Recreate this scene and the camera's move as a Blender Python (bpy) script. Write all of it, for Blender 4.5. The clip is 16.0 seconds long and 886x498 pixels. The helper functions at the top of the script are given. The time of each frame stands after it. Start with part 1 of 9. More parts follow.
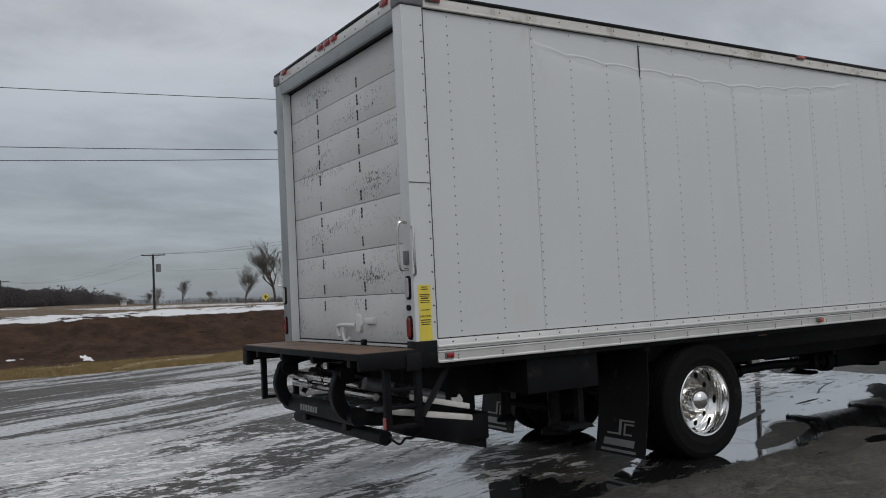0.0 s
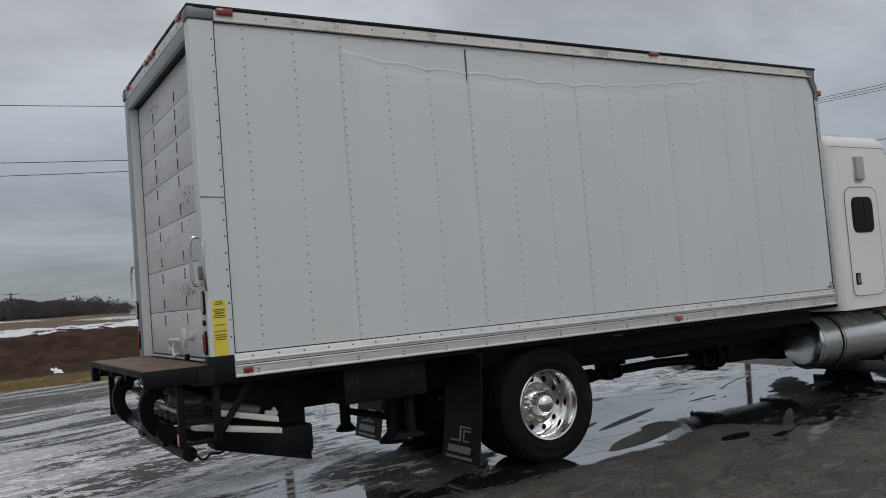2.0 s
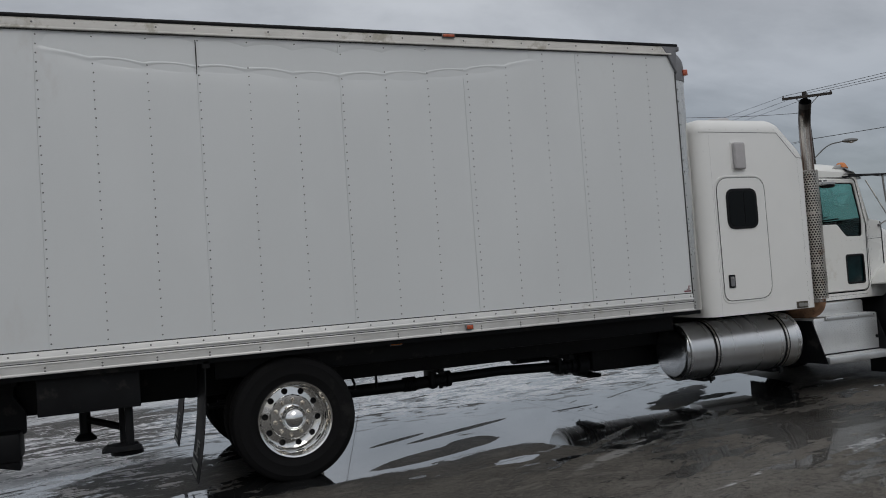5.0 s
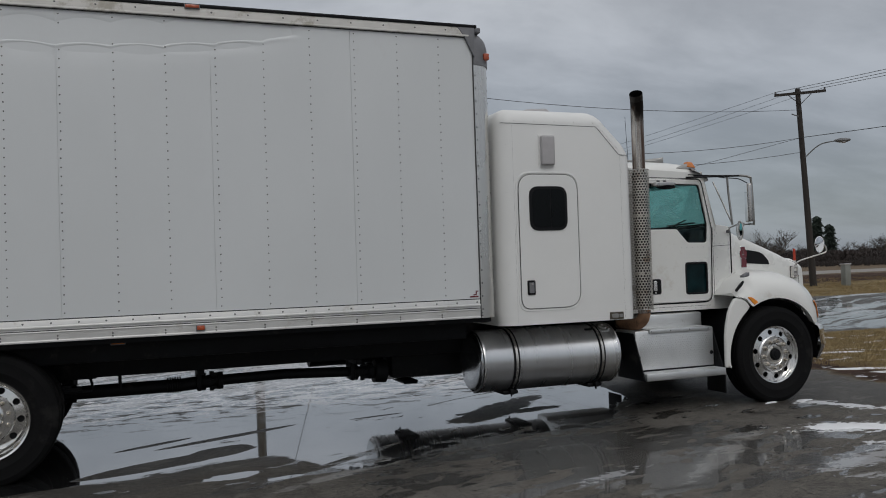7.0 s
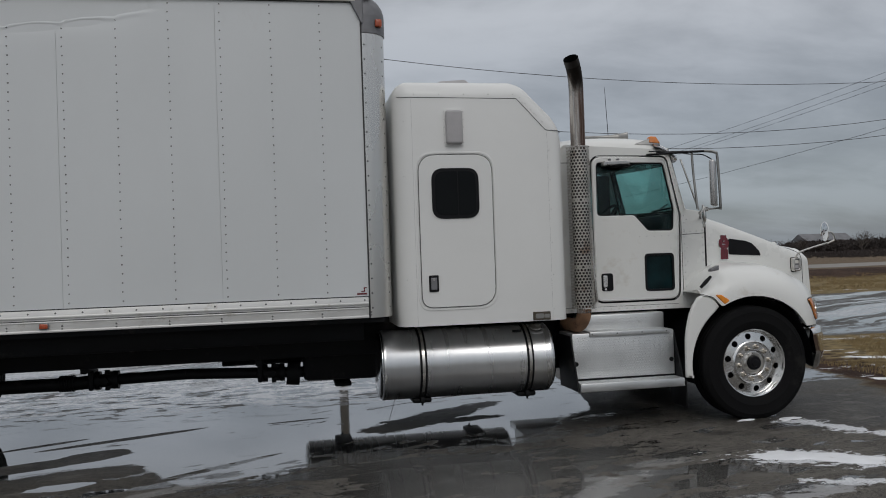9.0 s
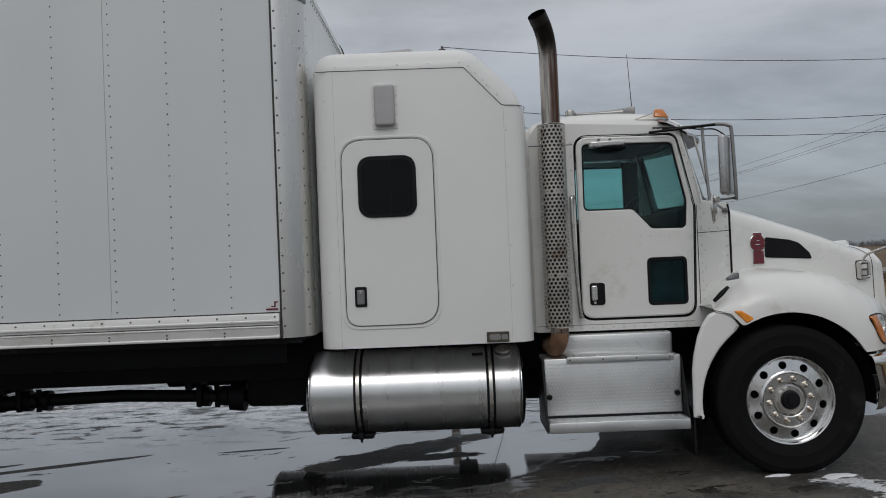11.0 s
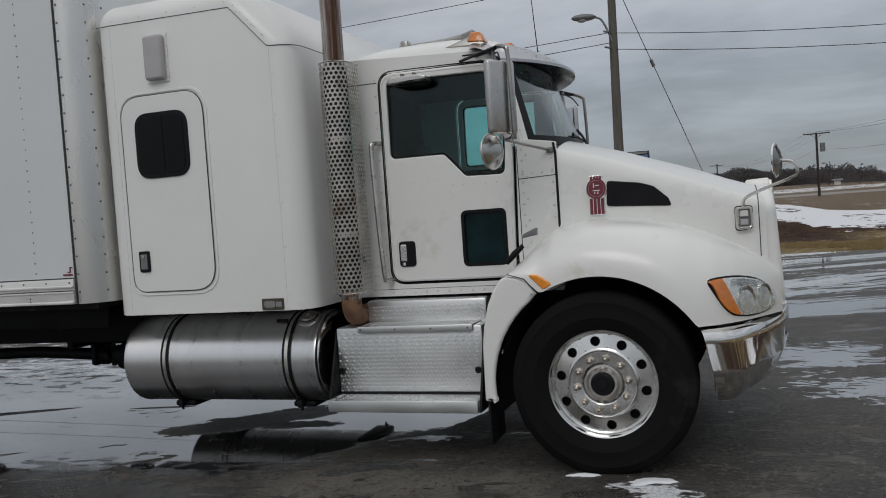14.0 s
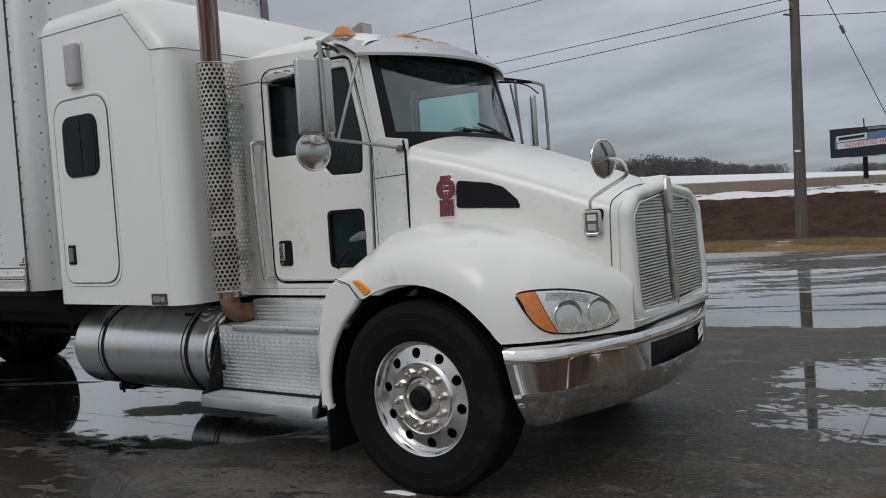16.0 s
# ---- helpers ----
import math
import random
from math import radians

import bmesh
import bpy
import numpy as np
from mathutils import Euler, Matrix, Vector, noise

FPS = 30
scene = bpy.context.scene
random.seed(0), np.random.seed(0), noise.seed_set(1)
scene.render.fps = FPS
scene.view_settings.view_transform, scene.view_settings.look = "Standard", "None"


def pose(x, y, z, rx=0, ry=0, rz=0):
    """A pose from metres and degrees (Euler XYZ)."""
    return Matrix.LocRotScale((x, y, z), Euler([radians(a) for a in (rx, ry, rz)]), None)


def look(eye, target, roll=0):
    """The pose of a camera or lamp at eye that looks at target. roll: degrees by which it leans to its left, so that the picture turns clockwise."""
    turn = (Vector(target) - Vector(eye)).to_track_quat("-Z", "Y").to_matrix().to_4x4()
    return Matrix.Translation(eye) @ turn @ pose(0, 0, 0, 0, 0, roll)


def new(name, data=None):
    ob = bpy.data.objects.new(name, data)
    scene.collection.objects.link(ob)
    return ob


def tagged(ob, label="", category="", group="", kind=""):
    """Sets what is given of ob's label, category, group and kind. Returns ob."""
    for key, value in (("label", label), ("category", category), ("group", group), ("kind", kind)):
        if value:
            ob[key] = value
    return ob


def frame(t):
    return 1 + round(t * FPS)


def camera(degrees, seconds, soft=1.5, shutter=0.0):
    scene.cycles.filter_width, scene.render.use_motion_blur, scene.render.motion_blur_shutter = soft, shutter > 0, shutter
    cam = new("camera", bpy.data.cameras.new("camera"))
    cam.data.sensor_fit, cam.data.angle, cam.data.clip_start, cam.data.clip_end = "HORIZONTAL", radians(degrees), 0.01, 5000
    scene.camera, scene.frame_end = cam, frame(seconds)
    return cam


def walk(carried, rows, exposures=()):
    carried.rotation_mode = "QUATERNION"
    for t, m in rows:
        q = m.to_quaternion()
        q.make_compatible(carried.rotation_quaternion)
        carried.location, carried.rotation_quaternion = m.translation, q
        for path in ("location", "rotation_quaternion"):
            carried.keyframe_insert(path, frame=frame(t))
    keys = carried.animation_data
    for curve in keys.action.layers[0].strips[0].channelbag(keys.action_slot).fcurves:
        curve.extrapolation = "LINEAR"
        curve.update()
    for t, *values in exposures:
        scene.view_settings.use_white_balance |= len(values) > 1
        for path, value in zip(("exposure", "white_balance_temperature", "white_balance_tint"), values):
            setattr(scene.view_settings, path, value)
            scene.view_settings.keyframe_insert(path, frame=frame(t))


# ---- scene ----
cam = camera(55.7, 16.0, soft=1.0)
METRES, EYE, TILT, LEAN, TURN = 17.0, 1.55, 0.0, 0.0, -31.5
ROWS = [
    (0.0, 0.0, 0.0, 0.0, 0.15, 3.02, 2.83),
    (0.5, 0.0174, 0.0007, -0.0007, -0.13, 3.02, 3.35),
    (1.0, 0.039, 0.0005, 0.0001, -0.64, 2.87, 4.2),
    (1.5, 0.0647, -0.0009, -0.0004, 0.25, 2.81, 4.37),
    (2.0, 0.0905, 0.0027, -0.0007, 1.16, 2.98, 4.62),
    (2.5, 0.1178, 0.0055, -0.0003, 2.31, 3.05, 4.95),
    (3.0, 0.1482, 0.0095, -0.0004, 3.75, 3.05, 4.77),
    (3.5, 0.1807, 0.0162, 0.0006, 5.12, 3.0, 4.91),
    (6.0, 0.337, 0.0799, -0.0012, 10.81, 1.39, 3.53),
    (6.5, 0.3713, 0.0955, -0.0011, 8.96, 1.1, 2.55),
    (7.0, 0.4001, 0.1151, -0.0011, 11.03, 1.23, 1.89),
    (7.5, 0.4306, 0.133, -0.0018, 13.6, 1.08, 1.97),
    (8.0, 0.4605, 0.1522, -0.0026, 16.16, 0.86, 1.87),
    (8.5, 0.4882, 0.1741, -0.0021, 18.64, 0.67, 1.91),
    (11.0, 0.5649, 0.3112, -0.0023, 32.28, 1.03, 2.36),
    (11.5, 0.5806, 0.3359, -0.0019, 35.3, 0.82, 2.6),
    (12.0, 0.5968, 0.3616, -0.0015, 38.39, 0.84, 2.7),
    (12.5, 0.6184, 0.3848, -0.0025, 41.57, 0.81, 2.92),
    (13.0, 0.6389, 0.4103, -0.0042, 44.76, 0.29, 3.09),
    (13.5, 0.6589, 0.4363, -0.0043, 46.91, -1.16, 3.83),
    (14.0, 0.6776, 0.4604, -0.0048, 50.52, -2.21, 4.02),
    (14.5, 0.691, 0.4887, -0.006, 53.93, -2.68, 4.33),
    (15.0, 0.706, 0.5161, -0.0071, 57.62, -2.69, 3.97),
    (15.5, 0.7194, 0.545, -0.0078, 61.33, -2.53, 3.29),
    (16.0, 0.7351, 0.5750, -0.0059, 66.08, -2.59, 3.72),
]
walk(cam, [(t, pose(0, 0, EYE, TILT, LEAN, TURN) @ pose(METRES * x, METRES * y, METRES * z, 90 + pitch, roll, yaw)) for t, x, y, z, yaw, pitch, roll in ROWS],
     exposures=((0.0, -0.02), (3.5, -0.05), (6.5, -0.12), (8.5, -0.12), (11.0, -0.08), (13.0, -0.06), (14.0, 0.0), (15.0, 0.12), (16.0, 0.14)))

# ---- world, sun ----
def mth(nt, op, a, b=0.0, c=None, clamp=False):
    n = nt.nodes.new("ShaderNodeMath")
    n.operation, n.use_clamp = op, clamp
    for i, v in enumerate((a, b, c)):
        if v is None:
            continue
        if hasattr(v, "is_output"):
            nt.links.new(v, n.inputs[i])
        else:
            n.inputs[i].default_value = v
    return n.outputs[0]


def step(nt, v, lo, hi, to0=0.0, to1=1.0):
    n = nt.nodes.new("ShaderNodeMapRange")
    n.interpolation_type = "SMOOTHSTEP"
    nt.links.new(v, n.inputs[0])
    for i, k in enumerate((lo, hi, to0, to1)):
        n.inputs[i + 1].default_value = k
    return n.outputs[0]


def fuzz(nt, vec, scale, detail=4.0, rough=0.55, distortion=0.0):
    n = nt.nodes.new("ShaderNodeTexNoise")
    if vec is not None:
        nt.links.new(vec, n.inputs["Vector"])
    n.inputs["Scale"].default_value, n.inputs["Detail"].default_value = scale, detail
    n.inputs["Roughness"].default_value, n.inputs["Distortion"].default_value = rough, distortion
    return n.outputs[0]


def blend(nt, fac, a, b):
    n = nt.nodes.new("ShaderNodeMix")
    n.data_type = "RGBA"
    for i, v in ((0, fac), (6, a), (7, b)):
        if hasattr(v, "is_output"):
            nt.links.new(v, n.inputs[i])
        else:
            n.inputs[i].default_value = v if i == 0 else (*v, 1)
    return n.outputs[2]


def mapped(nt, vec, scale=(1, 1, 1), rot=(0, 0, 0), loc=(0, 0, 0)):
    n = nt.nodes.new("ShaderNodeMapping")
    nt.links.new(vec, n.inputs[0])
    n.inputs["Scale"].default_value = scale
    n.inputs["Rotation"].default_value = rot
    n.inputs["Location"].default_value = loc
    return n.outputs[0]


SUN_EL, SUN_ROT = radians(38), radians(200)
world = bpy.data.worlds.new("overcast")
scene.world = world
world.use_nodes = True
wt = world.node_tree
wt.nodes.clear()
sky = wt.nodes.new("ShaderNodeTexSky")
sky.sky_type, sky.sun_disc = "NISHITA", False
sky.sun_elevation, sky.sun_rotation = SUN_EL, SUN_ROT
tc = wt.nodes.new("ShaderNodeTexCoord")
sep = wt.nodes.new("ShaderNodeSeparateXYZ")
wt.links.new(tc.outputs["Generated"], sep.inputs[0])
dz = mth(wt, "MAXIMUM", sep.outputs[2], 0.0)
den = mth(wt, "ADD", dz, 0.26)
com = wt.nodes.new("ShaderNodeCombineXYZ")
wt.links.new(mth(wt, "DIVIDE", sep.outputs[0], den), com.inputs[0])
wt.links.new(mth(wt, "DIVIDE", sep.outputs[1], den), com.inputs[1])
big = fuzz(wt, mapped(wt, com.outputs[0], (0.9, 1.5, 1), loc=(3.1, 1.7, 0)), 1.0, 6, 0.52, 0.6)
mid = fuzz(wt, mapped(wt, com.outputs[0], (2.1, 3.0, 1)), 1.0, 6, 0.58, 0.3)
cloud = mth(wt, "ADD", mth(wt, "MULTIPLY", big, 0.65), mth(wt, "MULTIPLY", mid, 0.35))
wisp = fuzz(wt, mapped(wt, com.outputs[0], (3.4, 6.5, 1), rot=(0, 0, radians(18))), 1.0, 7, 0.60, 0.5)
cloud = mth(wt, "ADD", mth(wt, "MULTIPLY", cloud, 0.90), mth(wt, "MULTIPLY", wisp, 0.10))
lum = step(wt, cloud, 0.39, 0.62, 0.80, 1.24)
# overcast dome: blue-grey band at the horizon, brighter towards the zenith
low = blend(wt, step(wt, dz, 0.0, 0.13), (0.180, 0.207, 0.247), (0.273, 0.288, 0.316))
mids = blend(wt, step(wt, dz, 0.10, 0.34), low, (0.426, 0.437, 0.456))
top = blend(wt, step(wt, dz, 0.34, 0.9), mids, (0.71, 0.716, 0.728))
vm = wt.nodes.new("ShaderNodeVectorMath")
vm.operation = "SCALE"
wt.links.new(top, vm.inputs[0])
wt.links.new(lum, vm.inputs["Scale"])
mx = blend(wt, 0.985, sky.outputs[0], vm.outputs[0])
bgn = wt.nodes.new("ShaderNodeBackground")
wt.links.new(mx, bgn.inputs[0])
bgn.inputs[1].default_value = 1.0
wo = wt.nodes.new("ShaderNodeOutputWorld")
wt.links.new(bgn.outputs[0], wo.inputs[0])

sun_data = bpy.data.lights.new("sun", "SUN")
sun_data.energy, sun_data.angle, sun_data.color = 0.5, radians(25), (1.0, 0.97, 0.93)
sun = new("sun", sun_data)
sun.matrix_world = look((0, -20, 20), (0, -20 + 20 * math.cos(SUN_EL) * 0.9, 20 - 20 * math.sin(SUN_EL)))


# ---- materials ----
def principled(name):
    m = bpy.data.materials.new(name)
    m.use_nodes = True
    nt = m.node_tree
    return m, nt, nt.nodes["Principled BSDF"]


def surface(name, base, rough=0.5, metal=0.0, var=0.12, scale=3.0, grain=90.0, bump=0.05, stain=None, stain_amount=0.0, stain_scale=2.0,
            stretch=(1, 1, 1), coat=0.0, rough_var=0.12):
    """A procedural surface: two scales of tone, an optional stain colour, fine relief."""
    m, nt, b = principled(name)
    t = nt.nodes.new("ShaderNodeTexCoord")
    vec = mapped(nt, t.outputs["Object"], stretch)
    n1, n2 = fuzz(nt, vec, scale, 5), fuzz(nt, vec, grain, 3)
    dark = tuple(c * (1 - var) for c in base)
    light = tuple(min(1, c * (1 + var * 0.6)) for c in base)
    col = blend(nt, step(nt, n1, 0.3, 0.7), dark, light)
    col = blend(nt, mth(nt, "MULTIPLY", n2, var * 0.8), col, tuple(c * 0.6 for c in base))
    if stain:
        n3 = fuzz(nt, vec, stain_scale, 8, 0.65)
        col = blend(nt, step(nt, n3, 0.62 - stain_amount * 0.35, 0.72 - stain_amount * 0.2), col, stain)
    nt.links.new(col, b.inputs["Base Color"])
    nt.links.new(step(nt, n1, 0.25, 0.75, max(0.02, rough - rough_var * rough), min(1, rough + rough_var)), b.inputs["Roughness"])
    b.inputs["Metallic"].default_value = metal
    b.inputs["Coat Weight"].default_value = coat
    b.inputs["Coat Roughness"].default_value = 0.08
    if bump:
        bp = nt.nodes.new("ShaderNodeBump")
        bp.inputs["Strength"].default_value, bp.inputs["Distance"].default_value = bump, 0.01
        nt.links.new(n2, bp.inputs["Height"])
        nt.links.new(bp.outputs[0], b.inputs["Normal"])
    return m


def sooty_end(m, z0, z1):
    """Soot that thickens towards the pipe's open end, with a ragged edge."""
    nt = m.node_tree
    b = nt.nodes["Principled BSDF"]
    g = nt.nodes.new("ShaderNodeNewGeometry")
    sp = nt.nodes.new("ShaderNodeSeparateXYZ")
    nt.links.new(g.outputs["Position"], sp.inputs[0])
    edge = mth(nt, "ADD", sp.outputs[2], mth(nt, "MULTIPLY", mth(nt, "SUBTRACT", fuzz(nt, mapped(nt, g.outputs["Position"], (1, 1, 0.2)), 14, 4), 0.5), 0.35))
    f = step(nt, edge, z0, z1)
    nt.links.new(blend(nt, f, b.inputs["Base Color"].links[0].from_socket, (0.028, 0.024, 0.022)), b.inputs["Base Color"])
    nt.links.new(mth(nt, "MAXIMUM", b.inputs["Roughness"].links[0].from_socket, mth(nt, "MULTIPLY", f, 0.6)), b.inputs["Roughness"])


PAINT = surface("cab_paint", (0.80, 0.80, 0.77), 0.28, 0, 0.03, 1.5, 60, 0.012, coat=0.5, stain=(0.70, 0.68, 0.63), stain_amount=0.1, stain_scale=3)
SLEEPER = surface("sleeper_paint", (0.80, 0.80, 0.78), 0.35, 0, 0.03, 1.2, 60, 0.015, coat=0.25)
BOXWHITE = surface("box_panel_white", (0.685, 0.705, 0.71), 0.34, 0, 0.035, 0.8, 40, 0.02, stain=(0.62, 0.62, 0.615), stain_amount=0.08, stain_scale=1.1, stretch=(1, 1, 0.5), coat=0.15)
RAILWHITE = surface("rail_aged_white", (0.72, 0.70, 0.66), 0.45, 0.0, 0.08, 4, 60, 0.03, stain=(0.45, 0.42, 0.36), stain_amount=0.25, stain_scale=5)
ALUM = surface("aluminium_rail", (0.76, 0.755, 0.735), 0.40, 0.45, 0.06, 5, 80, 0.02, stain=(0.60, 0.58, 0.54), stain_amount=0.06, stain_scale=6)
GREYCAST = surface("grey_cast_metal", (0.22, 0.22, 0.23), 0.5, 0.5, 0.2, 9, 120, 0.1)
TANKMETAL = surface("tank_brushed_aluminium", (0.74, 0.745, 0.75), 0.27, 1.0, 0.035, 1.5, 25, 0.012, stretch=(8, 0.6, 0.6), rough_var=0.05)
TANKEND = surface("polished_tank_end", (0.72, 0.73, 0.74), 0.13, 1.0, 0.05, 3, 60, 0.006)
CHROME = surface("chrome", (0.86, 0.86, 0.85), 0.06, 1.0, 0.03, 6, 150, 0.004, rough_var=0.04)
CHROME_WORN = surface("worn_chrome", (0.84, 0.83, 0.81), 0.035, 1.0, 0.04, 4, 100, 0.003, stain=(0.55, 0.52, 0.47), stain_amount=0.10, stain_scale=9, rough_var=0.05)
STEEL = surface("stainless_steel", (0.66, 0.64, 0.61), 0.22, 1.0, 0.15, 4, 60, 0.01)
STACKPIPE = surface("heat_stained_pipe", (0.62, 0.59, 0.55), 0.20, 1.0, 0.25, 2, 60, 0.02, stain=(0.10, 0.05, 0.032), stain_amount=0.70, stain_scale=3.2, stretch=(3.5, 3.5, 0.12))
sooty_end(STACKPIPE, 2.86, 3.08)
RUSTPIPE = surface("rusty_pipe", (0.30, 0.17, 0.10), 0.7, 0.3, 0.35, 8, 80, 0.2, stain=(0.12, 0.07, 0.05), stain_amount=0.3, stain_scale=12)
PLATE = surface("tread_plate_aluminium", (0.70, 0.71, 0.71), 0.42, 1.0, 0.06, 5, 90, 0.01, stain=(0.52, 0.52, 0.50), stain_amount=0.07, stain_scale=7)
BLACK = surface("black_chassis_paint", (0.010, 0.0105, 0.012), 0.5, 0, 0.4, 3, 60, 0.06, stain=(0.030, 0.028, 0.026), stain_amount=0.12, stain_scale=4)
BLACKTRIM = surface("black_trim", (0.010, 0.010, 0.0115), 0.4, 0, 0.2, 6, 90, 0.03)
RUBBER = surface("tyre_rubber", (0.0065, 0.0065, 0.007), 0.8, 0, 0.3, 4, 120, 0.12, stain=(0.016, 0.0155, 0.015), stain_amount=0.15, stain_scale=3)
FLAP = surface("mud_flap_rubber", (0.012, 0.012, 0.013), 0.5, 0, 0.3, 3, 80, 0.06, stain=(0.05, 0.047, 0.042), stain_amount=0.12, stain_scale=5)
DECKRUST = surface("rusty_deck_steel", (0.20, 0.125, 0.085), 0.62, 0.25, 0.3, 4, 90, 0.15, stain=(0.10, 0.075, 0.06), stain_amount=0.35, stain_scale=4)
YELLOW = surface("yellow_decal", (0.84, 0.68, 0.09), 0.45, 0, 0.08, 4, 60, 0.02)
DECALBLACK = surface("decal_black_ink", (0.03, 0.03, 0.03), 0.5, 0, 0.1, 5, 60, 0.0)
DECALGREY = surface("decal_grey_ink", (0.26, 0.26, 0.25), 0.5, 0, 0.2, 5, 60, 0.0)
REDINK = surface("emblem_red", (0.15, 0.009, 0.02), 0.3, 0, 0.1, 5, 60, 0.0, coat=0.5)
REDLENS = surface("red_lens", (0.30, 0.012, 0.014), 0.15, 0, 0.15, 30, 200, 0.03, coat=0.6)
AMBERLENS = surface("amber_lens", (0.66, 0.20, 0.03), 0.15, 0, 0.15, 30, 200, 0.03, coat=0.6)
ORANGELENS = surface("faded_red_orange_lens", (0.46, 0.085, 0.03), 0.2, 0, 0.15, 30, 200, 0.03, coat=0.4)
GREYPLASTIC = surface("grey_plastic", (0.45, 0.435, 0.44), 0.5, 0, 0.08, 6, 90, 0.03)
SILVER = surface("silver_visor_paint", (0.50, 0.50, 0.52), 0.26, 0.9, 0.05, 4, 80, 0.008, coat=0.3)
SOOT = surface("sooty_pipe", (0.03, 0.026, 0.024), 0.45, 0.6, 0.4, 3, 60, 0.05)
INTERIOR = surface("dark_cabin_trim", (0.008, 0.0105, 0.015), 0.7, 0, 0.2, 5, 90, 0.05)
REARGREY = surface("weathered_frame_grey", (0.33, 0.355, 0.365), 0.4, 0.2, 0.15, 3, 60, 0.03, stain=(0.20, 0.20, 0.19), stain_amount=0.15, stain_scale=4)
BRONZE = surface("dark_bronze_badge", (0.10, 0.085, 0.065), 0.4, 0.6, 0.2, 20, 120, 0.05)
SEAM = surface("panel_gap", (0.04, 0.04, 0.04), 0.7, 0, 0.2, 5, 90, 0.0)
RIVET = surface("rivet_head", (0.13, 0.13, 0.13), 0.5, 0.0, 0.2, 20, 90, 0.0)
RIVETWHITE = surface("painted_rivet", (0.66, 0.66, 0.64), 0.4, 0, 0.1, 20, 90, 0.0)
DOORWHITE = surface("roll_door_white", (0.70, 0.70, 0.69), 0.45, 0, 0.05, 2, 60, 0.03)
WOODPOLE = surface("weathered_pole_wood", (0.125, 0.115, 0.098), 0.85, 0, 0.3, 6, 60, 0.25, stain=(0.085, 0.073, 0.058), stain_amount=0.3, stain_scale=3, stretch=(4, 4, 0.3))
DARKPOLE = surface("dark_pole_wood", (0.040, 0.034, 0.030), 0.85, 0, 0.3, 6, 60, 0.25, stretch=(4, 4, 0.3))
WIRE = surface("cable", (0.03, 0.03, 0.032), 0.6, 0, 0.1, 5, 60, 0.0)
LAMPGREY = surface("lamp_casting", (0.20, 0.205, 0.21), 0.5, 0.4, 0.1, 8, 60, 0.02)
BARK = surface("bare_bark", (0.10, 0.085, 0.072), 0.9, 0, 0.3, 3, 40, 0.2)
TWIGS = surface("bare_twigs", (0.085, 0.072, 0.064), 0.9, 0, 0.3, 2, 40, 0.0)
NEEDLES = surface("conifer_needles", (0.018, 0.03, 0.02), 0.85, 0, 0.4, 1.5, 30, 0.0)
# far woods: the haze of distance is put into this lightened colour
WOODS = surface("hazed_winter_woods", (0.094, 0.085, 0.086), 0.95, 0, 0.4, 0.15, 4, 0.0)
DRYGRASS = surface("dry_grass_blades", (0.26, 0.19, 0.09), 0.9, 0, 0.3, 3, 30, 0.0)
SNOW = surface("old_snow", (0.82, 0.83, 0.85), 0.75, 0, 0.06, 6, 50, 0.2, stain=(0.5, 0.48, 0.46), stain_amount=0.1, stain_scale=5)


def glass(name, tint, rough=0.0, base=0.045):
    m, nt, b = principled(name)
    nt.nodes.remove(b)
    t = nt.nodes.new("ShaderNodeBsdfTransparent")
    t.inputs[0].default_value = (*tint, 1)
    g = nt.nodes.new("ShaderNodeBsdfGlossy")
    g.inputs["Roughness"].default_value = max(rough, 0.02)
    f = nt.nodes.new("ShaderNodeLayerWeight")
    f.inputs[0].default_value = 0.5
    edge = mth(nt, "ADD", mth(nt, "MULTIPLY", mth(nt, "POWER", f.outputs["Facing"], 4.0), 0.8), base, clamp=True)
    mixn = nt.nodes.new("ShaderNodeMixShader")
    nt.links.new(edge, mixn.inputs[0])
    nt.links.new(t.outputs[0], mixn.inputs[1])
    nt.links.new(g.outputs[0], mixn.inputs[2])
    nt.links.new(mixn.outputs[0], nt.nodes["Material Output"].inputs[0])
    return m


CABGLASS = glass("tinted_cab_glass", (0.68, 0.89, 0.88), 0.0, 0.026)
SHIELDGLASS = glass("windshield_glass", (0.74, 0.86, 0.84), 0.0, 0.13)
DARKGLASS = surface("dark_window_glass", (0.004, 0.005, 0.006), 0.05, 0, 0.1, 4, 60, 0.0)
CORNERGLASS = surface("dark_green_glass", (0.006, 0.022, 0.025), 0.05, 0, 0.5, 5, 60, 0.0)
LENSGLASS = glass("headlamp_lens", (0.93, 0.95, 0.95))
MIRROR = surface("mirror_glass", (0.75, 0.76, 0.78), 0.03, 1.0, 0.02, 4, 60, 0.0, rough_var=0.01)


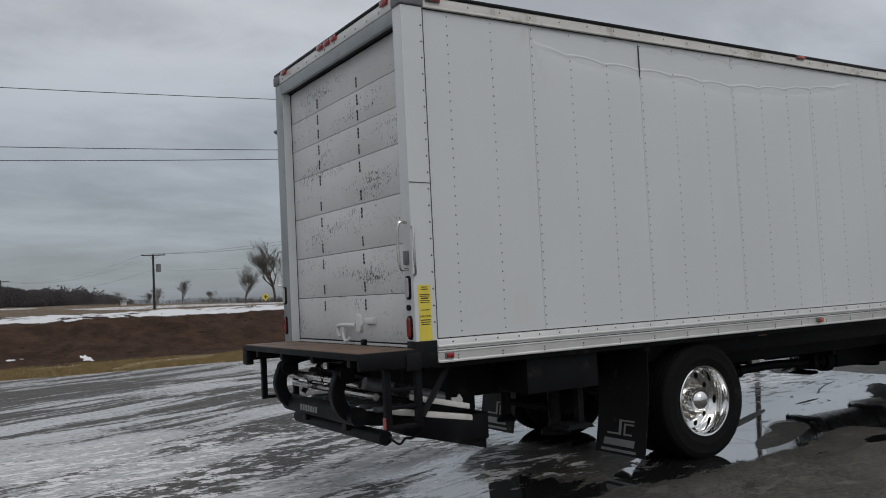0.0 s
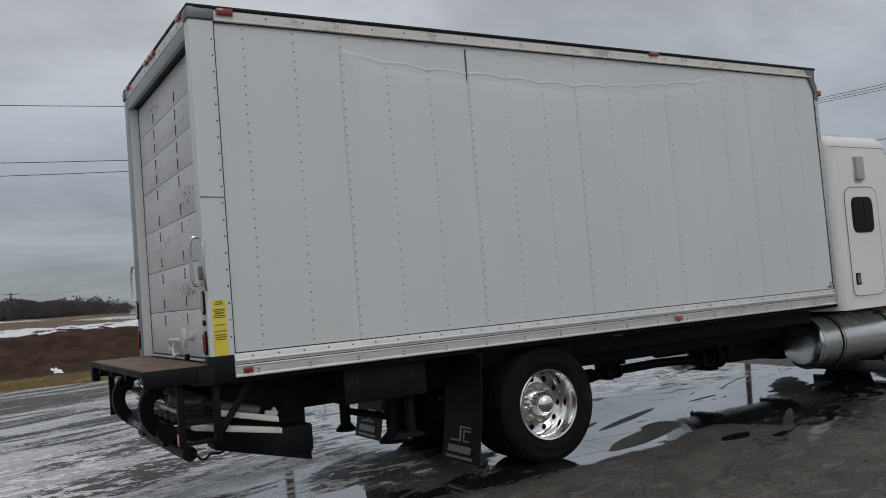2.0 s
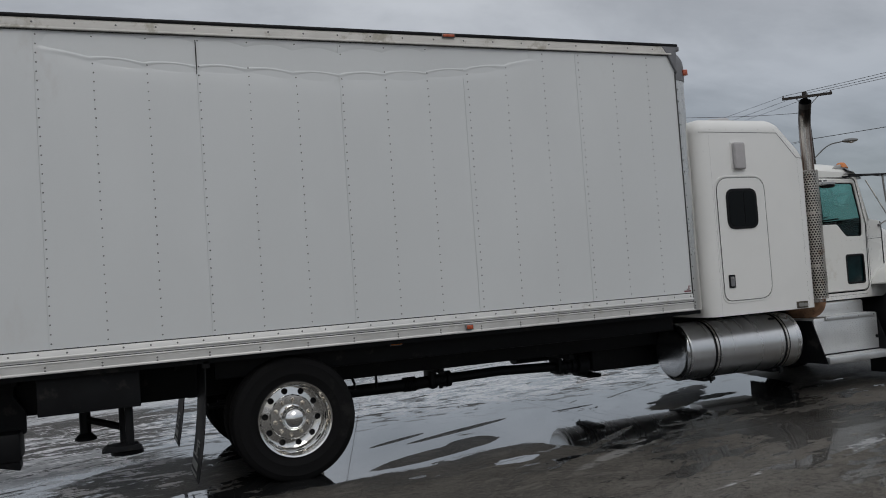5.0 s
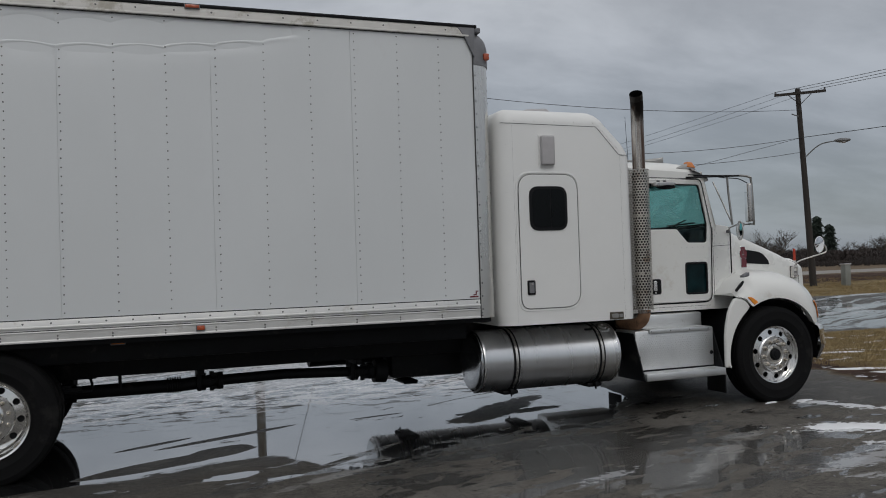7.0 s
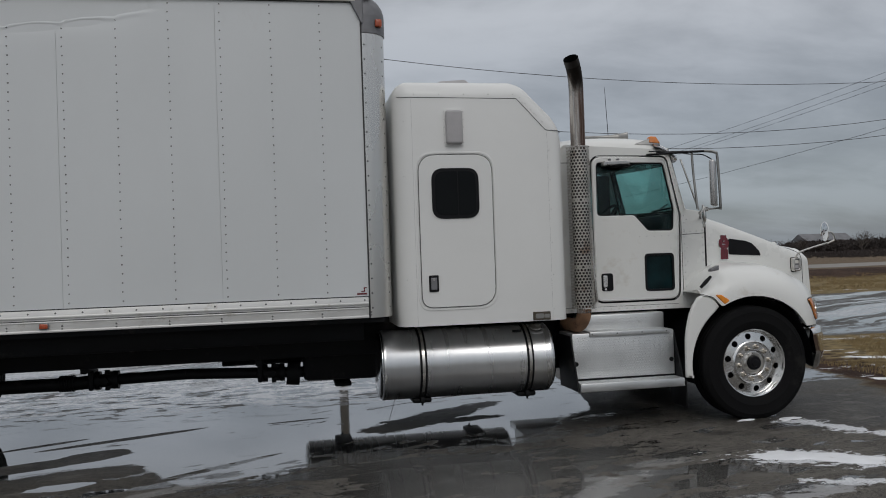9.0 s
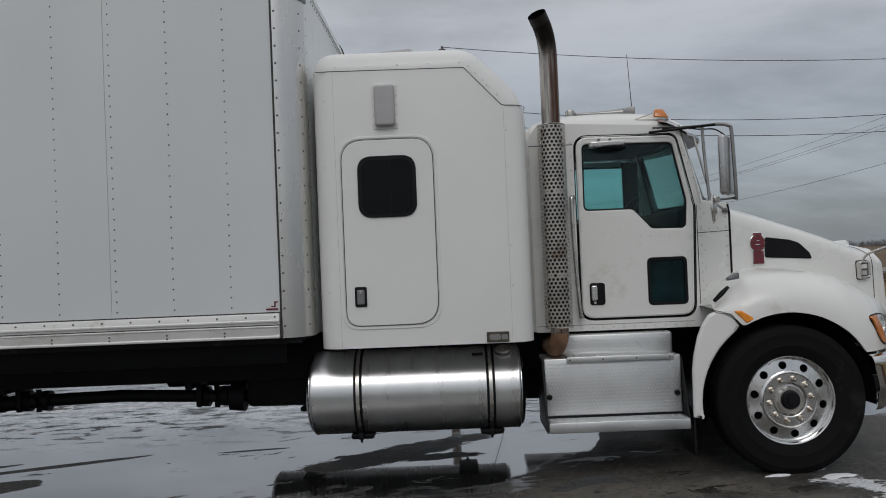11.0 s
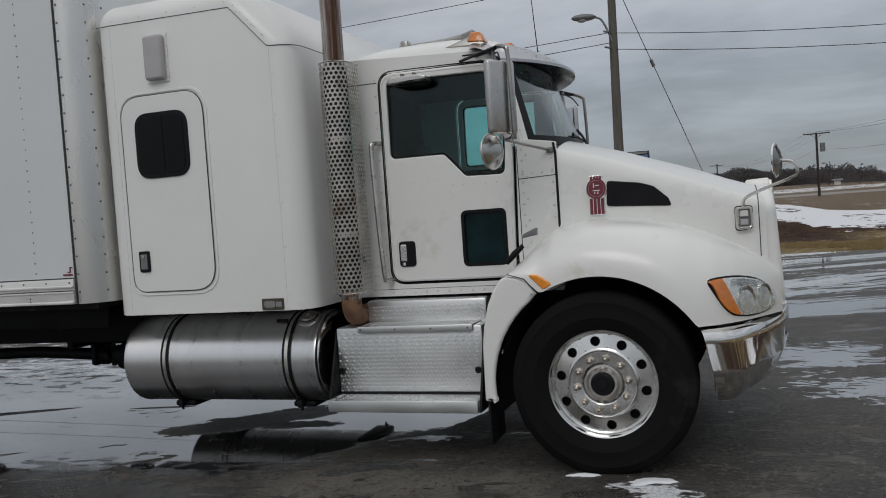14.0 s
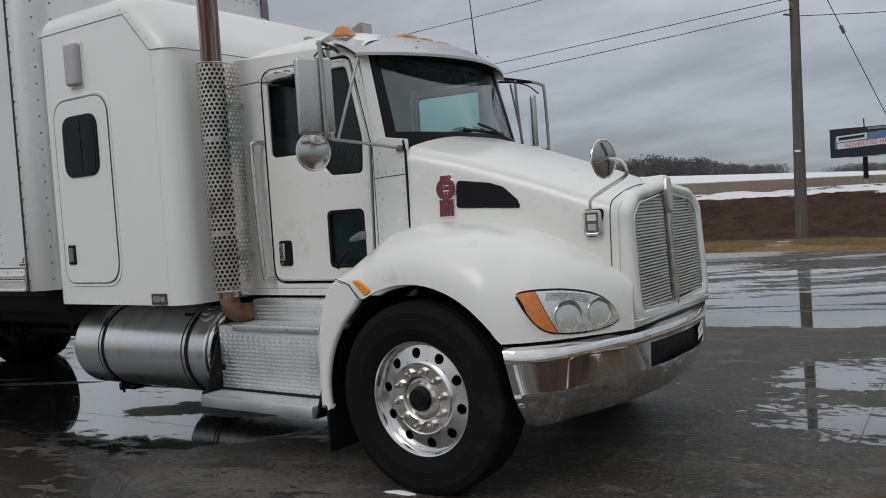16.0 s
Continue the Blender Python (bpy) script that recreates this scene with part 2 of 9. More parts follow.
def roll_door_material():
    """White door panels with paint flaked off in small specks along bands."""
    m, nt, b = principled("flaking_roll_door_paint")
    t = nt.nodes.new("ShaderNodeTexCoord")
    o = t.outputs["Object"]
    sp = nt.nodes.new("ShaderNodeSeparateXYZ")
    nt.links.new(o, sp.inputs[0])
    cell = fuzz(nt, mapped(nt, o, (1, 1, 0.60)), 78, 3, 0.7)
    patch = fuzz(nt, mapped(nt, o, (1, 0.4, 2.0)), 2.4, 4, 0.6)
    th = mth(nt, "SUBTRACT", 0.915, mth(nt, "MULTIPLY", patch, 0.55))
    d = mth(nt, "SUBTRACT", cell, th)
    fl = step(nt, d, 0.0, 0.015)
    n1 = fuzz(nt, o, 1.3, 4)
    col = blend(nt, step(nt, n1, 0.3, 0.7), (0.62, 0.62, 0.61), (0.70, 0.70, 0.69))
    col = blend(nt, fl, col, (0.065, 0.062, 0.058))
    nt.links.new(col, b.inputs["Base Color"])
    b.inputs["Roughness"].default_value = 0.5
    bp = nt.nodes.new("ShaderNodeBump")
    bp.inputs["Strength"].default_value, bp.inputs["Distance"].default_value = 0.3, 0.002
    bp.invert = True
    nt.links.new(fl, bp.inputs["Height"])
    nt.links.new(bp.outputs[0], b.inputs["Normal"])
    return m


FRONTSKIN = surface("satin_corner_aluminium", (0.70, 0.69, 0.665), 0.22, 1.0, 0.05, 2, 50, 0.015, stretch=(1, 1, 0.3))
LAMPSILVER = surface("lamp_reflector", (0.82, 0.82, 0.80), 0.22, 0.6, 0.05, 20, 90, 0.02)
FLAKEDOOR = roll_door_material()


def ground_material():
    m, nt, b = principled("lot_verge_and_field")
    g = nt.nodes.new("ShaderNodeNewGeometry")
    pos = g.outputs["Position"]
    sp = nt.nodes.new("ShaderNodeSeparateXYZ")
    nt.links.new(pos, sp.inputs[0])
    X, Y, Z = sp.outputs
    n_edge = mth(nt, "SUBTRACT", fuzz(nt, pos, 0.55, 5), 0.5)
    n_fine = fuzz(nt, pos, 2.3, 6, 0.62)
    n_grit = fuzz(nt, pos, 55, 4, 0.65)
    n_grit2 = fuzz(nt, pos, 170, 2, 0.6)
    # long streaks that follow the tyre tracks
    wobble = nt.nodes.new("ShaderNodeTexNoise")
    wobble.inputs["Scale"].default_value, wobble.inputs["Detail"].default_value = 0.22, 2
    nt.links.new(pos, wobble.inputs["Vector"])
    warp = nt.nodes.new("ShaderNodeVectorMath")
    warp.operation = "MULTIPLY_ADD"
    nt.links.new(wobble.outputs["Color"], warp.inputs[0])
    warp.inputs[1].default_value = (1.3, 1.6, 0)
    nt.links.new(mapped(nt, mapped(nt, pos, rot=(0, 0, radians(-27))), (0.11, 1.0, 1)), warp.inputs[2])
    n_s1 = fuzz(nt, warp.outputs[0], 0.95, 5, 0.58)
    n_s2 = fuzz(nt, mapped(nt, warp.outputs[0], (1.7, 1, 1), loc=(7, 3, 0)), 5.5, 5, 0.66)
    n_dot = fuzz(nt, mapped(nt, pos, (1.0, 1.5, 1)), 11, 5, 0.68)
    n_chip = fuzz(nt, mapped(nt, pos, (0.75, 1.5, 1)), 3.4, 7, 0.68)
    n_fleck = fuzz(nt, mapped(nt, pos, (0.7, 1.6, 1), loc=(4, 1, 0)), 14, 3, 0.6)
    n_big = fuzz(nt, mapped(nt, pos, (0.6, 1.0, 1), loc=(1.5, 4.2, 0)), 0.42, 3, 0.5)
    n_patch = fuzz(nt, mapped(nt, mapped(nt, pos, rot=(0, 0, radians(-20))), (0.45, 1.2, 1), loc=(2.3, 9.1, 0)), 2.0, 5, 0.6)
    streak = mth(nt, "ADD", mth(nt, "ADD", mth(nt, "MULTIPLY", n_s1, 0.55), mth(nt, "MULTIPLY", n_s2, 0.27)), mth(nt, "MULTIPLY", n_dot, 0.18))

    def pool(cx, cy, rx, ry, turn=0.0):
        """About 1 in the middle of an oval, 0 on its edge, negative outside."""
        v = mapped(nt, mapped(nt, mapped(nt, pos, loc=(-cx, -cy, 0)), rot=(0, 0, radians(-turn))), (1 / rx, 1 / ry, 0))
        ln = nt.nodes.new("ShaderNodeVectorMath")
        ln.operation = "LENGTH"
        nt.links.new(v, ln.inputs[0])
        return mth(nt, "SUBTRACT", 1.0, ln.outputs[1])

    # asphalt: dark, gritty, brownish, paler dried fines in streaks
    asp = blend(nt, step(nt, n_fine, 0.35, 0.68), (0.080, 0.0735, 0.0645), (0.148, 0.135, 0.118))
    asp = blend(nt, mth(nt, "MULTIPLY", step(nt, n_s1, 0.56, 0.64), 0.60), asp, (0.155, 0.147, 0.135))
    asp = blend(nt, step(nt, n_dot, 0.44, 0.34), asp, (0.032, 0.030, 0.0275))
    asp = blend(nt, step(nt, n_grit, 0.44, 0.36), asp, (0.022, 0.0205, 0.019))
    asp = blend(nt, step(nt, n_grit, 0.57, 0.66), asp, (0.16, 0.148, 0.132))
    asp = blend(nt, step(nt, n_grit2, 0.57, 0.64), asp, (0.27, 0.252, 0.228))
    asp = blend(nt, step(nt, n_grit2, 0.42, 0.36), asp, (0.018, 0.017, 0.0155))
    # standing water: a sheet under and beyond the truck, its near shore slanting away to the front
    line = mth(nt, "ADD", 4.84, step(nt, X, 6.6, 7.7, 0.0, 0.32))
    line = mth(nt, "SUBTRACT", line, step(nt, X, 7.9, 8.4, 0.0, 0.82))
    line = mth(nt, "ADD", line, mth(nt, "ADD", step(nt, X, 8.9, 9.6, 0.0, 0.58), step(nt, X, 10.8, 12.0, 0.0, 1.0)))
    line = mth(nt, "ADD", line, mth(nt, "MULTIPLY", step(nt, X, 11.9, 12.9), 5.4))
    rag = mth(nt, "ADD", mth(nt, "MULTIPLY", mth(nt, "SUBTRACT", streak, 0.5), 6.0), mth(nt, "MULTIPLY", mth(nt, "SUBTRACT", n_chip, 0.5), 1.6))
    lap = mth(nt, "ADD", mth(nt, "MULTIPLY", mth(nt, "SUBTRACT", n_s1, 0.5), 0.9), mth(nt, "MULTIPLY", mth(nt, "SUBTRACT", n_chip, 0.5), 0.45))
    shore = mth(nt, "ADD", mth(nt, "SUBTRACT", Y, line), lap)
    blot = mth(nt, "MAXIMUM", pool(10.43, 6.28, 0.85, 0.24, 42), pool(10.75, 6.12, 0.45, 0.12, 8))
    blot = mth(nt, "MAXIMUM", blot, mth(nt, "MAXIMUM", pool(3.2, 8.35, 1.9, 0.42, 24), pool(4.75, 6.1, 0.85, 0.95)))
    blot = step(nt, mth(nt, "ADD", blot, mth(nt, "MULTIPLY", rag, 0.75)), 0.05, 0.22)
    # a dry tongue of asphalt between the sheet and the strip of water along its near edge
    tongue = mth(nt, "MAXIMUM", mth(nt, "MAXIMUM", pool(7.12, 5.40, 0.80, 0.17, 23), pool(8.40, 4.78, 0.85, 0.055, 36)), mth(nt, "MAXIMUM", pool(7.65, 6.26, 0.78, 0.07, 24), pool(7.52, 5.62, 0.34, 0.20, 30)))
    tongue = mth(nt, "MAXIMUM", tongue, mth(nt, "MAXIMUM", pool(6.98, 6.22, 0.38, 0.05, 28), pool(9.2, 6.6, 0.35, 0.04, 10)))
    tongue = step(nt, mth(nt, "ADD", tongue, mth(nt, "MULTIPLY", lap, 0.9)), 0.05, 0.12)
    blot = mth(nt, "MAXIMUM", blot, tongue)
    # rough asphalt that stands out of the thinning water along the shore
    n_lens = fuzz(nt, mapped(nt, mapped(nt, pos, rot=(0, 0, radians(-12))), (0.8, 1.7, 1), loc=(5.1, 2.2, 0)), 3.1, 4, 0.62, 0.4)
    poke = mth(nt, "ADD", n_lens, mth(nt, "ADD", step(nt, Y, 5.0, 4.3, 0.0, 0.12), mth(nt, "MULTIPLY", mth(nt, "SUBTRACT", n_dot, 0.5), 0.22)))
    poke = mth(nt, "MULTIPLY", step(nt, poke, 0.575, 0.60), mth(nt, "MULTIPLY", step(nt, X, 8.2, 8.7), step(nt, Y, 5.3, 5.0)))
    blot = mth(nt, "MAXIMUM", blot, poke)
    bar = mth(nt, "MAXIMUM", step(nt, streak, 0.425, 0.412), blot)
    bar = mth(nt, "MAXIMUM", bar, mth(nt, "MULTIPLY", step(nt, n_s2, 0.395, 0.375), step(nt, n_s1, 0.52, 0.46)))
    floe = mth(nt, "MULTIPLY", mth(nt, "MULTIPLY", step(nt, Y, 6.6, 7.8), step(nt, n_big, 0.34, 0.52)), step(nt, n_chip, 0.455, 0.425))
    bar = mth(nt, "MAXIMUM", bar, floe)
    sheet = mth(nt, "MULTIPLY", step(nt, shore, 0.0, 0.10), mth(nt, "SUBTRACT", 1.0, bar))
    sheet = mth(nt, "MULTIPLY", sheet, step(nt, mth(nt, "ADD", Y, mth(nt, "MULTIPLY", rag, 1.2)), 12.6, 11.0))
    sheet = mth(nt, "MULTIPLY", sheet, step(nt, mth(nt, "ADD", X, mth(nt, "MULTIPLY", rag, 0.8)), 2.9, 3.4))
    sheet = mth(nt, "MULTIPLY", sheet, mth(nt, "MAXIMUM", step(nt, mth(nt, "ADD", X, mth(nt, "MULTIPLY", rag, 0.8)), 4.5, 5.1), step(nt, mth(nt, "ADD", Y, mth(nt, "MULTIPLY", rag, 0.5)), 7.2, 6.6)))
    far_wet = mth(nt, "MULTIPLY", step(nt, mth(nt, "ADD", streak, step(nt, X, 8.5, 11.5, 0.0, 0.024)), 0.520, 0.535), step(nt, Y, 9.5, 12.0))
    broken = mth(nt, "MAXIMUM", pool(15.0, 7.4, 0.85, 0.50), pool(14.65, 8.75, 0.55, 0.9, -15))
    broken = mth(nt, "ADD", broken, mth(nt, "MULTIPLY", mth(nt, "SUBTRACT", n_chip, 0.5), 3.2))
    broken = step(nt, mth(nt, "ADD", broken, mth(nt, "MULTIPLY", mth(nt, "SUBTRACT", n_dot, 0.5), 1.6)), 0.30, 0.40)
    drops = mth(nt, "MULTIPLY", step(nt, n_fleck, 0.685, 0.70), mth(nt, "MULTIPLY", step(nt, pool(14.9, 7.2, 2.2, 2.6), 0.05, 0.4), step(nt, n_patch, 0.44, 0.50)))
    broken = mth(nt, "MAXIMUM", broken, drops)
    pools = mth(nt, "MAXIMUM", pool(13.9, 11.6, 2.0, 0.70, 8), pool(13.2, 13.2, 1.5, 0.5, 12))
    pools = mth(nt, "MAXIMUM", pools, mth(nt, "MAXIMUM", mth(nt, "MAXIMUM", pool(7.50, 4.66, 0.26, 0.10, 12), pool(5.0, 5.08, 0.32, 0.09, -20)), pool(7.86, 4.44, 0.16, 0.05, 12)))
    pools = step(nt, mth(nt, "ADD", pools, mth(nt, "MULTIPLY", rag, 0.55)), 0.0, 0.07)
    pools = mth(nt, "MAXIMUM", pools, broken)
    puddle = mth(nt, "MAXIMUM", mth(nt, "MAXIMUM", sheet, far_wet), pools)
    # thin film of water on the low asphalt before the cab, broken by drier ground
    soak = mth(nt, "MAXIMUM", pool(10.5, 3.9, 2.5, 1.6, 10), pool(9.3, 4.75, 1.7, 0.55, 4))
    soak = mth(nt, "ADD", soak, mth(nt, "ADD", mth(nt, "MULTIPLY", mth(nt, "SUBTRACT", n_patch, 0.5), 3.6), mth(nt, "MULTIPLY", mth(nt, "SUBTRACT", n_lens, 0.5), 3.6)))
    soak = mth(nt, "MULTIPLY", step(nt, soak, 0.30, 0.42), mth(nt, "SUBTRACT", 1.0, puddle))
    # small dark wet spots and dried pale fines over the drier ground
    spot = mth(nt, "MAXIMUM", step(nt, n_lens, 0.60, 0.635), step(nt, mth(nt, "ADD", pool(12.6, 4.77, 0.17, 0.09, 5), mth(nt, "MULTIPLY", mth(nt, "SUBTRACT", n_chip, 0.5), 1.5)), 0.1, 0.25))
    spot = mth(nt, "MULTIPLY", spot, mth(nt, "SUBTRACT", 1.0, puddle))
    damp = mth(nt, "MAXIMUM", step(nt, shore, -0.9, 0.1), step(nt, n_patch, 0.53, 0.60))
    damp = mth(nt, "MAXIMUM", damp, step(nt, Y, 5.8, 6.6))
    damp = mth(nt, "MAXIMUM", damp, step(nt, mth(nt, "ADD", pool(13.9, 5.5, 1.5, 1.1), mth(nt, "MULTIPLY", mth(nt, "SUBTRACT", n_patch, 0.5), 1.2)), 0.0, 0.4))
    damp = mth(nt, "MAXIMUM", damp, mth(nt, "MAXIMUM", soak, spot))
    damp = mth(nt, "MAXIMUM", damp, step(nt, mth(nt, "ADD", X, mth(nt, "MULTIPLY", rag, 2.0)), 9.4, 7.4, 0.0, 0.45))
    # ice and slush behind the truck, drawn out along the tracks
    tail = mth(nt, "MULTIPLY", step(nt, mth(nt, "ADD", X, rag), 5.6, 4.2), step(nt, Y, 5.2, 6.4))
    behind = step(nt, mth(nt, "ADD", Y, mth(nt, "MULTIPLY", n_edge, 3.0)), 7.4, 9.6)
    behind = mth(nt, "MULTIPLY", behind, mth(nt, "MAXIMUM", step(nt, X, 12.6, 11.0), step(nt, Y, 12.5, 15.0, 0.0, 0.8)))
    # ice at negative y is unseen, added to brighten reflections in the metal
    zone = mth(nt, "MAXIMUM", mth(nt, "MAXIMUM", tail, behind), step(nt, Y, -1.5, -4.5))
    far = step(nt, Y, 11.5, 15.5)
    icev = mth(nt, "ADD", streak, mth(nt, "MULTIPLY", mth(nt, "SUBTRACT", n_big, 0.5), 0.16))
    icev = mth(nt, "SUBTRACT", icev, mth(nt, "MULTIPLY", far, 0.030))
    icev = mth(nt, "SUBTRACT", icev, mth(nt, "MULTIPLY", mth(nt, "SUBTRACT", 1.0, zone), 0.18))
    icev = mth(nt, "SUBTRACT", icev, mth(nt, "MULTIPLY", blot, 0.05))
    icev = mth(nt, "SUBTRACT", icev, mth(nt, "MULTIPLY", step(nt, Y, 9.5, 6.0, 0.0, 0.030), step(nt, X, 6.0, 4.5)))
    ice = step(nt, icev, 0.452, 0.492)
    chipv = mth(nt, "ADD", mth(nt, "MULTIPLY", n_chip, 0.7), mth(nt, "MULTIPLY", n_dot, 0.3))
    band = mth(nt, "MULTIPLY", mth(nt, "MULTIPLY", step(nt, Y, 6.4, 8.2), step(nt, Y, 11.5, 9.5)), step(nt, X, 12.6, 11.4))
    band = mth(nt, "MAXIMUM", band, mth(nt, "MULTIPLY", mth(nt, "MULTIPLY", step(nt, X, 5.6, 4.6), step(nt, Y, 5.0, 6.0)), step(nt, Y, 9.5, 8.0)))
    chipv = mth(nt, "ADD", chipv, mth(nt, "SUBTRACT", mth(nt, "MULTIPLY", band, step(nt, X, 5.4, 4.4, 0.104, 0.100)), 0.04))
    chipv = mth(nt, "ADD", chipv, mth(nt, "MULTIPLY", band, mth(nt, "MULTIPLY", step(nt, X, 7.0, 8.2), step(nt, Y, 9.6, 8.4, 0.0, 0.020))))
    chip = mth(nt, "MULTIPLY", step(nt, chipv, 0.580, 0.594), mth(nt, "MAXIMUM", band, zone))
    hard = mth(nt, "MAXIMUM", mth(nt, "MULTIPLY", chip, 1.0), mth(nt, "MULTIPLY", step(nt, icev, 0.535, 0.575), 0.45))
    ice = mth(nt, "MAXIMUM", ice, chip)
    iced = blend(nt, hard, blend(nt, step(nt, n_dot, 0.35, 0.65), (0.38, 0.385, 0.395), (0.54, 0.545, 0.555)), (0.78, 0.765, 0.775))
    soaked = nt.nodes.new("ShaderNodeVectorMath")
    soaked.operation = "SCALE"
    nt.links.new(asp, soaked.inputs[0])
    soaked.inputs["Scale"].default_value = 0.52
    flecks = mth(nt, "MULTIPLY", step(nt, n_fleck, 0.66, 0.70), step(nt, Y, 4.6, 6.5))
    lot = blend(nt, damp, asp, soaked.outputs[0])
    n_stone = fuzz(nt, pos, 27, 3, 0.6)
    lot = blend(nt, mth(nt, "MULTIPLY", step(nt, n_stone, 0.585, 0.64), 0.75), lot, (0.165, 0.148, 0.126))
    lot = blend(nt, mth(nt, "MULTIPLY", step(nt, n_stone, 0.42, 0.36), 0.70), lot, (0.014, 0.0125, 0.011))
    lot = blend(nt, mth(nt, "MULTIPLY", flecks, 0.7), lot, (0.34, 0.34, 0.345))
    lot = blend(nt, mth(nt, "MULTIPLY", step(nt, n_lens, 0.43, 0.37), 0.45), lot, (0.17, 0.158, 0.142))
    lot = blend(nt, mth(nt, "MULTIPLY", soak, 0.38), lot, (0.022, 0.021, 0.0195))
    # dried pale fines scraped into a band
    pale = mth(nt, "MAXIMUM", mth(nt, "MAXIMUM", pool(11.05, 3.46, 0.95, 0.15, 36), pool(8.40, 4.40, 0.95, 0.10, 28)), pool(11.72, 4.02, 0.34, 0.12, 8))
    pale = mth(nt, "ADD", pale, mth(nt, "ADD", mth(nt, "MULTIPLY", mth(nt, "SUBTRACT", n_chip, 0.5), 1.5), mth(nt, "MULTIPLY", mth(nt, "SUBTRACT", n_dot, 0.5), 1.2)))
    lot = blend(nt, mth(nt, "MULTIPLY", step(nt, pale, 0.10, 0.45), 0.62), lot, (0.30, 0.295, 0.285))
    lot = blend(nt, puddle, lot, (0.016, 0.0165, 0.017))
    lot = blend(nt, ice, lot, iced)
    # ragged scraps of old snow, thawed through to the asphalt
    scrap = None
    for p in ((12.80, 3.80, 0.66, 0.27, -24), (13.58, 4.74, 0.50, 0.13, -62), (13.45, 4.98, 0.30, 0.10, -10), (13.9, 4.25, 0.5, 0.16, -40), (14.25, 3.95, 0.6, 0.2, 5), (13.35, 3.45, 0.35, 0.12, -20), (12.60, 3.22, 0.36, 0.10, -15), (7.3, 2.75, 0.3, 0.12, 20)):
        o = pool(*p)
        scrap = o if scrap is None else mth(nt, "MAXIMUM", scrap, o)
    scrap = mth(nt, "ADD", scrap, mth(nt, "ADD", mth(nt, "MULTIPLY", mth(nt, "SUBTRACT", n_dot, 0.5), 2.6), mth(nt, "MULTIPLY", mth(nt, "SUBTRACT", n_chip, 0.5), 2.2)))
    scrap = step(nt, scrap, 0.24, 0.36)
    lot = blend(nt, scrap, lot, blend(nt, step(nt, n_grit, 0.35, 0.65), (0.52, 0.53, 0.55), (0.80, 0.81, 0.83)))
    thaw = mth(nt, "MAXIMUM", mth(nt, "MAXIMUM", pool(11.85, 2.90, 0.55, 0.20, 8), pool(12.35, 3.08, 0.50, 0.14, 20)), mth(nt, "MAXIMUM", pool(10.0, 3.35, 0.45, 0.10, 20), pool(11.9, 2.45, 0.5, 0.15, -10)))
    thaw = mth(nt, "ADD", thaw, mth(nt, "ADD", mth(nt, "MULTIPLY", mth(nt, "SUBTRACT", n_dot, 0.5), 3.0), mth(nt, "MULTIPLY", mth(nt, "SUBTRACT", n_chip, 0.5), 2.6)))
    thaw = mth(nt, "MULTIPLY", step(nt, thaw, 0.20, 0.50), 0.55)
    lot = blend(nt, thaw, lot, (0.50, 0.505, 0.52))
    ice = mth(nt, "MAXIMUM", ice, mth(nt, "MAXIMUM", scrap, mth(nt, "MULTIPLY", thaw, 0.5)))
    lot_rough = step(nt, damp, 0.0, 1.0, 0.80, 0.50)
    lot_rough = mth(nt, "SUBTRACT", lot_rough, mth(nt, "MULTIPLY", soak, 0.28))
    lot_rough = mth(nt, "MULTIPLY", lot_rough, mth(nt, "SUBTRACT", 1.0, mth(nt, "MULTIPLY", puddle, 0.95)))
    lot_rough = mth(nt, "ADD", lot_rough, mth(nt, "MULTIPLY", ice, 0.20), clamp=True)
    film = mth(nt, "MULTIPLY", mth(nt, "MAXIMUM", puddle, mth(nt, "MULTIPLY", soak, 0.40)), mth(nt, "SUBTRACT", 1.0, mth(nt, "MULTIPLY", ice, 0.80)))
    # verge: dry grass
    n_gr = fuzz(nt, mapped(nt, pos, (1, 1, 1)), 5, 6, 0.7)
    grass = blend(nt, step(nt, n_gr, 0.35, 0.65), (0.115, 0.085, 0.045), (0.30, 0.225, 0.105))
    n_sn = fuzz(nt, mapped(nt, pos, (0.55, 1.2, 1)), 0.9, 8, 0.70)
    # bare earth of the bank
    n_d = fuzz(nt, pos, 1.6, 7, 0.65)
    dirt = blend(nt, step(nt, n_d, 0.3, 0.7), (0.030, 0.0165, 0.0105), (0.075, 0.042, 0.0265))
    dirt = blend(nt, step(nt, n_chip, 0.42, 0.34), dirt, (0.018, 0.011, 0.008))
    dirt = blend(nt, step(nt, n_dot, 0.60, 0.68), dirt, (0.11, 0.075, 0.055))
    # field
    field = blend(nt, step(nt, n_gr, 0.35, 0.65), (0.10, 0.072, 0.048), (0.20, 0.15, 0.10))
    ye = mth(nt, "ADD", Y, mth(nt, "MULTIPLY", n_edge, 0.9))
    xe = mth(nt, "ADD", X, mth(nt, "MULTIPLY", n_edge, 1.6))
    verge = step(nt, ye, 22.1, 22.4)
    island = mth(nt, "MULTIPLY", mth(nt, "MULTIPLY", step(nt, xe, 15.35, 15.6), step(nt, ye, 11.2, 10.9)), step(nt, Y, 2.6, 3.4))
    grassy = mth(nt, "MAXIMUM", verge, island)
    earth = mth(nt, "MULTIPLY", step(nt, mth(nt, "ADD", Z, mth(nt, "MULTIPLY", n_edge, 0.16)), 0.05, 0.13), verge)
    earth = mth(nt, "MAXIMUM", earth, mth(nt, "MULTIPLY", mth(nt, "MULTIPLY", verge, step(nt, ye, 26.2, 26.9)), step(nt, xe, 18.5, 16.5)))
    fieldm = step(nt, mth(nt, "ADD", Y, mth(nt, "MULTIPLY", n_edge, 3.0)), 35.6, 36.4)
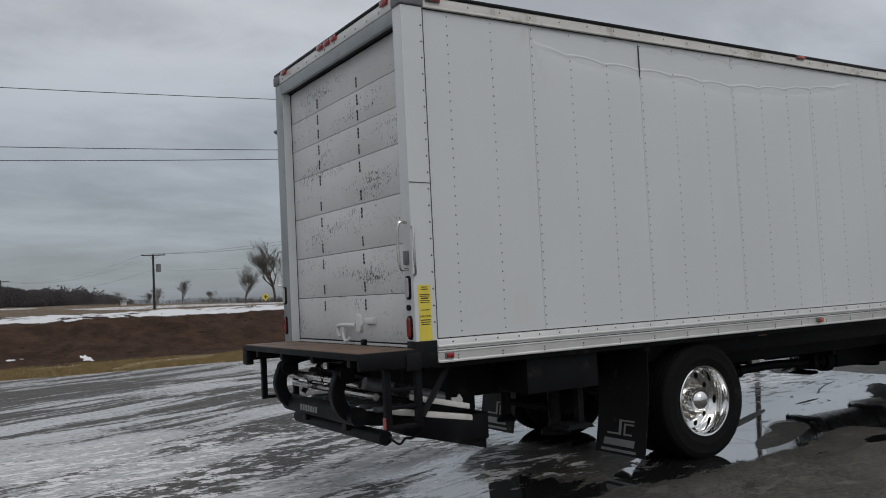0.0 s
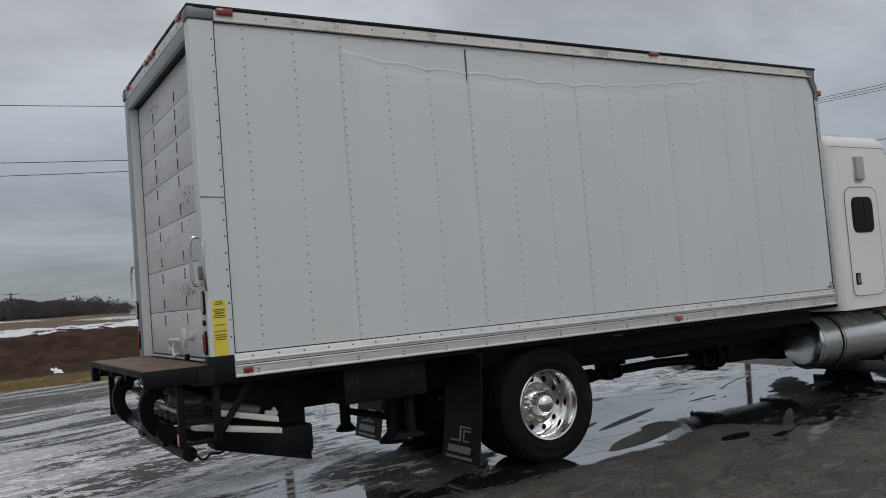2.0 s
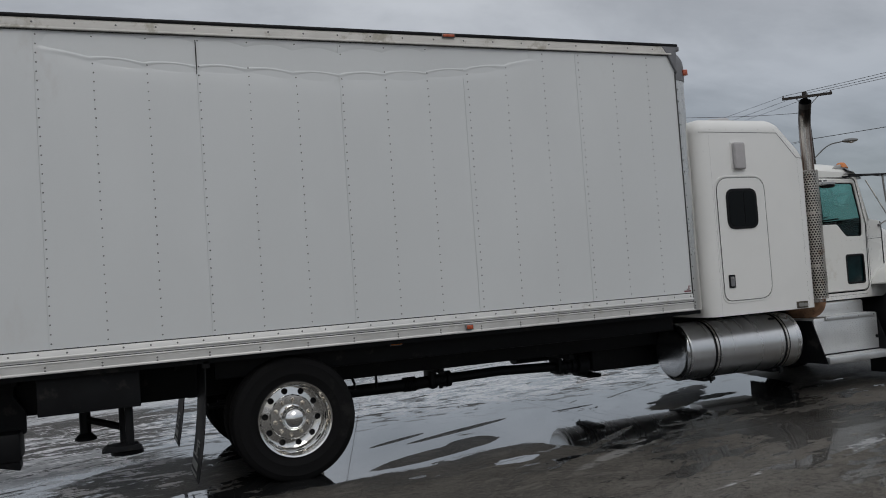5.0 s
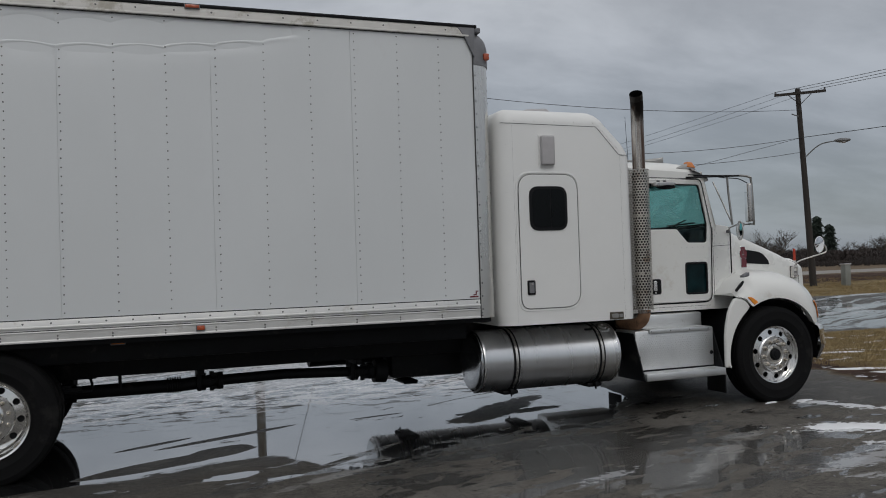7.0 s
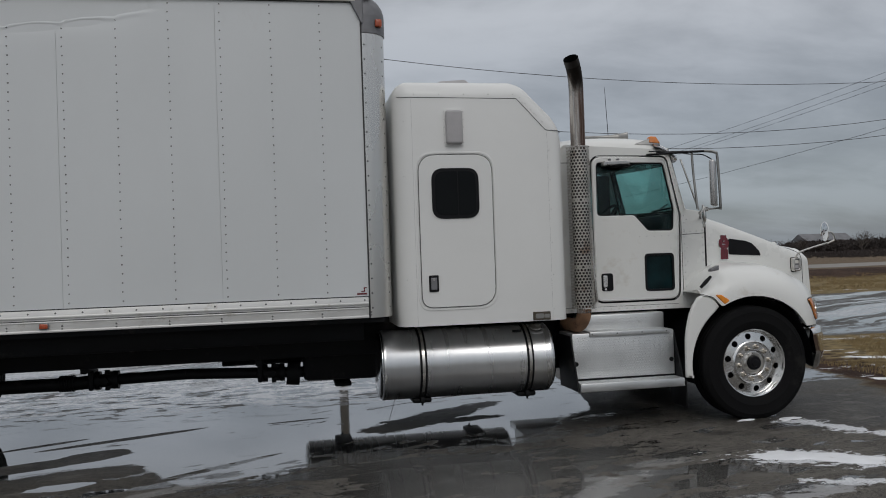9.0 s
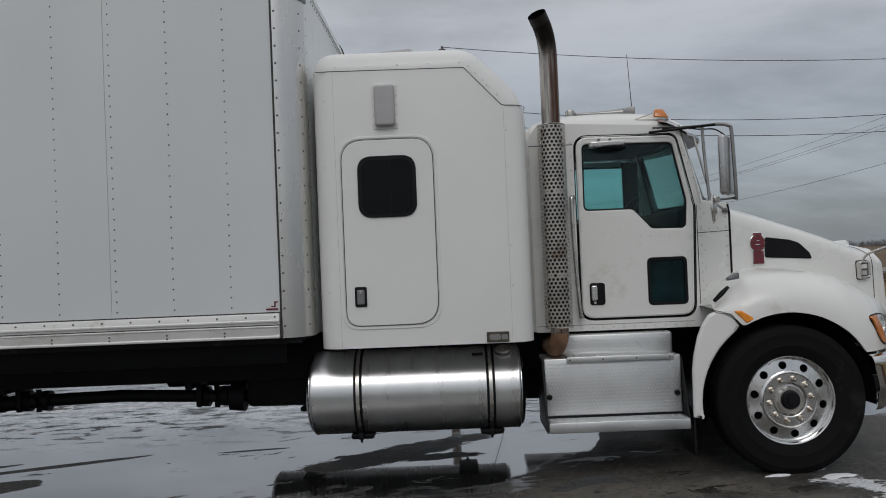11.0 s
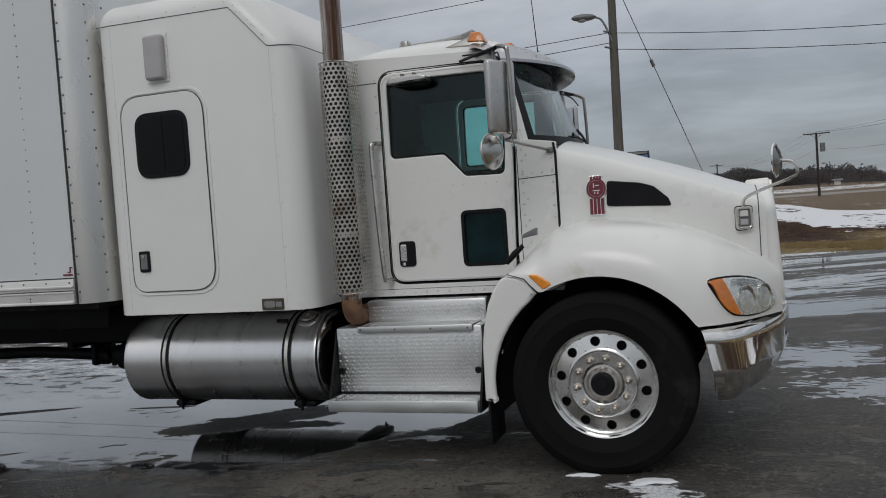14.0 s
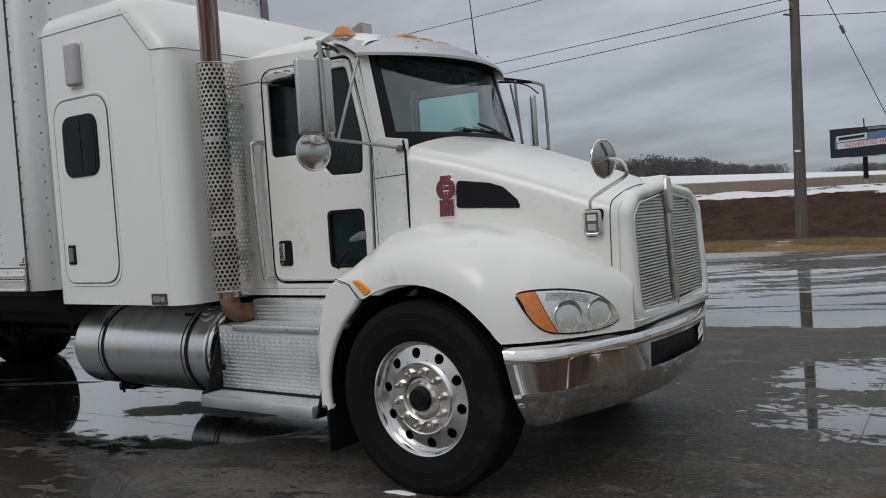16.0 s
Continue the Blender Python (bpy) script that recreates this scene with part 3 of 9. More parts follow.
    road = mth(nt, "MULTIPLY", mth(nt, "MULTIPLY", step(nt, ye, 38.2, 38.6), step(nt, ye, 46.0, 45.5)), step(nt, X, 19.0, 23.0))
    far_road = mth(nt, "MULTIPLY", mth(nt, "MULTIPLY", step(nt, ye, 112.0, 113.0), step(nt, ye, 125.0, 124.0)), mth(nt, "MULTIPLY", step(nt, X, 14.0, 17.0), step(nt, X, 75.0, 60.0)))
    road = mth(nt, "MAXIMUM", road, far_road)
    col = blend(nt, grassy, lot, grass)
    mud = mth(nt, "MULTIPLY", island, step(nt, mth(nt, "ADD", X, mth(nt, "MULTIPLY", mth(nt, "SUBTRACT", n_chip, 0.5), 4.0)), 16.6, 16.2))
    earth = mth(nt, "MAXIMUM", earth, mud)
    col = blend(nt, earth, col, dirt)
    col = blend(nt, fieldm, col, field)
    col = blend(nt, road, col, (0.30, 0.285, 0.265))
    # lying snow: bank crest, far field, scraps on grass
    foot = mth(nt, "SUBTRACT", 1.20, mth(nt, "ADD", mth(nt, "MULTIPLY", step(nt, X, 11.5, 14.5), 0.42), mth(nt, "MULTIPLY", step(nt, X, 14.0, 16.8), 0.50)))
    crest = mth(nt, "MULTIPLY", step(nt, mth(nt, "SUBTRACT", Z, foot), -0.10, 0.10), step(nt, mth(nt, "ADD", Y, mth(nt, "MULTIPLY", n_edge, 3.0)), 36.6, 34.6))
    crest = mth(nt, "MULTIPLY", crest, step(nt, X, 30.0, 21.0))
    n_sn = mth(nt, "ADD", n_sn, mth(nt, "MULTIPLY", mth(nt, "SUBTRACT", n_chip, 0.5), 0.55))
    sn = mth(nt, "ADD", mth(nt, "SUBTRACT", n_sn, 0.03), mth(nt, "MULTIPLY", crest, step(nt, X, 6.0, 13.0, 0.21, 0.27)))
    plain = mth(nt, "MULTIPLY", mth(nt, "MULTIPLY", step(nt, Y, 135, 165), step(nt, Y, 440, 400)), step(nt, X, 12.0, 4.0))
    sn = mth(nt, "ADD", sn, mth(nt, "MULTIPLY", plain, 0.40))
    thin = mth(nt, "MULTIPLY", mth(nt, "MULTIPLY", step(nt, Y, 132, 142), step(nt, Y, 172, 162)), mth(nt, "MULTIPLY", step(nt, X, 2.0, 10.0), step(nt, X, 80.0, 60.0)))
    plain = mth(nt, "MAXIMUM", plain, thin)
    sn = mth(nt, "ADD", sn, mth(nt, "MULTIPLY", thin, 0.15))
    sn = mth(nt, "ADD", sn, mth(nt, "MULTIPLY", mth(nt, "SUBTRACT", n_patch, 0.50), mth(nt, "MULTIPLY", step(nt, X, 12.0, 16.0), 0.40)))
    sn = mth(nt, "SUBTRACT", sn, mth(nt, "MULTIPLY", mth(nt, "MULTIPLY", step(nt, X, 26, 40), mth(nt, "SUBTRACT", 1.0, plain)), 0.35))
    sn = mth(nt, "SUBTRACT", sn, mth(nt, "MULTIPLY", mth(nt, "MULTIPLY", step(nt, X, 15.5, 12.5), step(nt, Y, 26.0, 28.0)), mth(nt, "MULTIPLY", step(nt, Y, 34.0, 33.0), mth(nt, "SUBTRACT", 0.16, mth(nt, "MULTIPLY", crest, 0.16)))))
    sn = mth(nt, "ADD", sn, mth(nt, "MULTIPLY", island, 0.045))
    snow = mth(nt, "MULTIPLY", step(nt, sn, 0.60, 0.635), mth(nt, "MAXIMUM", grassy, fieldm))
    snow = mth(nt, "MULTIPLY", snow, mth(nt, "SUBTRACT", 1.0, road))
    col = blend(nt, snow, col, (0.80, 0.81, 0.83))
    nt.links.new(col, b.inputs["Base Color"])
    notlot = mth(nt, "MAXIMUM", grassy, fieldm)
    rg = nt.nodes.new("ShaderNodeMix")
    nt.links.new(notlot, rg.inputs[0])
    nt.links.new(lot_rough, rg.inputs[2])
    rg.inputs[3].default_value = 0.9
    nt.links.new(rg.outputs[0], b.inputs["Roughness"])
    # open-pored dry asphalt, earth and grass hold little gloss; water and ice have all of theirs
    wet = mth(nt, "MULTIPLY", mth(nt, "MAXIMUM", mth(nt, "MAXIMUM", puddle, mth(nt, "MULTIPLY", soak, 0.8)), ice), mth(nt, "SUBTRACT", 1.0, notlot))
    nt.links.new(step(nt, wet, 0.0, 1.0, 0.17, 0.5), b.inputs["Specular IOR Level"])
    # relief: grit where dry, flat where water stands
    h = mth(nt, "ADD", mth(nt, "MULTIPLY", n_grit, 0.5), mth(nt, "MULTIPLY", n_stone, 0.5))
    h = mth(nt, "ADD", h, mth(nt, "MULTIPLY", n_grit2, 0.3))
    h = mth(nt, "ADD", h, mth(nt, "MULTIPLY", mth(nt, "MULTIPLY", notlot, n_gr), 6.0))
    notl = mth(nt, "SUBTRACT", 1.0, notlot)
    nt.links.new(mth(nt, "MULTIPLY", film, notl), b.inputs["Coat Weight"])
    b.inputs["Coat Roughness"].default_value = 0.012
    b.inputs["Coat IOR"].default_value = 1.5
    bp = nt.nodes.new("ShaderNodeBump")
    bp.inputs["Distance"].default_value = 0.022
    nt.links.new(mth(nt, "SUBTRACT", 0.7, mth(nt, "MULTIPLY", mth(nt, "MULTIPLY", mth(nt, "MAXIMUM", puddle, mth(nt, "MULTIPLY", soak, 0.72)), notl), 0.69)), bp.inputs["Strength"])
    nt.links.new(h, bp.inputs["Height"])
    nt.links.new(bp.outputs[0], b.inputs["Normal"])
    return m


GROUND = ground_material()
WHEELALU = surface("polished_wheel_aluminium", (0.80, 0.80, 0.79), 0.15, 1.0, 0.05, 5, 60, 0.006, stain=(0.55, 0.54, 0.51), stain_amount=0.12, stain_scale=8)
DULLSTEEL = surface("dull_bracket_steel", (0.36, 0.355, 0.34), 0.30, 1.0, 0.15, 8, 60, 0.01)
BRUSHED = surface("brushed_mirror_back", (0.52, 0.51, 0.50), 0.22, 1.0, 0.06, 5, 60, 0.006, stretch=(1, 1, 0.2))
GUARD = surface("browned_steel_guard", (0.55, 0.52, 0.48), 0.30, 1.0, 0.15, 6, 60, 0.01, stain=(0.30, 0.22, 0.17), stain_amount=0.25, stain_scale=4)
GRILLEBAR = surface("grille_bar_metal", (0.62, 0.62, 0.60), 0.35, 0.45, 0.08, 8, 90, 0.01)
NUTSTEEL = surface("lug_nut_steel", (0.62, 0.57, 0.50), 0.22, 1.0, 0.2, 20, 90, 0.01)
BOWL = surface("lamp_bowl", (0.86, 0.86, 0.85), 0.10, 1.0, 0.05, 20, 90, 0.02)
TURNLENS = surface("orange_lens", (0.90, 0.30, 0.02), 0.2, 0, 0.12, 40, 200, 0.05, coat=0.5)
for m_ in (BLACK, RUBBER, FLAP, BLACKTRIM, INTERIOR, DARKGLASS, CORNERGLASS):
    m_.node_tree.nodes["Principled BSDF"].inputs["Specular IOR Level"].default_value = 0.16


# ---- mesh helpers ----
def as_mesh(bm, name):
    if isinstance(bm, bpy.types.Mesh):
        bm.name = name
        return bm
    me = bpy.data.meshes.new(name)
    bm.normal_update()
    bm.to_mesh(me)
    bm.free()
    return me


def finish(me, material, smooth):
    me.materials.clear()
    me.materials.append(material)
    for p in me.polygons:
        p.material_index = 0
    if smooth:
        me.shade_smooth()
        me.set_sharp_from_angle(angle=radians(35))
    else:
        me.shade_flat()


def part(name, bm, material, parent, label="", smooth=True, kind=""):
    me = as_mesh(bm, name)
    finish(me, material, smooth)
    ob = new(name, me)
    if parent is not None:
        ob.parent = parent
        if parent.type == "EMPTY":
            ob.matrix_parent_inverse = Matrix.Translation(-parent.location)
    if label or kind:
        tagged(ob, label, "", "", kind)
    return ob


def thing(name, label, category, at=(0, 0, 0), group="", kind=""):
    e = new(name)
    e.location = at
    e.empty_display_size = 0.2
    return tagged(e, label, category, group, kind)


def solid(name, bm, material, label, category, group="", kind="", smooth=True):
    ob = part(name, bm, material, None, "", smooth)
    return tagged(ob, label, category, group, kind)


def B():
    return bmesh.new()


def box(bm, x0, x1, y0, y1, z0, z1, bev=0.0, seg=2):
    r = bmesh.ops.create_cube(bm, size=1.0, matrix=Matrix.LocRotScale(((x0 + x1) / 2, (y0 + y1) / 2, (z0 + z1) / 2), None, (abs(x1 - x0), abs(y1 - y0), abs(z1 - z0))))
    if bev:
        edges = list({e for v in r["verts"] for e in v.link_edges})
        bmesh.ops.bevel(bm, geom=edges, offset=bev, segments=seg, profile=0.5, affect="EDGES")
    return bm


def hexa(bm, pts, bev=0.0, seg=2):
    """A six-sided solid from its 4 lower and 4 upper corners, in ring order."""
    vs = [bm.verts.new(p) for p in pts]
    fs = [bm.faces.new([vs[i] for i in q]) for q in ((3, 2, 1, 0), (4, 5, 6, 7), (0, 1, 5, 4), (1, 2, 6, 5), (2, 3, 7, 6), (3, 0, 4, 7))]
    bmesh.ops.recalc_face_normals(bm, faces=fs)
    if bev:
        bmesh.ops.bevel(bm, geom=list({e for f in fs for e in f.edges}), offset=bev, segments=seg, profile=0.5, affect="EDGES")
    return bm


def rod(bm, a, b, r, r2=None, seg=14, caps=True):
    a, b = Vector(a), Vector(b)
    d = b - a
    q = d.to_track_quat("Z", "Y").to_matrix().to_4x4()
    bmesh.ops.create_cone(bm, cap_ends=caps, segments=seg, radius1=r, radius2=r if r2 is None else r2, depth=d.length, matrix=Matrix.Translation((a + b) / 2) @ q)
    return bm


def ball(bm, c, r, seg=14, rings=8, squash=(1, 1, 1)):
    bmesh.ops.create_uvsphere(bm, u_segments=seg, v_segments=rings, radius=r, matrix=Matrix.LocRotScale(c, None, squash))
    return bm


def smooth_path(pts, n=6):
    """Catmull-Rom points through pts."""
    P = [Vector(p) for p in pts]
    P = [P[0] * 2 - P[1]] + P + [P[-1] * 2 - P[-2]]
    out = []
    for i in range(1, len(P) - 2):
        for k in range(n):
            t = k / n
            a, b, c, d = P[i - 1], P[i], P[i + 1], P[i + 2]
            out.append(0.5 * ((2 * b) + (c - a) * t + (2 * a - 5 * b + 4 * c - d) * t * t + (3 * b - a - 3 * c + d) * t ** 3))
    out.append(P[-2])
    return out


def tube(bm, pts, r, seg=8, radii=None, caps=True):
    """A round bar along pts."""
    pts = [Vector(p) for p in pts]
    rings, up = [], None
    for i, p in enumerate(pts):
        d = (pts[min(i + 1, len(pts) - 1)] - pts[max(i - 1, 0)]).normalized()
        if up is None:
            up = d.orthogonal().normalized()
        up = (up - d * up.dot(d)).normalized()
        side = d.cross(up)
        rr = radii[i] if radii else r
        rings.append([bm.verts.new(p + (up * math.cos(k * math.tau / seg) + side * math.sin(k * math.tau / seg)) * rr) for k in range(seg)])
    for a, b in zip(rings, rings[1:]):
        for k in range(seg):
            bm.faces.new((a[k], a[(k + 1) % seg], b[(k + 1) % seg], b[k]))
    if caps:
        bm.faces.new(rings[0][::-1])
        bm.faces.new(rings[-1])
    return bm


def lathe(bm, profile, seg=48, m=Matrix(), closed=False):
    """profile: (radius, height) pairs, turned about local z."""
    rings = []
    for r, h in profile:
        if r < 1e-5:
            rings.append([bm.verts.new(m @ Vector((0, 0, h)))])
        else:
            rings.append([bm.verts.new(m @ Vector((r * math.cos(k * math.tau / seg), r * math.sin(k * math.tau / seg), h))) for k in range(seg)])
    pairs = list(zip(rings, rings[1:])) + ([(rings[-1], rings[0])] if closed else [])
    for a, b in pairs:
        for k in range(seg):
            q = [a[k % len(a)], a[(k + 1) % len(a)], b[(k + 1) % len(b)], b[k % len(b)]]
            q = list(dict.fromkeys(q))
            if len(q) > 2:
                bm.faces.new(q)
    return bm


def rounded(pts, r, n=5):
    """Outline with its corners rounded; r: one radius or one for each corner."""
    out, k = [], len(pts)
    for i in range(k):
        ri = r[i] if isinstance(r, (list, tuple)) else r
        p, a, b = Vector(pts[i]), Vector(pts[i - 1]), Vector(pts[(i + 1) % k])
        u, v = (a - p), (b - p)
        lu, lv = u.length, v.length
        u.normalize(), v.normalize()
        ang = u.angle(v)
        d = min(ri / max(math.tan(ang / 2), 1e-3), lu * 0.49, lv * 0.49)
        if d < 1e-4:
            out.append(tuple(p))
            continue
        s, e = p + u * d, p + v * d
        for j in range(n + 1):
            t = j / n
            out.append(tuple((1 - t) ** 2 * s + 2 * t * (1 - t) * p + t * t * e))
    return out


def rrect(u0, u1, v0, v1, r, n=5):
    return rounded([(u0, v0), (u1, v0), (u1, v1), (u0, v1)], r, n)


SIDE = Matrix(((1, 0, 0, 0), (0, 0, -1, 0), (0, 1, 0, 0), (0, 0, 0, 1)))     # plate in x and z, facing -y
FRONT = Matrix(((0, 0, 1, 0), (1, 0, 0, 0), (0, 1, 0, 0), (0, 0, 0, 1)))     # plate in y and z, facing +x
REAR = Matrix(((0, 0, -1, 0), (-1, 0, 0, 0), (0, 1, 0, 0), (0, 0, 0, 1)))    # plate in -y and z, facing -x


def plate(outlines, thick, m, bev=0.0, seg=2):
    """A flat piece with real thickness: the first outline is its edge, the others are holes."""
    cu = bpy.data.curves.new("plate", "CURVE")
    cu.dimensions, cu.fill_mode = "2D", "BOTH"
    cu.extrude, cu.bevel_depth, cu.bevel_resolution, cu.offset = max(thick / 2 - bev, 0.0), bev, seg, -bev
    for o in outlines:
        s = cu.splines.new("POLY")
        s.points.add(len(o) - 1)
        for q, p in zip(s.points, o):
            q.co = (p[0], p[1], 0, 1)
        s.use_cyclic_u = True
    ob = new("plate", cu)
    me = bpy.data.meshes.new_from_object(ob.evaluated_get(bpy.context.evaluated_depsgraph_get()))
    bpy.data.objects.remove(ob)
    bpy.data.curves.remove(cu)
    me.transform(m)
    return me


def words(text, size, m, thick=0.002, space=1.0):
    cu = bpy.data.curves.new("words", "FONT")
    cu.body, cu.size, cu.extrude, cu.align_x, cu.align_y, cu.space_character = text, size, thick / 2, "CENTER", "CENTER", space
    ob = new("words", cu)
    me = bpy.data.meshes.new_from_object(ob.evaluated_get(bpy.context.evaluated_depsgraph_get()))
    bpy.data.objects.remove(ob)
    bpy.data.curves.remove(cu)
    me.transform(m)
    return me


def joined(meshes):
    bm = B()
    for me in meshes:
        bm.from_mesh(me)
        bpy.data.meshes.remove(me)
    return bm


def at_side(y):
    return Matrix.Translation((0, y, 0)) @ SIDE


def dots(spots, r, normal, squash=0.45, seg=6):
    """Low domed heads at the spots, facing along normal."""
    bm = B()
    q = Vector(normal).to_track_quat("Z", "Y").to_matrix()
    vs, fs = [], []
    for p in spots:
        b0 = len(vs)
        for rr, h in ((1.0, 0.0), (0.7, squash * 0.75)):
            for k in range(seg):
                a = k * math.tau / seg
                vs.append(Vector(p) + q @ Vector((rr * r * math.cos(a), rr * r * math.sin(a), h * r)))
        for k in range(seg):
            fs.append((b0 + k, b0 + (k + 1) % seg, b0 + seg + (k + 1) % seg, b0 + seg + k))
        fs.append(tuple(b0 + seg + k for k in range(seg)))
    me = bpy.data.meshes.new("dots")
    me.from_pydata(vs, [], fs)
    return me

# ---- ground ----
def smoothf(a, b, v):
    t = min(max((v - a) / (b - a), 0.0), 1.0)
    return t * t * (3 - 2 * t)


def ground_height(x, y):
    n = noise.noise(Vector((x * 0.09, y * 0.09, 0.3)))
    n2 = noise.noise(Vector((x * 0.6, y * 0.6, 1.3))) + 0.5 * noise.noise(Vector((x * 1.7, y * 1.7, 2.3)))
    left = 1 - smoothf(12.5, 19.0, x + n * 1.5)
    rise = smoothf(28.3, 32.4, y + n * 0.9)
    crest_h = 1.38
    bank = (crest_h + (1.42 - crest_h) * smoothf(33, 170, y)) * left * rise + 0.35 * (1 - left) * smoothf(29, 36, y)
    # a low snowy berm carries on from the end of the bank
    bank += 0.42 * (1 - left) * smoothf(28.8, 32.0, y + n) * (1 - smoothf(33.0, 36.5, y)) * (1 - smoothf(21, 27, x))
    rough_zone = smoothf(27.0, 29.5, y) * (1 - smoothf(36, 46, y))
    h = bank + rough_zone * n2 * 0.10 * (0.35 + left)
    # the far field climbs gently away from the road
    lift = float(np.interp(x, (-190, -85, 12, 20, 36, 60, 74, 100), (0, 6.8, 1.78, 2.9, 2.9, 1.9, 1.0, 0)))
    h += lift * smoothf(38 + 22 * smoothf(12, 20, x), 255, y)
    h += smoothf(300, 1500, abs(y) + abs(x)) * 3.0
    return h


def axis_steps(spans):
    out = []
    for a, b, s in spans:
        k = max(1, round((b - a) / s))
        out += [a + (b - a) * i / k for i in range(k)]
    return out + [spans[-1][1]]


gx = axis_steps([(-2600, -400, 440), (-400, -80, 40), (-80, -14, 3), (-14, 30, 0.42), (30, 80, 2.5), (80, 120, 8), (120, 400, 40), (400, 2600, 440)])
gy = axis_steps([(-2600, -400, 440), (-400, -60, 40), (-60, -6, 6), (-6, 26, 1.6), (26, 37, 0.32), (37, 60, 1.5), (60, 260, 14), (260, 500, 48), (500, 2800, 460)])
gv = [(x, y, ground_height(x, y)) for y in gy for x in gx]
W = len(gx)
gf = [(j * W + i, j * W + i + 1, (j + 1) * W + i + 1, (j + 1) * W + i) for j in range(len(gy) - 1) for i in range(W - 1)]
gme = bpy.data.meshes.new("ground")
gme.from_pydata(gv, [], gf)
solid("ground", gme, GROUND, "wet asphalt lot with slush, dry verge, earth bank and snowy field", "ground", kind="structure")
gme.shade_smooth()

# ---- the truck ----
CY = 6.36
YR, YLF = 5.10, 7.62
truck = thing("box_truck", "white box truck with sleeper cab, parked on a wet lot", "truck", (9.0, CY, 0.0))

# -- cargo box --
core = B()
box(core, 3.02, 9.79, YR + 0.006, YLF, 1.20, 3.66)
cargo = part("cargo_box", core, BOXWHITE, truck, "plain white riveted cargo box body")
part("floor_frame", box(B(), 2.95, 9.9, YR + 0.05, YLF - 0.05, 1.02, 1.20), BLACK, cargo)
FR, FXC = 0.195, 9.787
part("front_wall", box(B(), FXC, FXC + FR - 0.006, YR + FR, YLF - FR, 1.06, 3.505, 0.004), BOXWHITE, cargo, "white sheet front wall with rivets")


def quarter(bm, a, b, u, v, r, n=14):
    """A quarter-round bar from a to b; u and v are the two directions that its arc joins."""
    a, b, u, v = Vector(a), Vector(b), Vector(u), Vector(v)
    ends = []
    for c in (a, b):
        ring = [bm.verts.new(c)] + [bm.verts.new(c + (u * math.cos(k * math.pi / 2 / n) + v * math.sin(k * math.pi / 2 / n)) * r) for k in range(n + 1)]
        ends.append(ring)
    m = n + 2
    for k in range(m):
        bm.faces.new((ends[0][k], ends[0][(k + 1) % m], ends[1][(k + 1) % m], ends[1][k]))
    bm.faces.new(ends[0])
    bm.faces.new(ends[1][::-1])
    bmesh.ops.recalc_face_normals(bm, faces=bm.faces)
    return bm


for yc, sg in ((YR + FR, -1), (YLF - FR, 1)):
    part("corner_radius", quarter(B(), (FXC, yc, 1.06), (FXC, yc, 3.51), (0, sg, 0), (1, 0, 0), FR), FRONTSKIN, cargo, "satin aluminium rounded corner post")
    dome = B()
    for i in range(9):
        for j in range(9):
            a_, b_ = i * math.pi / 16, j * math.pi / 16
            dome.verts.new((FXC + 0.205 * math.sin(a_) * math.cos(b_), yc + sg * 0.205 * math.cos(a_) * math.cos(b_), 3.505 + 0.205 * math.sin(b_)))
    dome.verts.ensure_lookup_table()
    for i in range(8):
        for j in range(8):
            dome.faces.new([dome.verts[k] for k in (i * 9 + j, i * 9 + 9 + j, i * 9 + 10 + j, i * 9 + 1 + j)])
    bmesh.ops.recalc_face_normals(dome, faces=dome.faces)
    part("corner_dome", dome, GREYCAST, cargo, "grey cast rounded corner casting")
    part("dome_skirt", quarter(B(), (FXC, yc, 3.36), (FXC, yc, 3.506), (0, sg, 0), (1, 0, 0), 0.204), GREYCAST, cargo)
part("top_radius", quarter(B(), (FXC, YR + FR, 3.505), (FXC, YLF - FR, 3.505), (1, 0, 0), (0, 0, 1), FR), FRONTSKIN, cargo, "satin aluminium rounded top rail")
part("box_roof", box(B(), 2.9, 9.88, YR + 0.02, YLF - 0.02, 3.66, 3.71, 0.012), GREYCAST, cargo, "dark roof sheet")

COLS = [3.25 + 0.3875 * k for k in range(17)]
SEAMS = [3.04, 4.01, 5.17, 6.33, 7.47, 8.64, 9.78]
CREASE_X = [4.05, 4.42, 4.80, 5.17, 5.56, 5.93, 6.32, 7.10, 7.49, 8.15]
CREASE_Z = [3.49, 3.45, 3.42, 3.41, 3.40, 3.38, 3.37, 3.41, 3.45, 3.52]


def dent(x, z):
    """How far the skin is pushed in at x, z along the long scrape under the top rail."""
    if not 3.9 < x < 8.3:
        return 0.0
    zc = float(np.interp(x, CREASE_X, CREASE_Z))
    ph = ((x - 3.25) / 0.3875) % 1.0
    zc += 0.018 * math.sin(math.pi * ph) - 0.012 * ph
    amp = 0.095 * smoothf(3.95, 4.6, x) * (1 - smoothf(7.6, 8.25, x)) * (0.55 + 0.45 * math.sin(math.pi * ph))
    u = z - zc
    # the sheet is pushed in above the fold and bulges a little below it
    lip = 0.16 * amp * math.exp(-((u + 0.040) / 0.020) ** 2)
    if u > 0:
        return amp * math.exp(-(u / 0.095) ** 2) - lip
    return amp * (0.78 * math.exp(-(u / 0.018) ** 2) + 0.22 * math.exp(-(u / 0.10) ** 2)) - lip


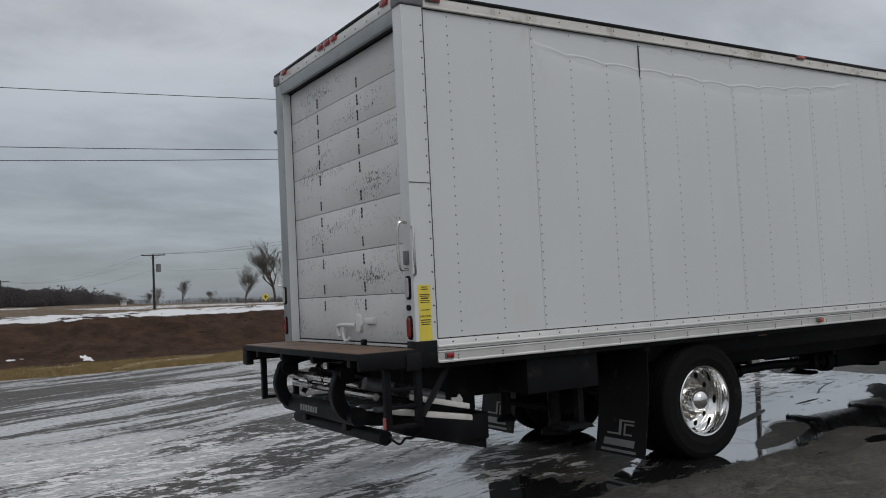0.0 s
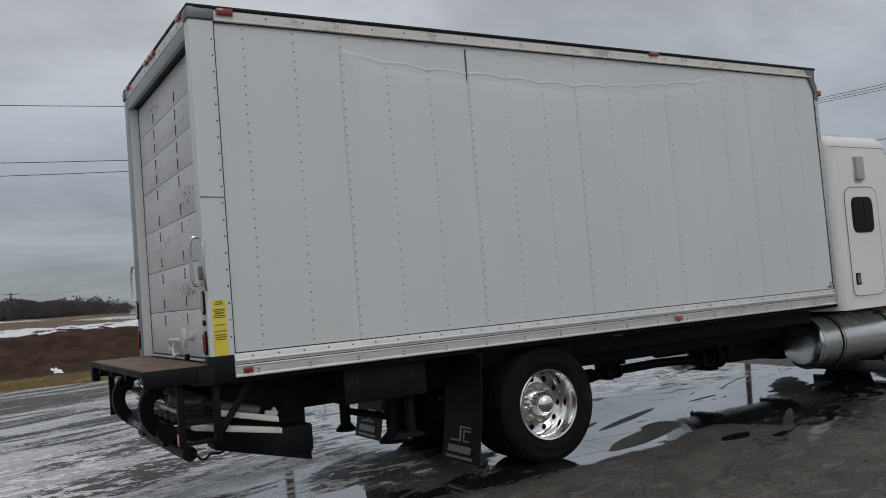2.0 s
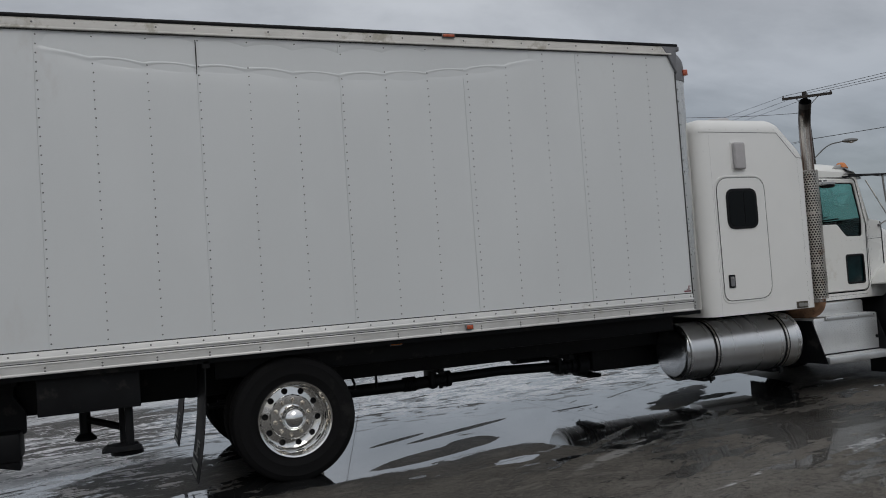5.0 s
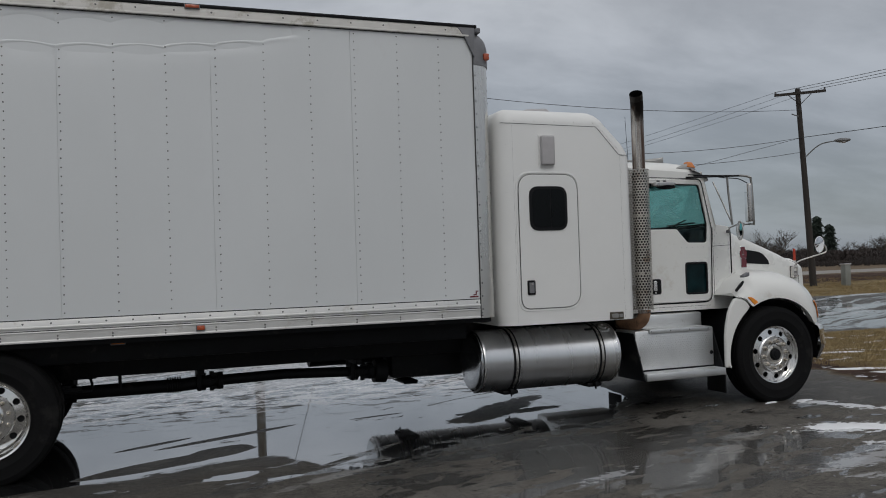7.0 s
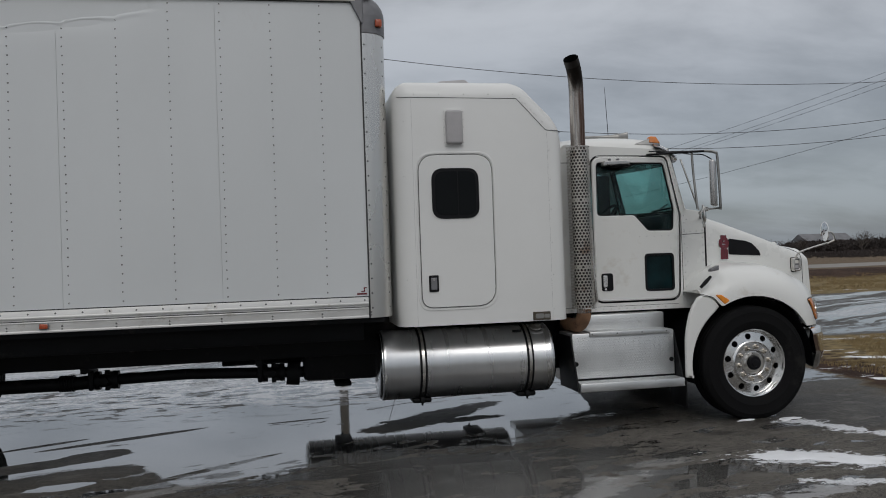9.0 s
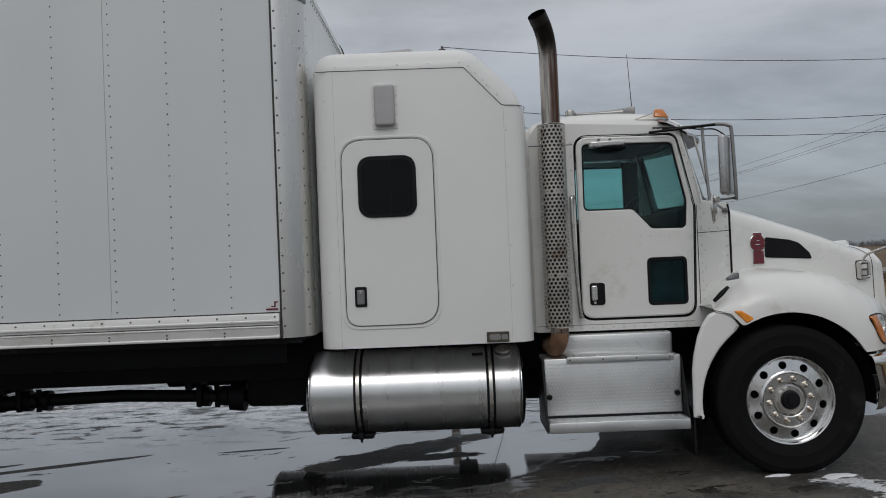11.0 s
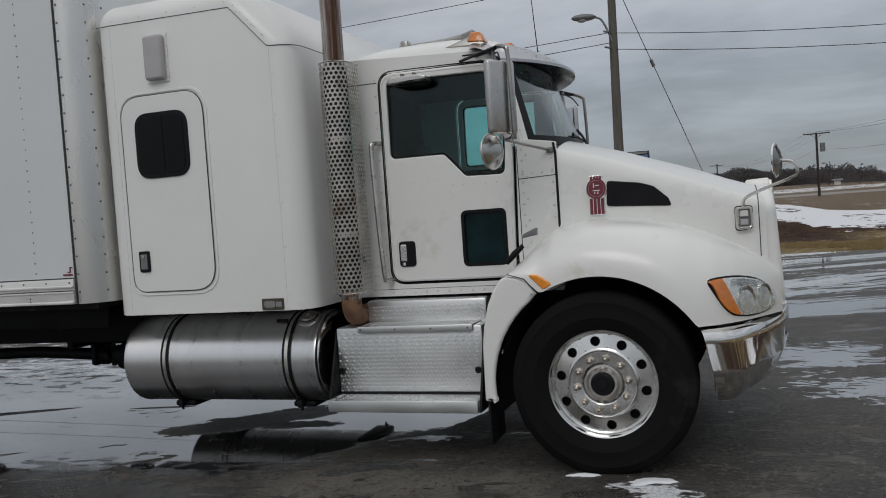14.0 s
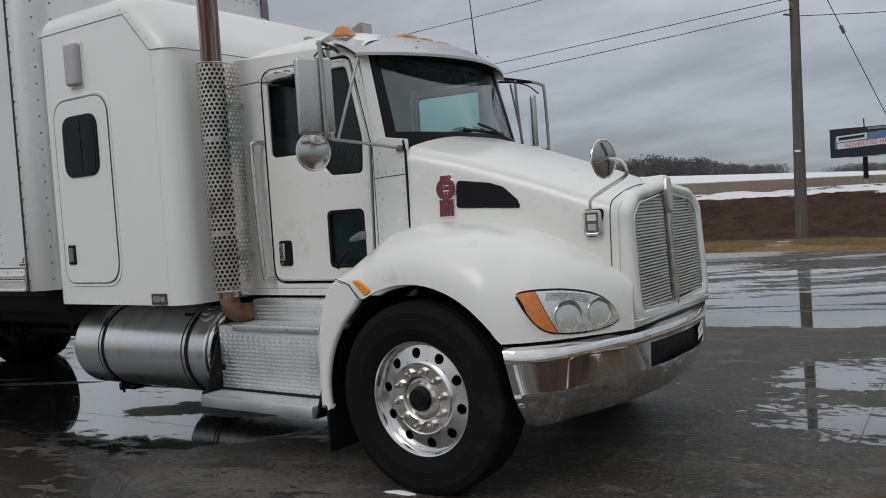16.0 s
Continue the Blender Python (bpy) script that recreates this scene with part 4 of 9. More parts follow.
for a, b in zip(SEAMS, SEAMS[1:]):
    nx, nz = max(8, int((b - a) / 0.032)), 26
    zs = [1.222 + (3.30 - 1.222) * k / nz for k in range(nz)] + [3.30 + (3.612 - 3.30) * k / 52 for k in range(53)]
    xs = [a + 0.0015 + (b - a - 0.003) * i / nx for i in range(nx + 1)]
    wob = lambda x, z: 0.0022 * noise.noise(Vector((x * 1.7, z * 1.1, 4.0)))
    vs = [(x, YR + dent(x, z) + wob(x, z), z) for z in zs for x in xs]
    w = nx + 1
    fs = [(j * w + i, j * w + i + 1, (j + 1) * w + i + 1, (j + 1) * w + i) for j in range(len(zs) - 1) for i in range(nx)]
    n0 = len(vs)
    rim = [i for i in range(w)] + [j * w + nx for j in range(1, len(zs))] + [(len(zs) - 1) * w + i for i in range(nx - 1, -1, -1)] + [j * w for j in range(len(zs) - 2, 0, -1)]
    vs += [(vs[k][0], YR + 0.012, vs[k][2]) for k in rim]
    for k in range(len(rim)):
        fs.append((rim[(k + 1) % len(rim)], rim[k], n0 + k, n0 + (k + 1) % len(rim)))
    pm = bpy.data.meshes.new("side_panel")
    pm.from_pydata(vs, [], fs)
    part("side_panel", pm, BOXWHITE, cargo)

spots = []
for c in COLS:
    for k in range(34):
        z = 1.275 + k * 0.0695
        if z < 3.59:
            spots.append((c + random.uniform(-0.002, 0.002), YR + dent(c, z) - 0.0005, z))
part("panel_rivets", dots(spots, 0.0066, (0, -1, 0)), RIVET, cargo, "rows of small dark rivet heads", kind="stuff")

part("torn_seam", plate([[(5.166, 3.30), (5.172, 3.30), (5.176, 3.45), (5.174, 3.57), (5.167, 3.57)]], 0.006, at_side(YR - 0.001)), SEAM, cargo, "dark split in the panel seam")
# top rail, bottom rail, their rivets
tr = B()
box(tr, 3.04, 9.74, YR - 0.022, YR + 0.02, 3.612, 3.688, 0.004)
box(tr, 3.04, 9.74, YR - 0.030, YR + 0.02, 3.606, 3.622, 0.003)
part("top_rail", tr, RAILWHITE, cargo, "cream aged top rail with rivets")
part("top_rail_seam", plate([[(3.04, 3.5985), (9.76, 3.5985), (9.76, 3.6055), (3.04, 3.6055)]], 0.004, at_side(YR - 0.006)), SEAM, cargo)
part("roof_edge", box(B(), 2.9, 9.82, YR - 0.034, YR + 0.06, 3.688, 3.716, 0.008), BLACKTRIM, cargo, "dark roof edge strip")
rail = part("bottom_rail", box(B(), 3.03, 9.77, YR - 0.020, YR + 0.04, 1.062, 1.228, 0.004), ALUM, cargo, "ribbed aluminium bottom rail")
for z0, z1, o in ((1.062, 1.080, 0.012), (1.168, 1.186, 0.014), (1.134, 1.146, 0.008)):
    part("rail_rib", box(B(), 3.03, 9.77, YR - 0.020 - o, YR - 0.01, z0, z1, 0.004), ALUM, rail)
part("panel_foot_seam", plate([[(3.035, 1.2295), (9.775, 1.2295), (9.775, 1.2365), (3.035, 1.2365)]], 0.004, at_side(YR - 0.003)), SEAM, cargo)
part("rail_groove", plate([[(3.035, 1.148), (9.77, 1.148), (9.77, 1.154), (3.035, 1.154)]], 0.003, at_side(YR - 0.021)), SEAM, rail)
part("rail_rivets", dots([(3.16 + k * 0.1935, YR - 0.020, 1.205) for k in range(35)] + [(3.20 + k * 0.3875, YR - 0.020, z) for k in range(18) for z in (1.085, 1.108)]
                         + [(3.14 + k * 0.29, YR - 0.022, 3.655) for k in range(23)], 0.008, (0, -1, 0)), RIVET, cargo, kind="stuff")

# rear frame
post_out = [(2.862, 1.04), (3.04, 1.04), (3.04, 3.61), (2.862, 3.61)]
part("corner_post", plate([post_out], 0.016, at_side(YR - 0.004), 0.004), BOXWHITE, cargo, "white rear corner post plate with one welded splice")
part("post_splice", plate([[(2.864, 2.338), (3.034, 2.334), (3.034, 2.338), (2.864, 2.343)]], 0.004, at_side(YR - 0.014)), SEAM, cargo)
part("post_seam", plate([[(3.036, 1.23), (3.042, 1.23), (3.042, 3.605), (3.036, 3.605)]], 0.004, at_side(YR - 0.013)), SEAM, cargo)
part("post_rivets", dots([(3.02, YR - 0.012, 1.35 + k * 0.118) for k in range(19)], 0.008, (0, -1, 0)), RIVET, cargo, kind="stuff")
for y0, y1, mt in ((YR + 0.004, YR + 0.12, BOXWHITE), (YLF - 0.15, YLF, REARGREY)):
    part("rear_post", box(B(), 2.862, 3.03, y0, y1, 1.04, 3.61, 0.008), mt, cargo)
for y0, y1 in ((YR + 0.12, YR + 0.127), (YLF - 0.157, YLF - 0.15)):
    part("door_jamb", box(B(), 2.875, 2.95, y0, y1, 1.17, 3.6), BOXWHITE, cargo)
    part("door_track", box(B(), 2.95, 3.0, y0, y1, 1.17, 3.6), BLACKTRIM, cargo)
part("rear_header", box(B(), 2.866, 2.90, YR + 0.02, YLF - 0.01, 3.505, 3.61, 0.006), REARGREY, cargo, "weathered grey header over the roll-up door")
# black filler that stands in for the shadow under the header
part("header_shade_filler", box(B(), 2.90, 3.0, YR + 0.1, YLF - 0.14, 3.512, 3.60), BLACKTRIM, cargo)
part("header_cap", box(B(), 2.862, 3.0, YR + 0.0, YLF, 3.612, 3.70, 0.01), ALUM, cargo)
part("header_edge", box(B(), 2.855, 3.02, YR - 0.01, YLF + 0.01, 3.70, 3.726, 0.008), BLACKTRIM, cargo)
part("header_rivets", dots([(2.862, YR + 0.12 + k * 0.2, 3.645) for k in range(13)], 0.009, (-1, 0, 0)), RIVET, cargo, kind="stuff")
part("rear_corner_cap", box(B(), 2.85, 3.045, YR - 0.03, YR + 0.12, 3.615, 3.70, 0.012), GREYCAST, cargo, "dark cast corner cap")
part("rear_corner_cap", box(B(), 2.85, 3.045, YLF - 0.12, YLF + 0.02, 3.615, 3.70, 0.012), GREYCAST, cargo)
cap = [(9.63, 3.716), (9.80, 3.716), (9.80, 3.43), (9.785, 3.43), (9.70, 3.60), (9.63, 3.69)]
for yy in (YR - 0.012, YLF + 0.012):
    part("front_corner_cap", plate([rounded(cap, 0.012)], 0.03, at_side(yy), 0.008, 3), GREYCAST, cargo, "grey cast front corner cap")
part("corner_marker", box(B(), 9.900, 9.955, YR + 0.010, YR + 0.075, 3.415, 3.475, 0.010, 3), ORANGELENS, cargo, "amber corner marker lamp")
# front corner seam and rivets
part("front_seam", plate([[(9.774, 1.06), (9.786, 1.06), (9.786, 3.44), (9.774, 3.44)]], 0.004, at_side(YR - 0.004)), SEAM, cargo)
part("post_edge_rivets", dots([(FXC + FR * math.cos(0.55), YR + FR - FR * math.sin(0.55), 1.14 + k * 0.118) for k in range(19)], 0.008, (0.85, -0.52, 0)), RIVET, cargo, kind="stuff")
part("front_rivets", dots([(9.803, YR - 0.001, 1.14 + k * 0.118) for k in range(19)], 0.008, (0.1, -1, 0)), RIVET, cargo, kind="stuff")
part("front_wall_rivets", dots([(FXC + FR - 0.005, YR + FR + 0.05 + k * 0.085, 3.47) for k in range(25)] + [(FXC + FR - 0.005, YR + FR + 0.03, 1.14 + k * 0.118) for k in range(20)], 0.009, (1, 0, 0)), RIVET, cargo, kind="stuff")

# roll-up door
ZL = [1.19, 1.565, 1.93, 2.30, 2.67, 2.945, 3.215, 3.505]
DY0, DY1 = YR + 0.12, YLF - 0.15
rdoor = part("roll_door", box(B(), 2.985, 3.012, DY0, DY1, 1.17, 3.6), BLACKTRIM, truck, "white slatted roll-up door, paint flaking")
for a, b in zip(ZL, ZL[1:]):
    part("door_panel", box(B(), 2.955, 2.982, DY0 + 0.010, DY1 - 0.010, a + 0.0025, b - 0.0025, 0.002), FLAKEDOOR, rdoor)
part("door_seal", box(B(), 2.95, 3.0, DY0, DY1, 1.165, 1.192, 0.004), DOORWHITE, rdoor)
for y in (6.035, 6.84):
    hb = B()
    for z in ZL[1:-1]:
        for k in (-0.105, -0.075, -0.045, 0.040, 0.068, 0.096):
            w = random.uniform(0.006, 0.008)
            box(hb, 2.9500, 2.9565, y - w + random.uniform(-0.003, 0.003), y + w, z + k - 0.012, z + k + 0.012)
    part("hinge_slots", hb, BLACKTRIM, rdoor, "dark slots down the door hinges", kind="stuff")
part("latch", plate([rounded([(-6.195, 1.27), (-6.125, 1.27), (-6.10, 1.33), (-6.13, 1.41), (-6.185, 1.42)], 0.012)], 0.03, Matrix.Translation((2.945, 0, 0)) @ REAR, 0.006), DOORWHITE, rdoor, "white painted door latch")
part("latch_handle", tube(B(), smooth_path([(2.93, 6.20, 1.325), (2.90, 6.32, 1.33), (2.89, 6.43, 1.325), (2.89, 6.455, 1.28), (2.90, 6.44, 1.235)]), 0.017), DOORWHITE, rdoor)
part("latch_hook", tube(B(), smooth_path([(2.93, 6.36, 1.33), (2.90, 6.37, 1.26), (2.90, 6.33, 1.20), (2.92, 6.29, 1.22)]), 0.014), DOORWHITE, rdoor)
part("lock_plate", box(B(), 2.925, 2.955, 5.87, 6.02, 1.335, 1.385, 0.008), DOORWHITE, rdoor)
part("pull_tab", box(B(), 2.92, 2.955, 6.04, 6.10, 1.17, 1.215, 0.008), BLACKTRIM, rdoor)

# grab handles, lamps, decals on the rear frame
for yy, s in ((YR - 0.01, -1), (YLF + 0.01, 1)):
    part("grab_handle", tube(B(), smooth_path([(2.87, yy, 2.02), (2.85, yy + s * 0.06, 2.01), (2.84, yy + s * 0.075, 1.86), (2.85, yy + s * 0.06, 1.70), (2.87, yy, 1.69)]), 0.010), STEEL, truck, "bent steel grab handle")
part("rear_grab_handle", tube(B(), smooth_path([(2.862, YR + 0.05, 2.06), (2.80, YR + 0.05, 2.05), (2.79, YR + 0.055, 1.90), (2.80, YR + 0.05, 1.74), (2.862, YR + 0.05, 1.73)]), 0.011), STEEL, truck)
part("door_hasp", box(B(), 2.84, 2.865, YR + 0.03, YR + 0.085, 1.76, 1.86, 0.008), GREYCAST, truck)
for z, mt, nm in ((1.60, BLACKTRIM, "clearance_lamp"), (1.32, REDLENS, "tail_lamp")):
    for yy in (YR + 0.055, YLF - 0.06):
        o = part(nm, plate([rrect(yy - 0.034, yy + 0.034, z - 0.085, z + 0.085, 0.034)], 0.03, Matrix.Translation((2.862, 0, 0)) @ FRONT, 0.012, 3), BLACKTRIM, truck, "oval tail lamp in a black grommet")
        part("lens", plate([rrect(yy - 0.024, yy + 0.024, z - 0.07, z + 0.07, 0.024)], 0.02, Matrix.Translation((2.85, 0, 0)) @ FRONT, 0.006, 2), GREYPLASTIC if mt is BLACKTRIM else REDLENS, o)
part("reverse_button", rod(B(), (2.868, YR + 0.055, 1.46), (2.845, YR + 0.055, 1.46), 0.02), BLACKTRIM, truck)
for yy in (5.32, 7.36, 6.22, 6.36, 6.50):
    part("header_marker_lamp", box(B(), 2.838, 2.87, yy - 0.05, yy + 0.05, 3.665, 3.705, 0.008), REDLENS, truck)
decal = part("caution_decal", plate([rrect(2.895, 2.995, 1.225, 1.615, 0.006)], 0.003, at_side(YR - 0.0135)), YELLOW, truck, "yellow caution decal with black print")
part("print", words("CAUTION", 0.021, Matrix.Translation((2.945, YR - 0.0160, 1.395)) @ SIDE, 0.001), DECALBLACK, decal)
bars = []
for z, w, h in ((1.60, 0.05, 0.006), (1.585, 0.06, 0.006), (1.548, 0.082, 0.005), (1.536, 0.080, 0.005), (1.522, 0.06, 0.009), (1.505, 0.082, 0.005), (1.493, 0.076, 0.005), (1.44, 0.07, 0.005), (1.37, 0.08, 0.006), (1.355, 0.08, 0.006), (1.34, 0.07, 0.006)):
    bars.append(plate([[(2.945 - w / 2, z - h / 2), (2.945 + w / 2, z - h / 2), (2.945 + w / 2, z + h / 2), (2.945 - w / 2, z + h / 2)]], 0.001, at_side(YR - 0.0160)))
part("small_print", joined(bars), DECALBLACK, decal, kind="stuff")


def side_marker(x, z, w, h, lens, y=YR - 0.024):
    o = part("side_marker_lamp", box(B(), x - w / 2 - 0.006, x + w / 2 + 0.006, y - 0.008, y + 0.006, z - h / 2 - 0.006, z + h / 2 + 0.006, 0.004), GREYCAST, truck)
    part("lens", box(B(), x - w / 2, x + w / 2, y - 0.022, y - 0.006, z - h / 2, z + h / 2, 0.006), lens, o)


side_marker(3.12, 1.112, 0.060, 0.034, REDLENS)
side_marker(7.34, 1.112, 0.058, 0.036, ORANGELENS, YR - 0.036)
side_marker(3.12, 3.675, 0.110, 0.040, REDLENS, YR - 0.028)
side_marker(7.34, 3.690, 0.110, 0.026, ORANGELENS, YR - 0.028)
side_marker(6.72, 1.02, 0.10, 0.030, AMBERLENS, YR + 0.16)
part("maker_decal", joined([plate([[(9.680, 1.250), (9.760, 1.250), (9.760, 1.262), (9.680, 1.262)]], 0.002, at_side(YR - 0.003)), plate([[(9.720, 1.27), (9.745, 1.27), (9.745, 1.30), (9.760, 1.30), (9.760, 1.308), (9.735, 1.308), (9.735, 1.278), (9.710, 1.278)]], 0.002, at_side(YR - 0.003))]), REDINK, truck)

# -- frame and running gear --
frame_rail = []
for d in (-0.43, 0.43):
    f = B()
    box(f, 3.3, 13.9, CY + d - 0.04, CY + d + 0.04, 0.685, 1.02, 0.006)
    frame_rail.append(part("frame_rail", f, BLACK, truck, "black steel frame rail"))
for k in range(17):
    x = 3.35 + k * 0.39
    part("floor_crossmember", box(B(), x - 0.02, x + 0.02, YR + 0.34, YLF - 0.34, 0.965, 1.03, 0.004), BLACK, truck)
for x in (4.6, 6.9, 8.6, 10.3, 11.8):
    part("frame_crossmember", box(B(), x - 0.05, x + 0.05, CY - 0.42, CY + 0.42, 0.76, 0.98, 0.01), BLACK, truck)
# black strip added under the cargo floor where only shade would be
part("side_shade_strip", box(B(), 5.2, 9.75, YR + 0.30, YR + 0.34, 0.86, 1.03, 0.006), BLACK, truck)
SH = [(6.0, 0.50), (6.35, 0.515), (7.24, 0.515), (7.52, 0.532), (8.20, 0.546), (8.98, 0.515), (9.60, 0.495), (10.6, 0.56)]
ds = B()
for (xa, za), (xb, zb) in zip(SH, SH[1:]):
    rod(ds, (xa, CY - 0.05, za), (xb, CY - 0.05, zb), 0.050 if xa > 7.4 else 0.060, seg=18)
for k in range(6):
    rod(ds, (7.12 + 0.022 * k, CY - 0.05, 0.520), (7.132 + 0.022 * k, CY - 0.05, 0.520), 0.074, seg=18)
shaft = part("drive_shaft", ds, BLACK, truck, "black drive shaft with joints")
for x, z in ((7.52, 0.532), (8.98, 0.515), (6.25, 0.51)):
    bm = B()
    rod(bm, (x - 0.10, CY - 0.05, z), (x - 0.055, CY - 0.05, z), 0.082, seg=16)
    rod(bm, (x + 0.055, CY - 0.05, z), (x + 0.10, CY - 0.05, z), 0.082, seg=16)
    for dy in (-0.06, 0.06):
        box(bm, x - 0.07, x + 0.0, CY - 0.05 + dy - 0.015, CY - 0.05 + dy + 0.015, z - 0.03, z + 0.03, 0.006)
    for dz_ in (-0.06, 0.06):
        box(bm, x, x + 0.07, CY - 0.08, CY - 0.02, z + dz_ - 0.015, z + dz_ + 0.015, 0.006)
    rod(bm, (x, CY - 0.14, z), (x, CY + 0.04, z), 0.022, seg=10)
    rod(bm, (x, CY - 0.05, z - 0.09), (x, CY - 0.05, z + 0.09), 0.022, seg=10)
    part("universal_joint", bm, BLACK, shaft)
for x, z in ((7.40, 0.545), (8.86, 0.53)):
    br = B()
    box(br, x - 0.03, x + 0.03, CY - 0.40, CY + 0.40, z + 0.09, z + 0.15, 0.01)
    box(br, x - 0.025, x + 0.025, CY - 0.16, CY + 0.06, z - 0.09, z + 0.10, 0.02)
    part("bearing_bracket", br, BLACK, truck)
part("parking_brake", rod(B(), (9.10, CY - 0.05, 0.51), (9.22, CY - 0.05, 0.50), 0.115, seg=24), BLACK, truck, "black drum behind the gearbox")
part("hose_hanger", tube(B(), smooth_path([(6.46, 5.90, 0.74), (6.50, 5.88, 0.62), (6.45, 5.88, 0.55), (6.38, 5.89, 0.60)], 5), 0.012, 6), BLACK, truck)
part("pipe_stub", rod(B(), (6.72, 5.92, 0.70), (6.72, 5.92, 0.57), 0.014, seg=8), BLACK, truck)
part("air_tank", rod(B(), (8.5, CY + 0.25, 0.68), (9.3, CY + 0.25, 0.68), 0.12), BLACK, truck)
part("transmission", hexa(B(), [(9.25, CY - 0.17, 0.43), (12.2, CY - 0.28, 0.42), (12.2, CY + 0.28, 0.42), (9.25, CY + 0.17, 0.43), (9.25, CY - 0.17, 0.80), (12.2, CY - 0.28, 1.0), (12.2, CY + 0.28, 1.0), (9.25, CY + 0.17, 0.80)], 0.04), BLACK, truck)
part("engine_mass", box(B(), 12.3, 13.95, CY - 0.36, CY + 0.36, 0.55, 1.1, 0.05), BLACK, truck, "dark engine and oil pan")
ax = B()
rod(ax, (5.79, YR + 0.3, 0.49), (5.79, YLF - 0.3, 0.49), 0.075)
ball(ax, (5.79, CY, 0.49), 0.21, squash=(0.9, 1.1, 1.0))
part("rear_axle", ax, BLACK, truck, "black rear axle with differential")
for d in (-0.5, 0.5):
    bm = B()
    for k in range(4):
        box(bm, 5.1 + k * 0.08, 6.5 - k * 0.08, CY + d - 0.045, CY + d + 0.045, 0.575 + k * 0.022, 0.595 + k * 0.022)
    box(bm, 5.68, 5.90, CY + d - 0.07, CY + d + 0.07, 0.55, 0.78, 0.015)
    part("leaf_spring", bm, BLACK, truck)
part("front_axle", box(B(), 13.12, 13.26, YR + 0.3, YLF - 0.3, 0.38, 0.50, 0.03), BLACK, truck)


# -- wheels --
OUT = Matrix.Rotation(radians(90), 4, "X")


def tyre_mesh():
    half = [(0.292, 0.085), (0.300, 0.112), (0.325, 0.128), (0.365, 0.140), (0.372, 0.143), (0.380, 0.141), (0.41, 0.143), (0.445, 0.139), (0.452, 0.141), (0.460, 0.136), (0.482, 0.128), (0.494, 0.120),
            (0.503, 0.108), (0.505, 0.084), (0.493, 0.080), (0.493, 0.072), (0.506, 0.068), (0.507, 0.036), (0.495, 0.032), (0.495, 0.024), (0.507, 0.020), (0.508, 0.0)]
    return lathe(B(), half + [(r, -h) for r, h in half[-2::-1]], 72, OUT)


def holed_disc(bm, r0, r1, h, n, rc, hole, m, lip=0.02):
    """A dished ring from r0 to r1 with n round holes through it; h(r) gives its height."""
    k, rings = 40, 4
    for s in range(n):
        a0 = s * math.tau / n
        half = math.pi / n
        rows = [[] for _ in range(rings + 1)]
        deep = []
        for j in range(k):
            t = j * math.tau / k + math.tau / (2 * k)
            c, si = math.cos(t), math.sin(t)
            sc = 1 / max(abs(c), abs(si))
            ri, ai = rc + hole * c, hole * si / rc
            ro, ao = (r0 + r1) / 2 + c * sc * (r1 - r0) / 2, si * sc * half
            for q in range(rings + 1):
                f_ = q / rings
                r, a = ri + (ro - ri) * f_, a0 + ai + (ao - ai) * f_
                rows[q].append(bm.verts.new(m @ Vector((r * math.cos(a), r * math.sin(a), h(r)))))
            deep.append(bm.verts.new(m @ Vector((ri * math.cos(a0 + ai), ri * math.sin(a0 + ai), h(ri) - lip))))
        for j in range(k):
            i = (j + 1) % k
            for q in range(rings):
                bm.faces.new((rows[q + 1][j], rows[q + 1][i], rows[q][i], rows[q][j]))
            bm.faces.new((rows[0][j], rows[0][i], deep[i], deep[j]))
    bmesh.ops.remove_doubles(bm, verts=bm.verts, dist=0.00008)
    return bm


def lug_nut(bm, x, z, y, r, length):
    rod(bm, (x, y, z), (x, y - length * 0.30, z), r * 1.65, r * 1.5, seg=6)
    rod(bm, (x, y - length * 0.28, z), (x, y - length * 0.45, z), r * 1.2, r * 1.0, seg=12)
    ball(bm, (x, y - length * 0.55, z), r * 0.95, 10, 6)


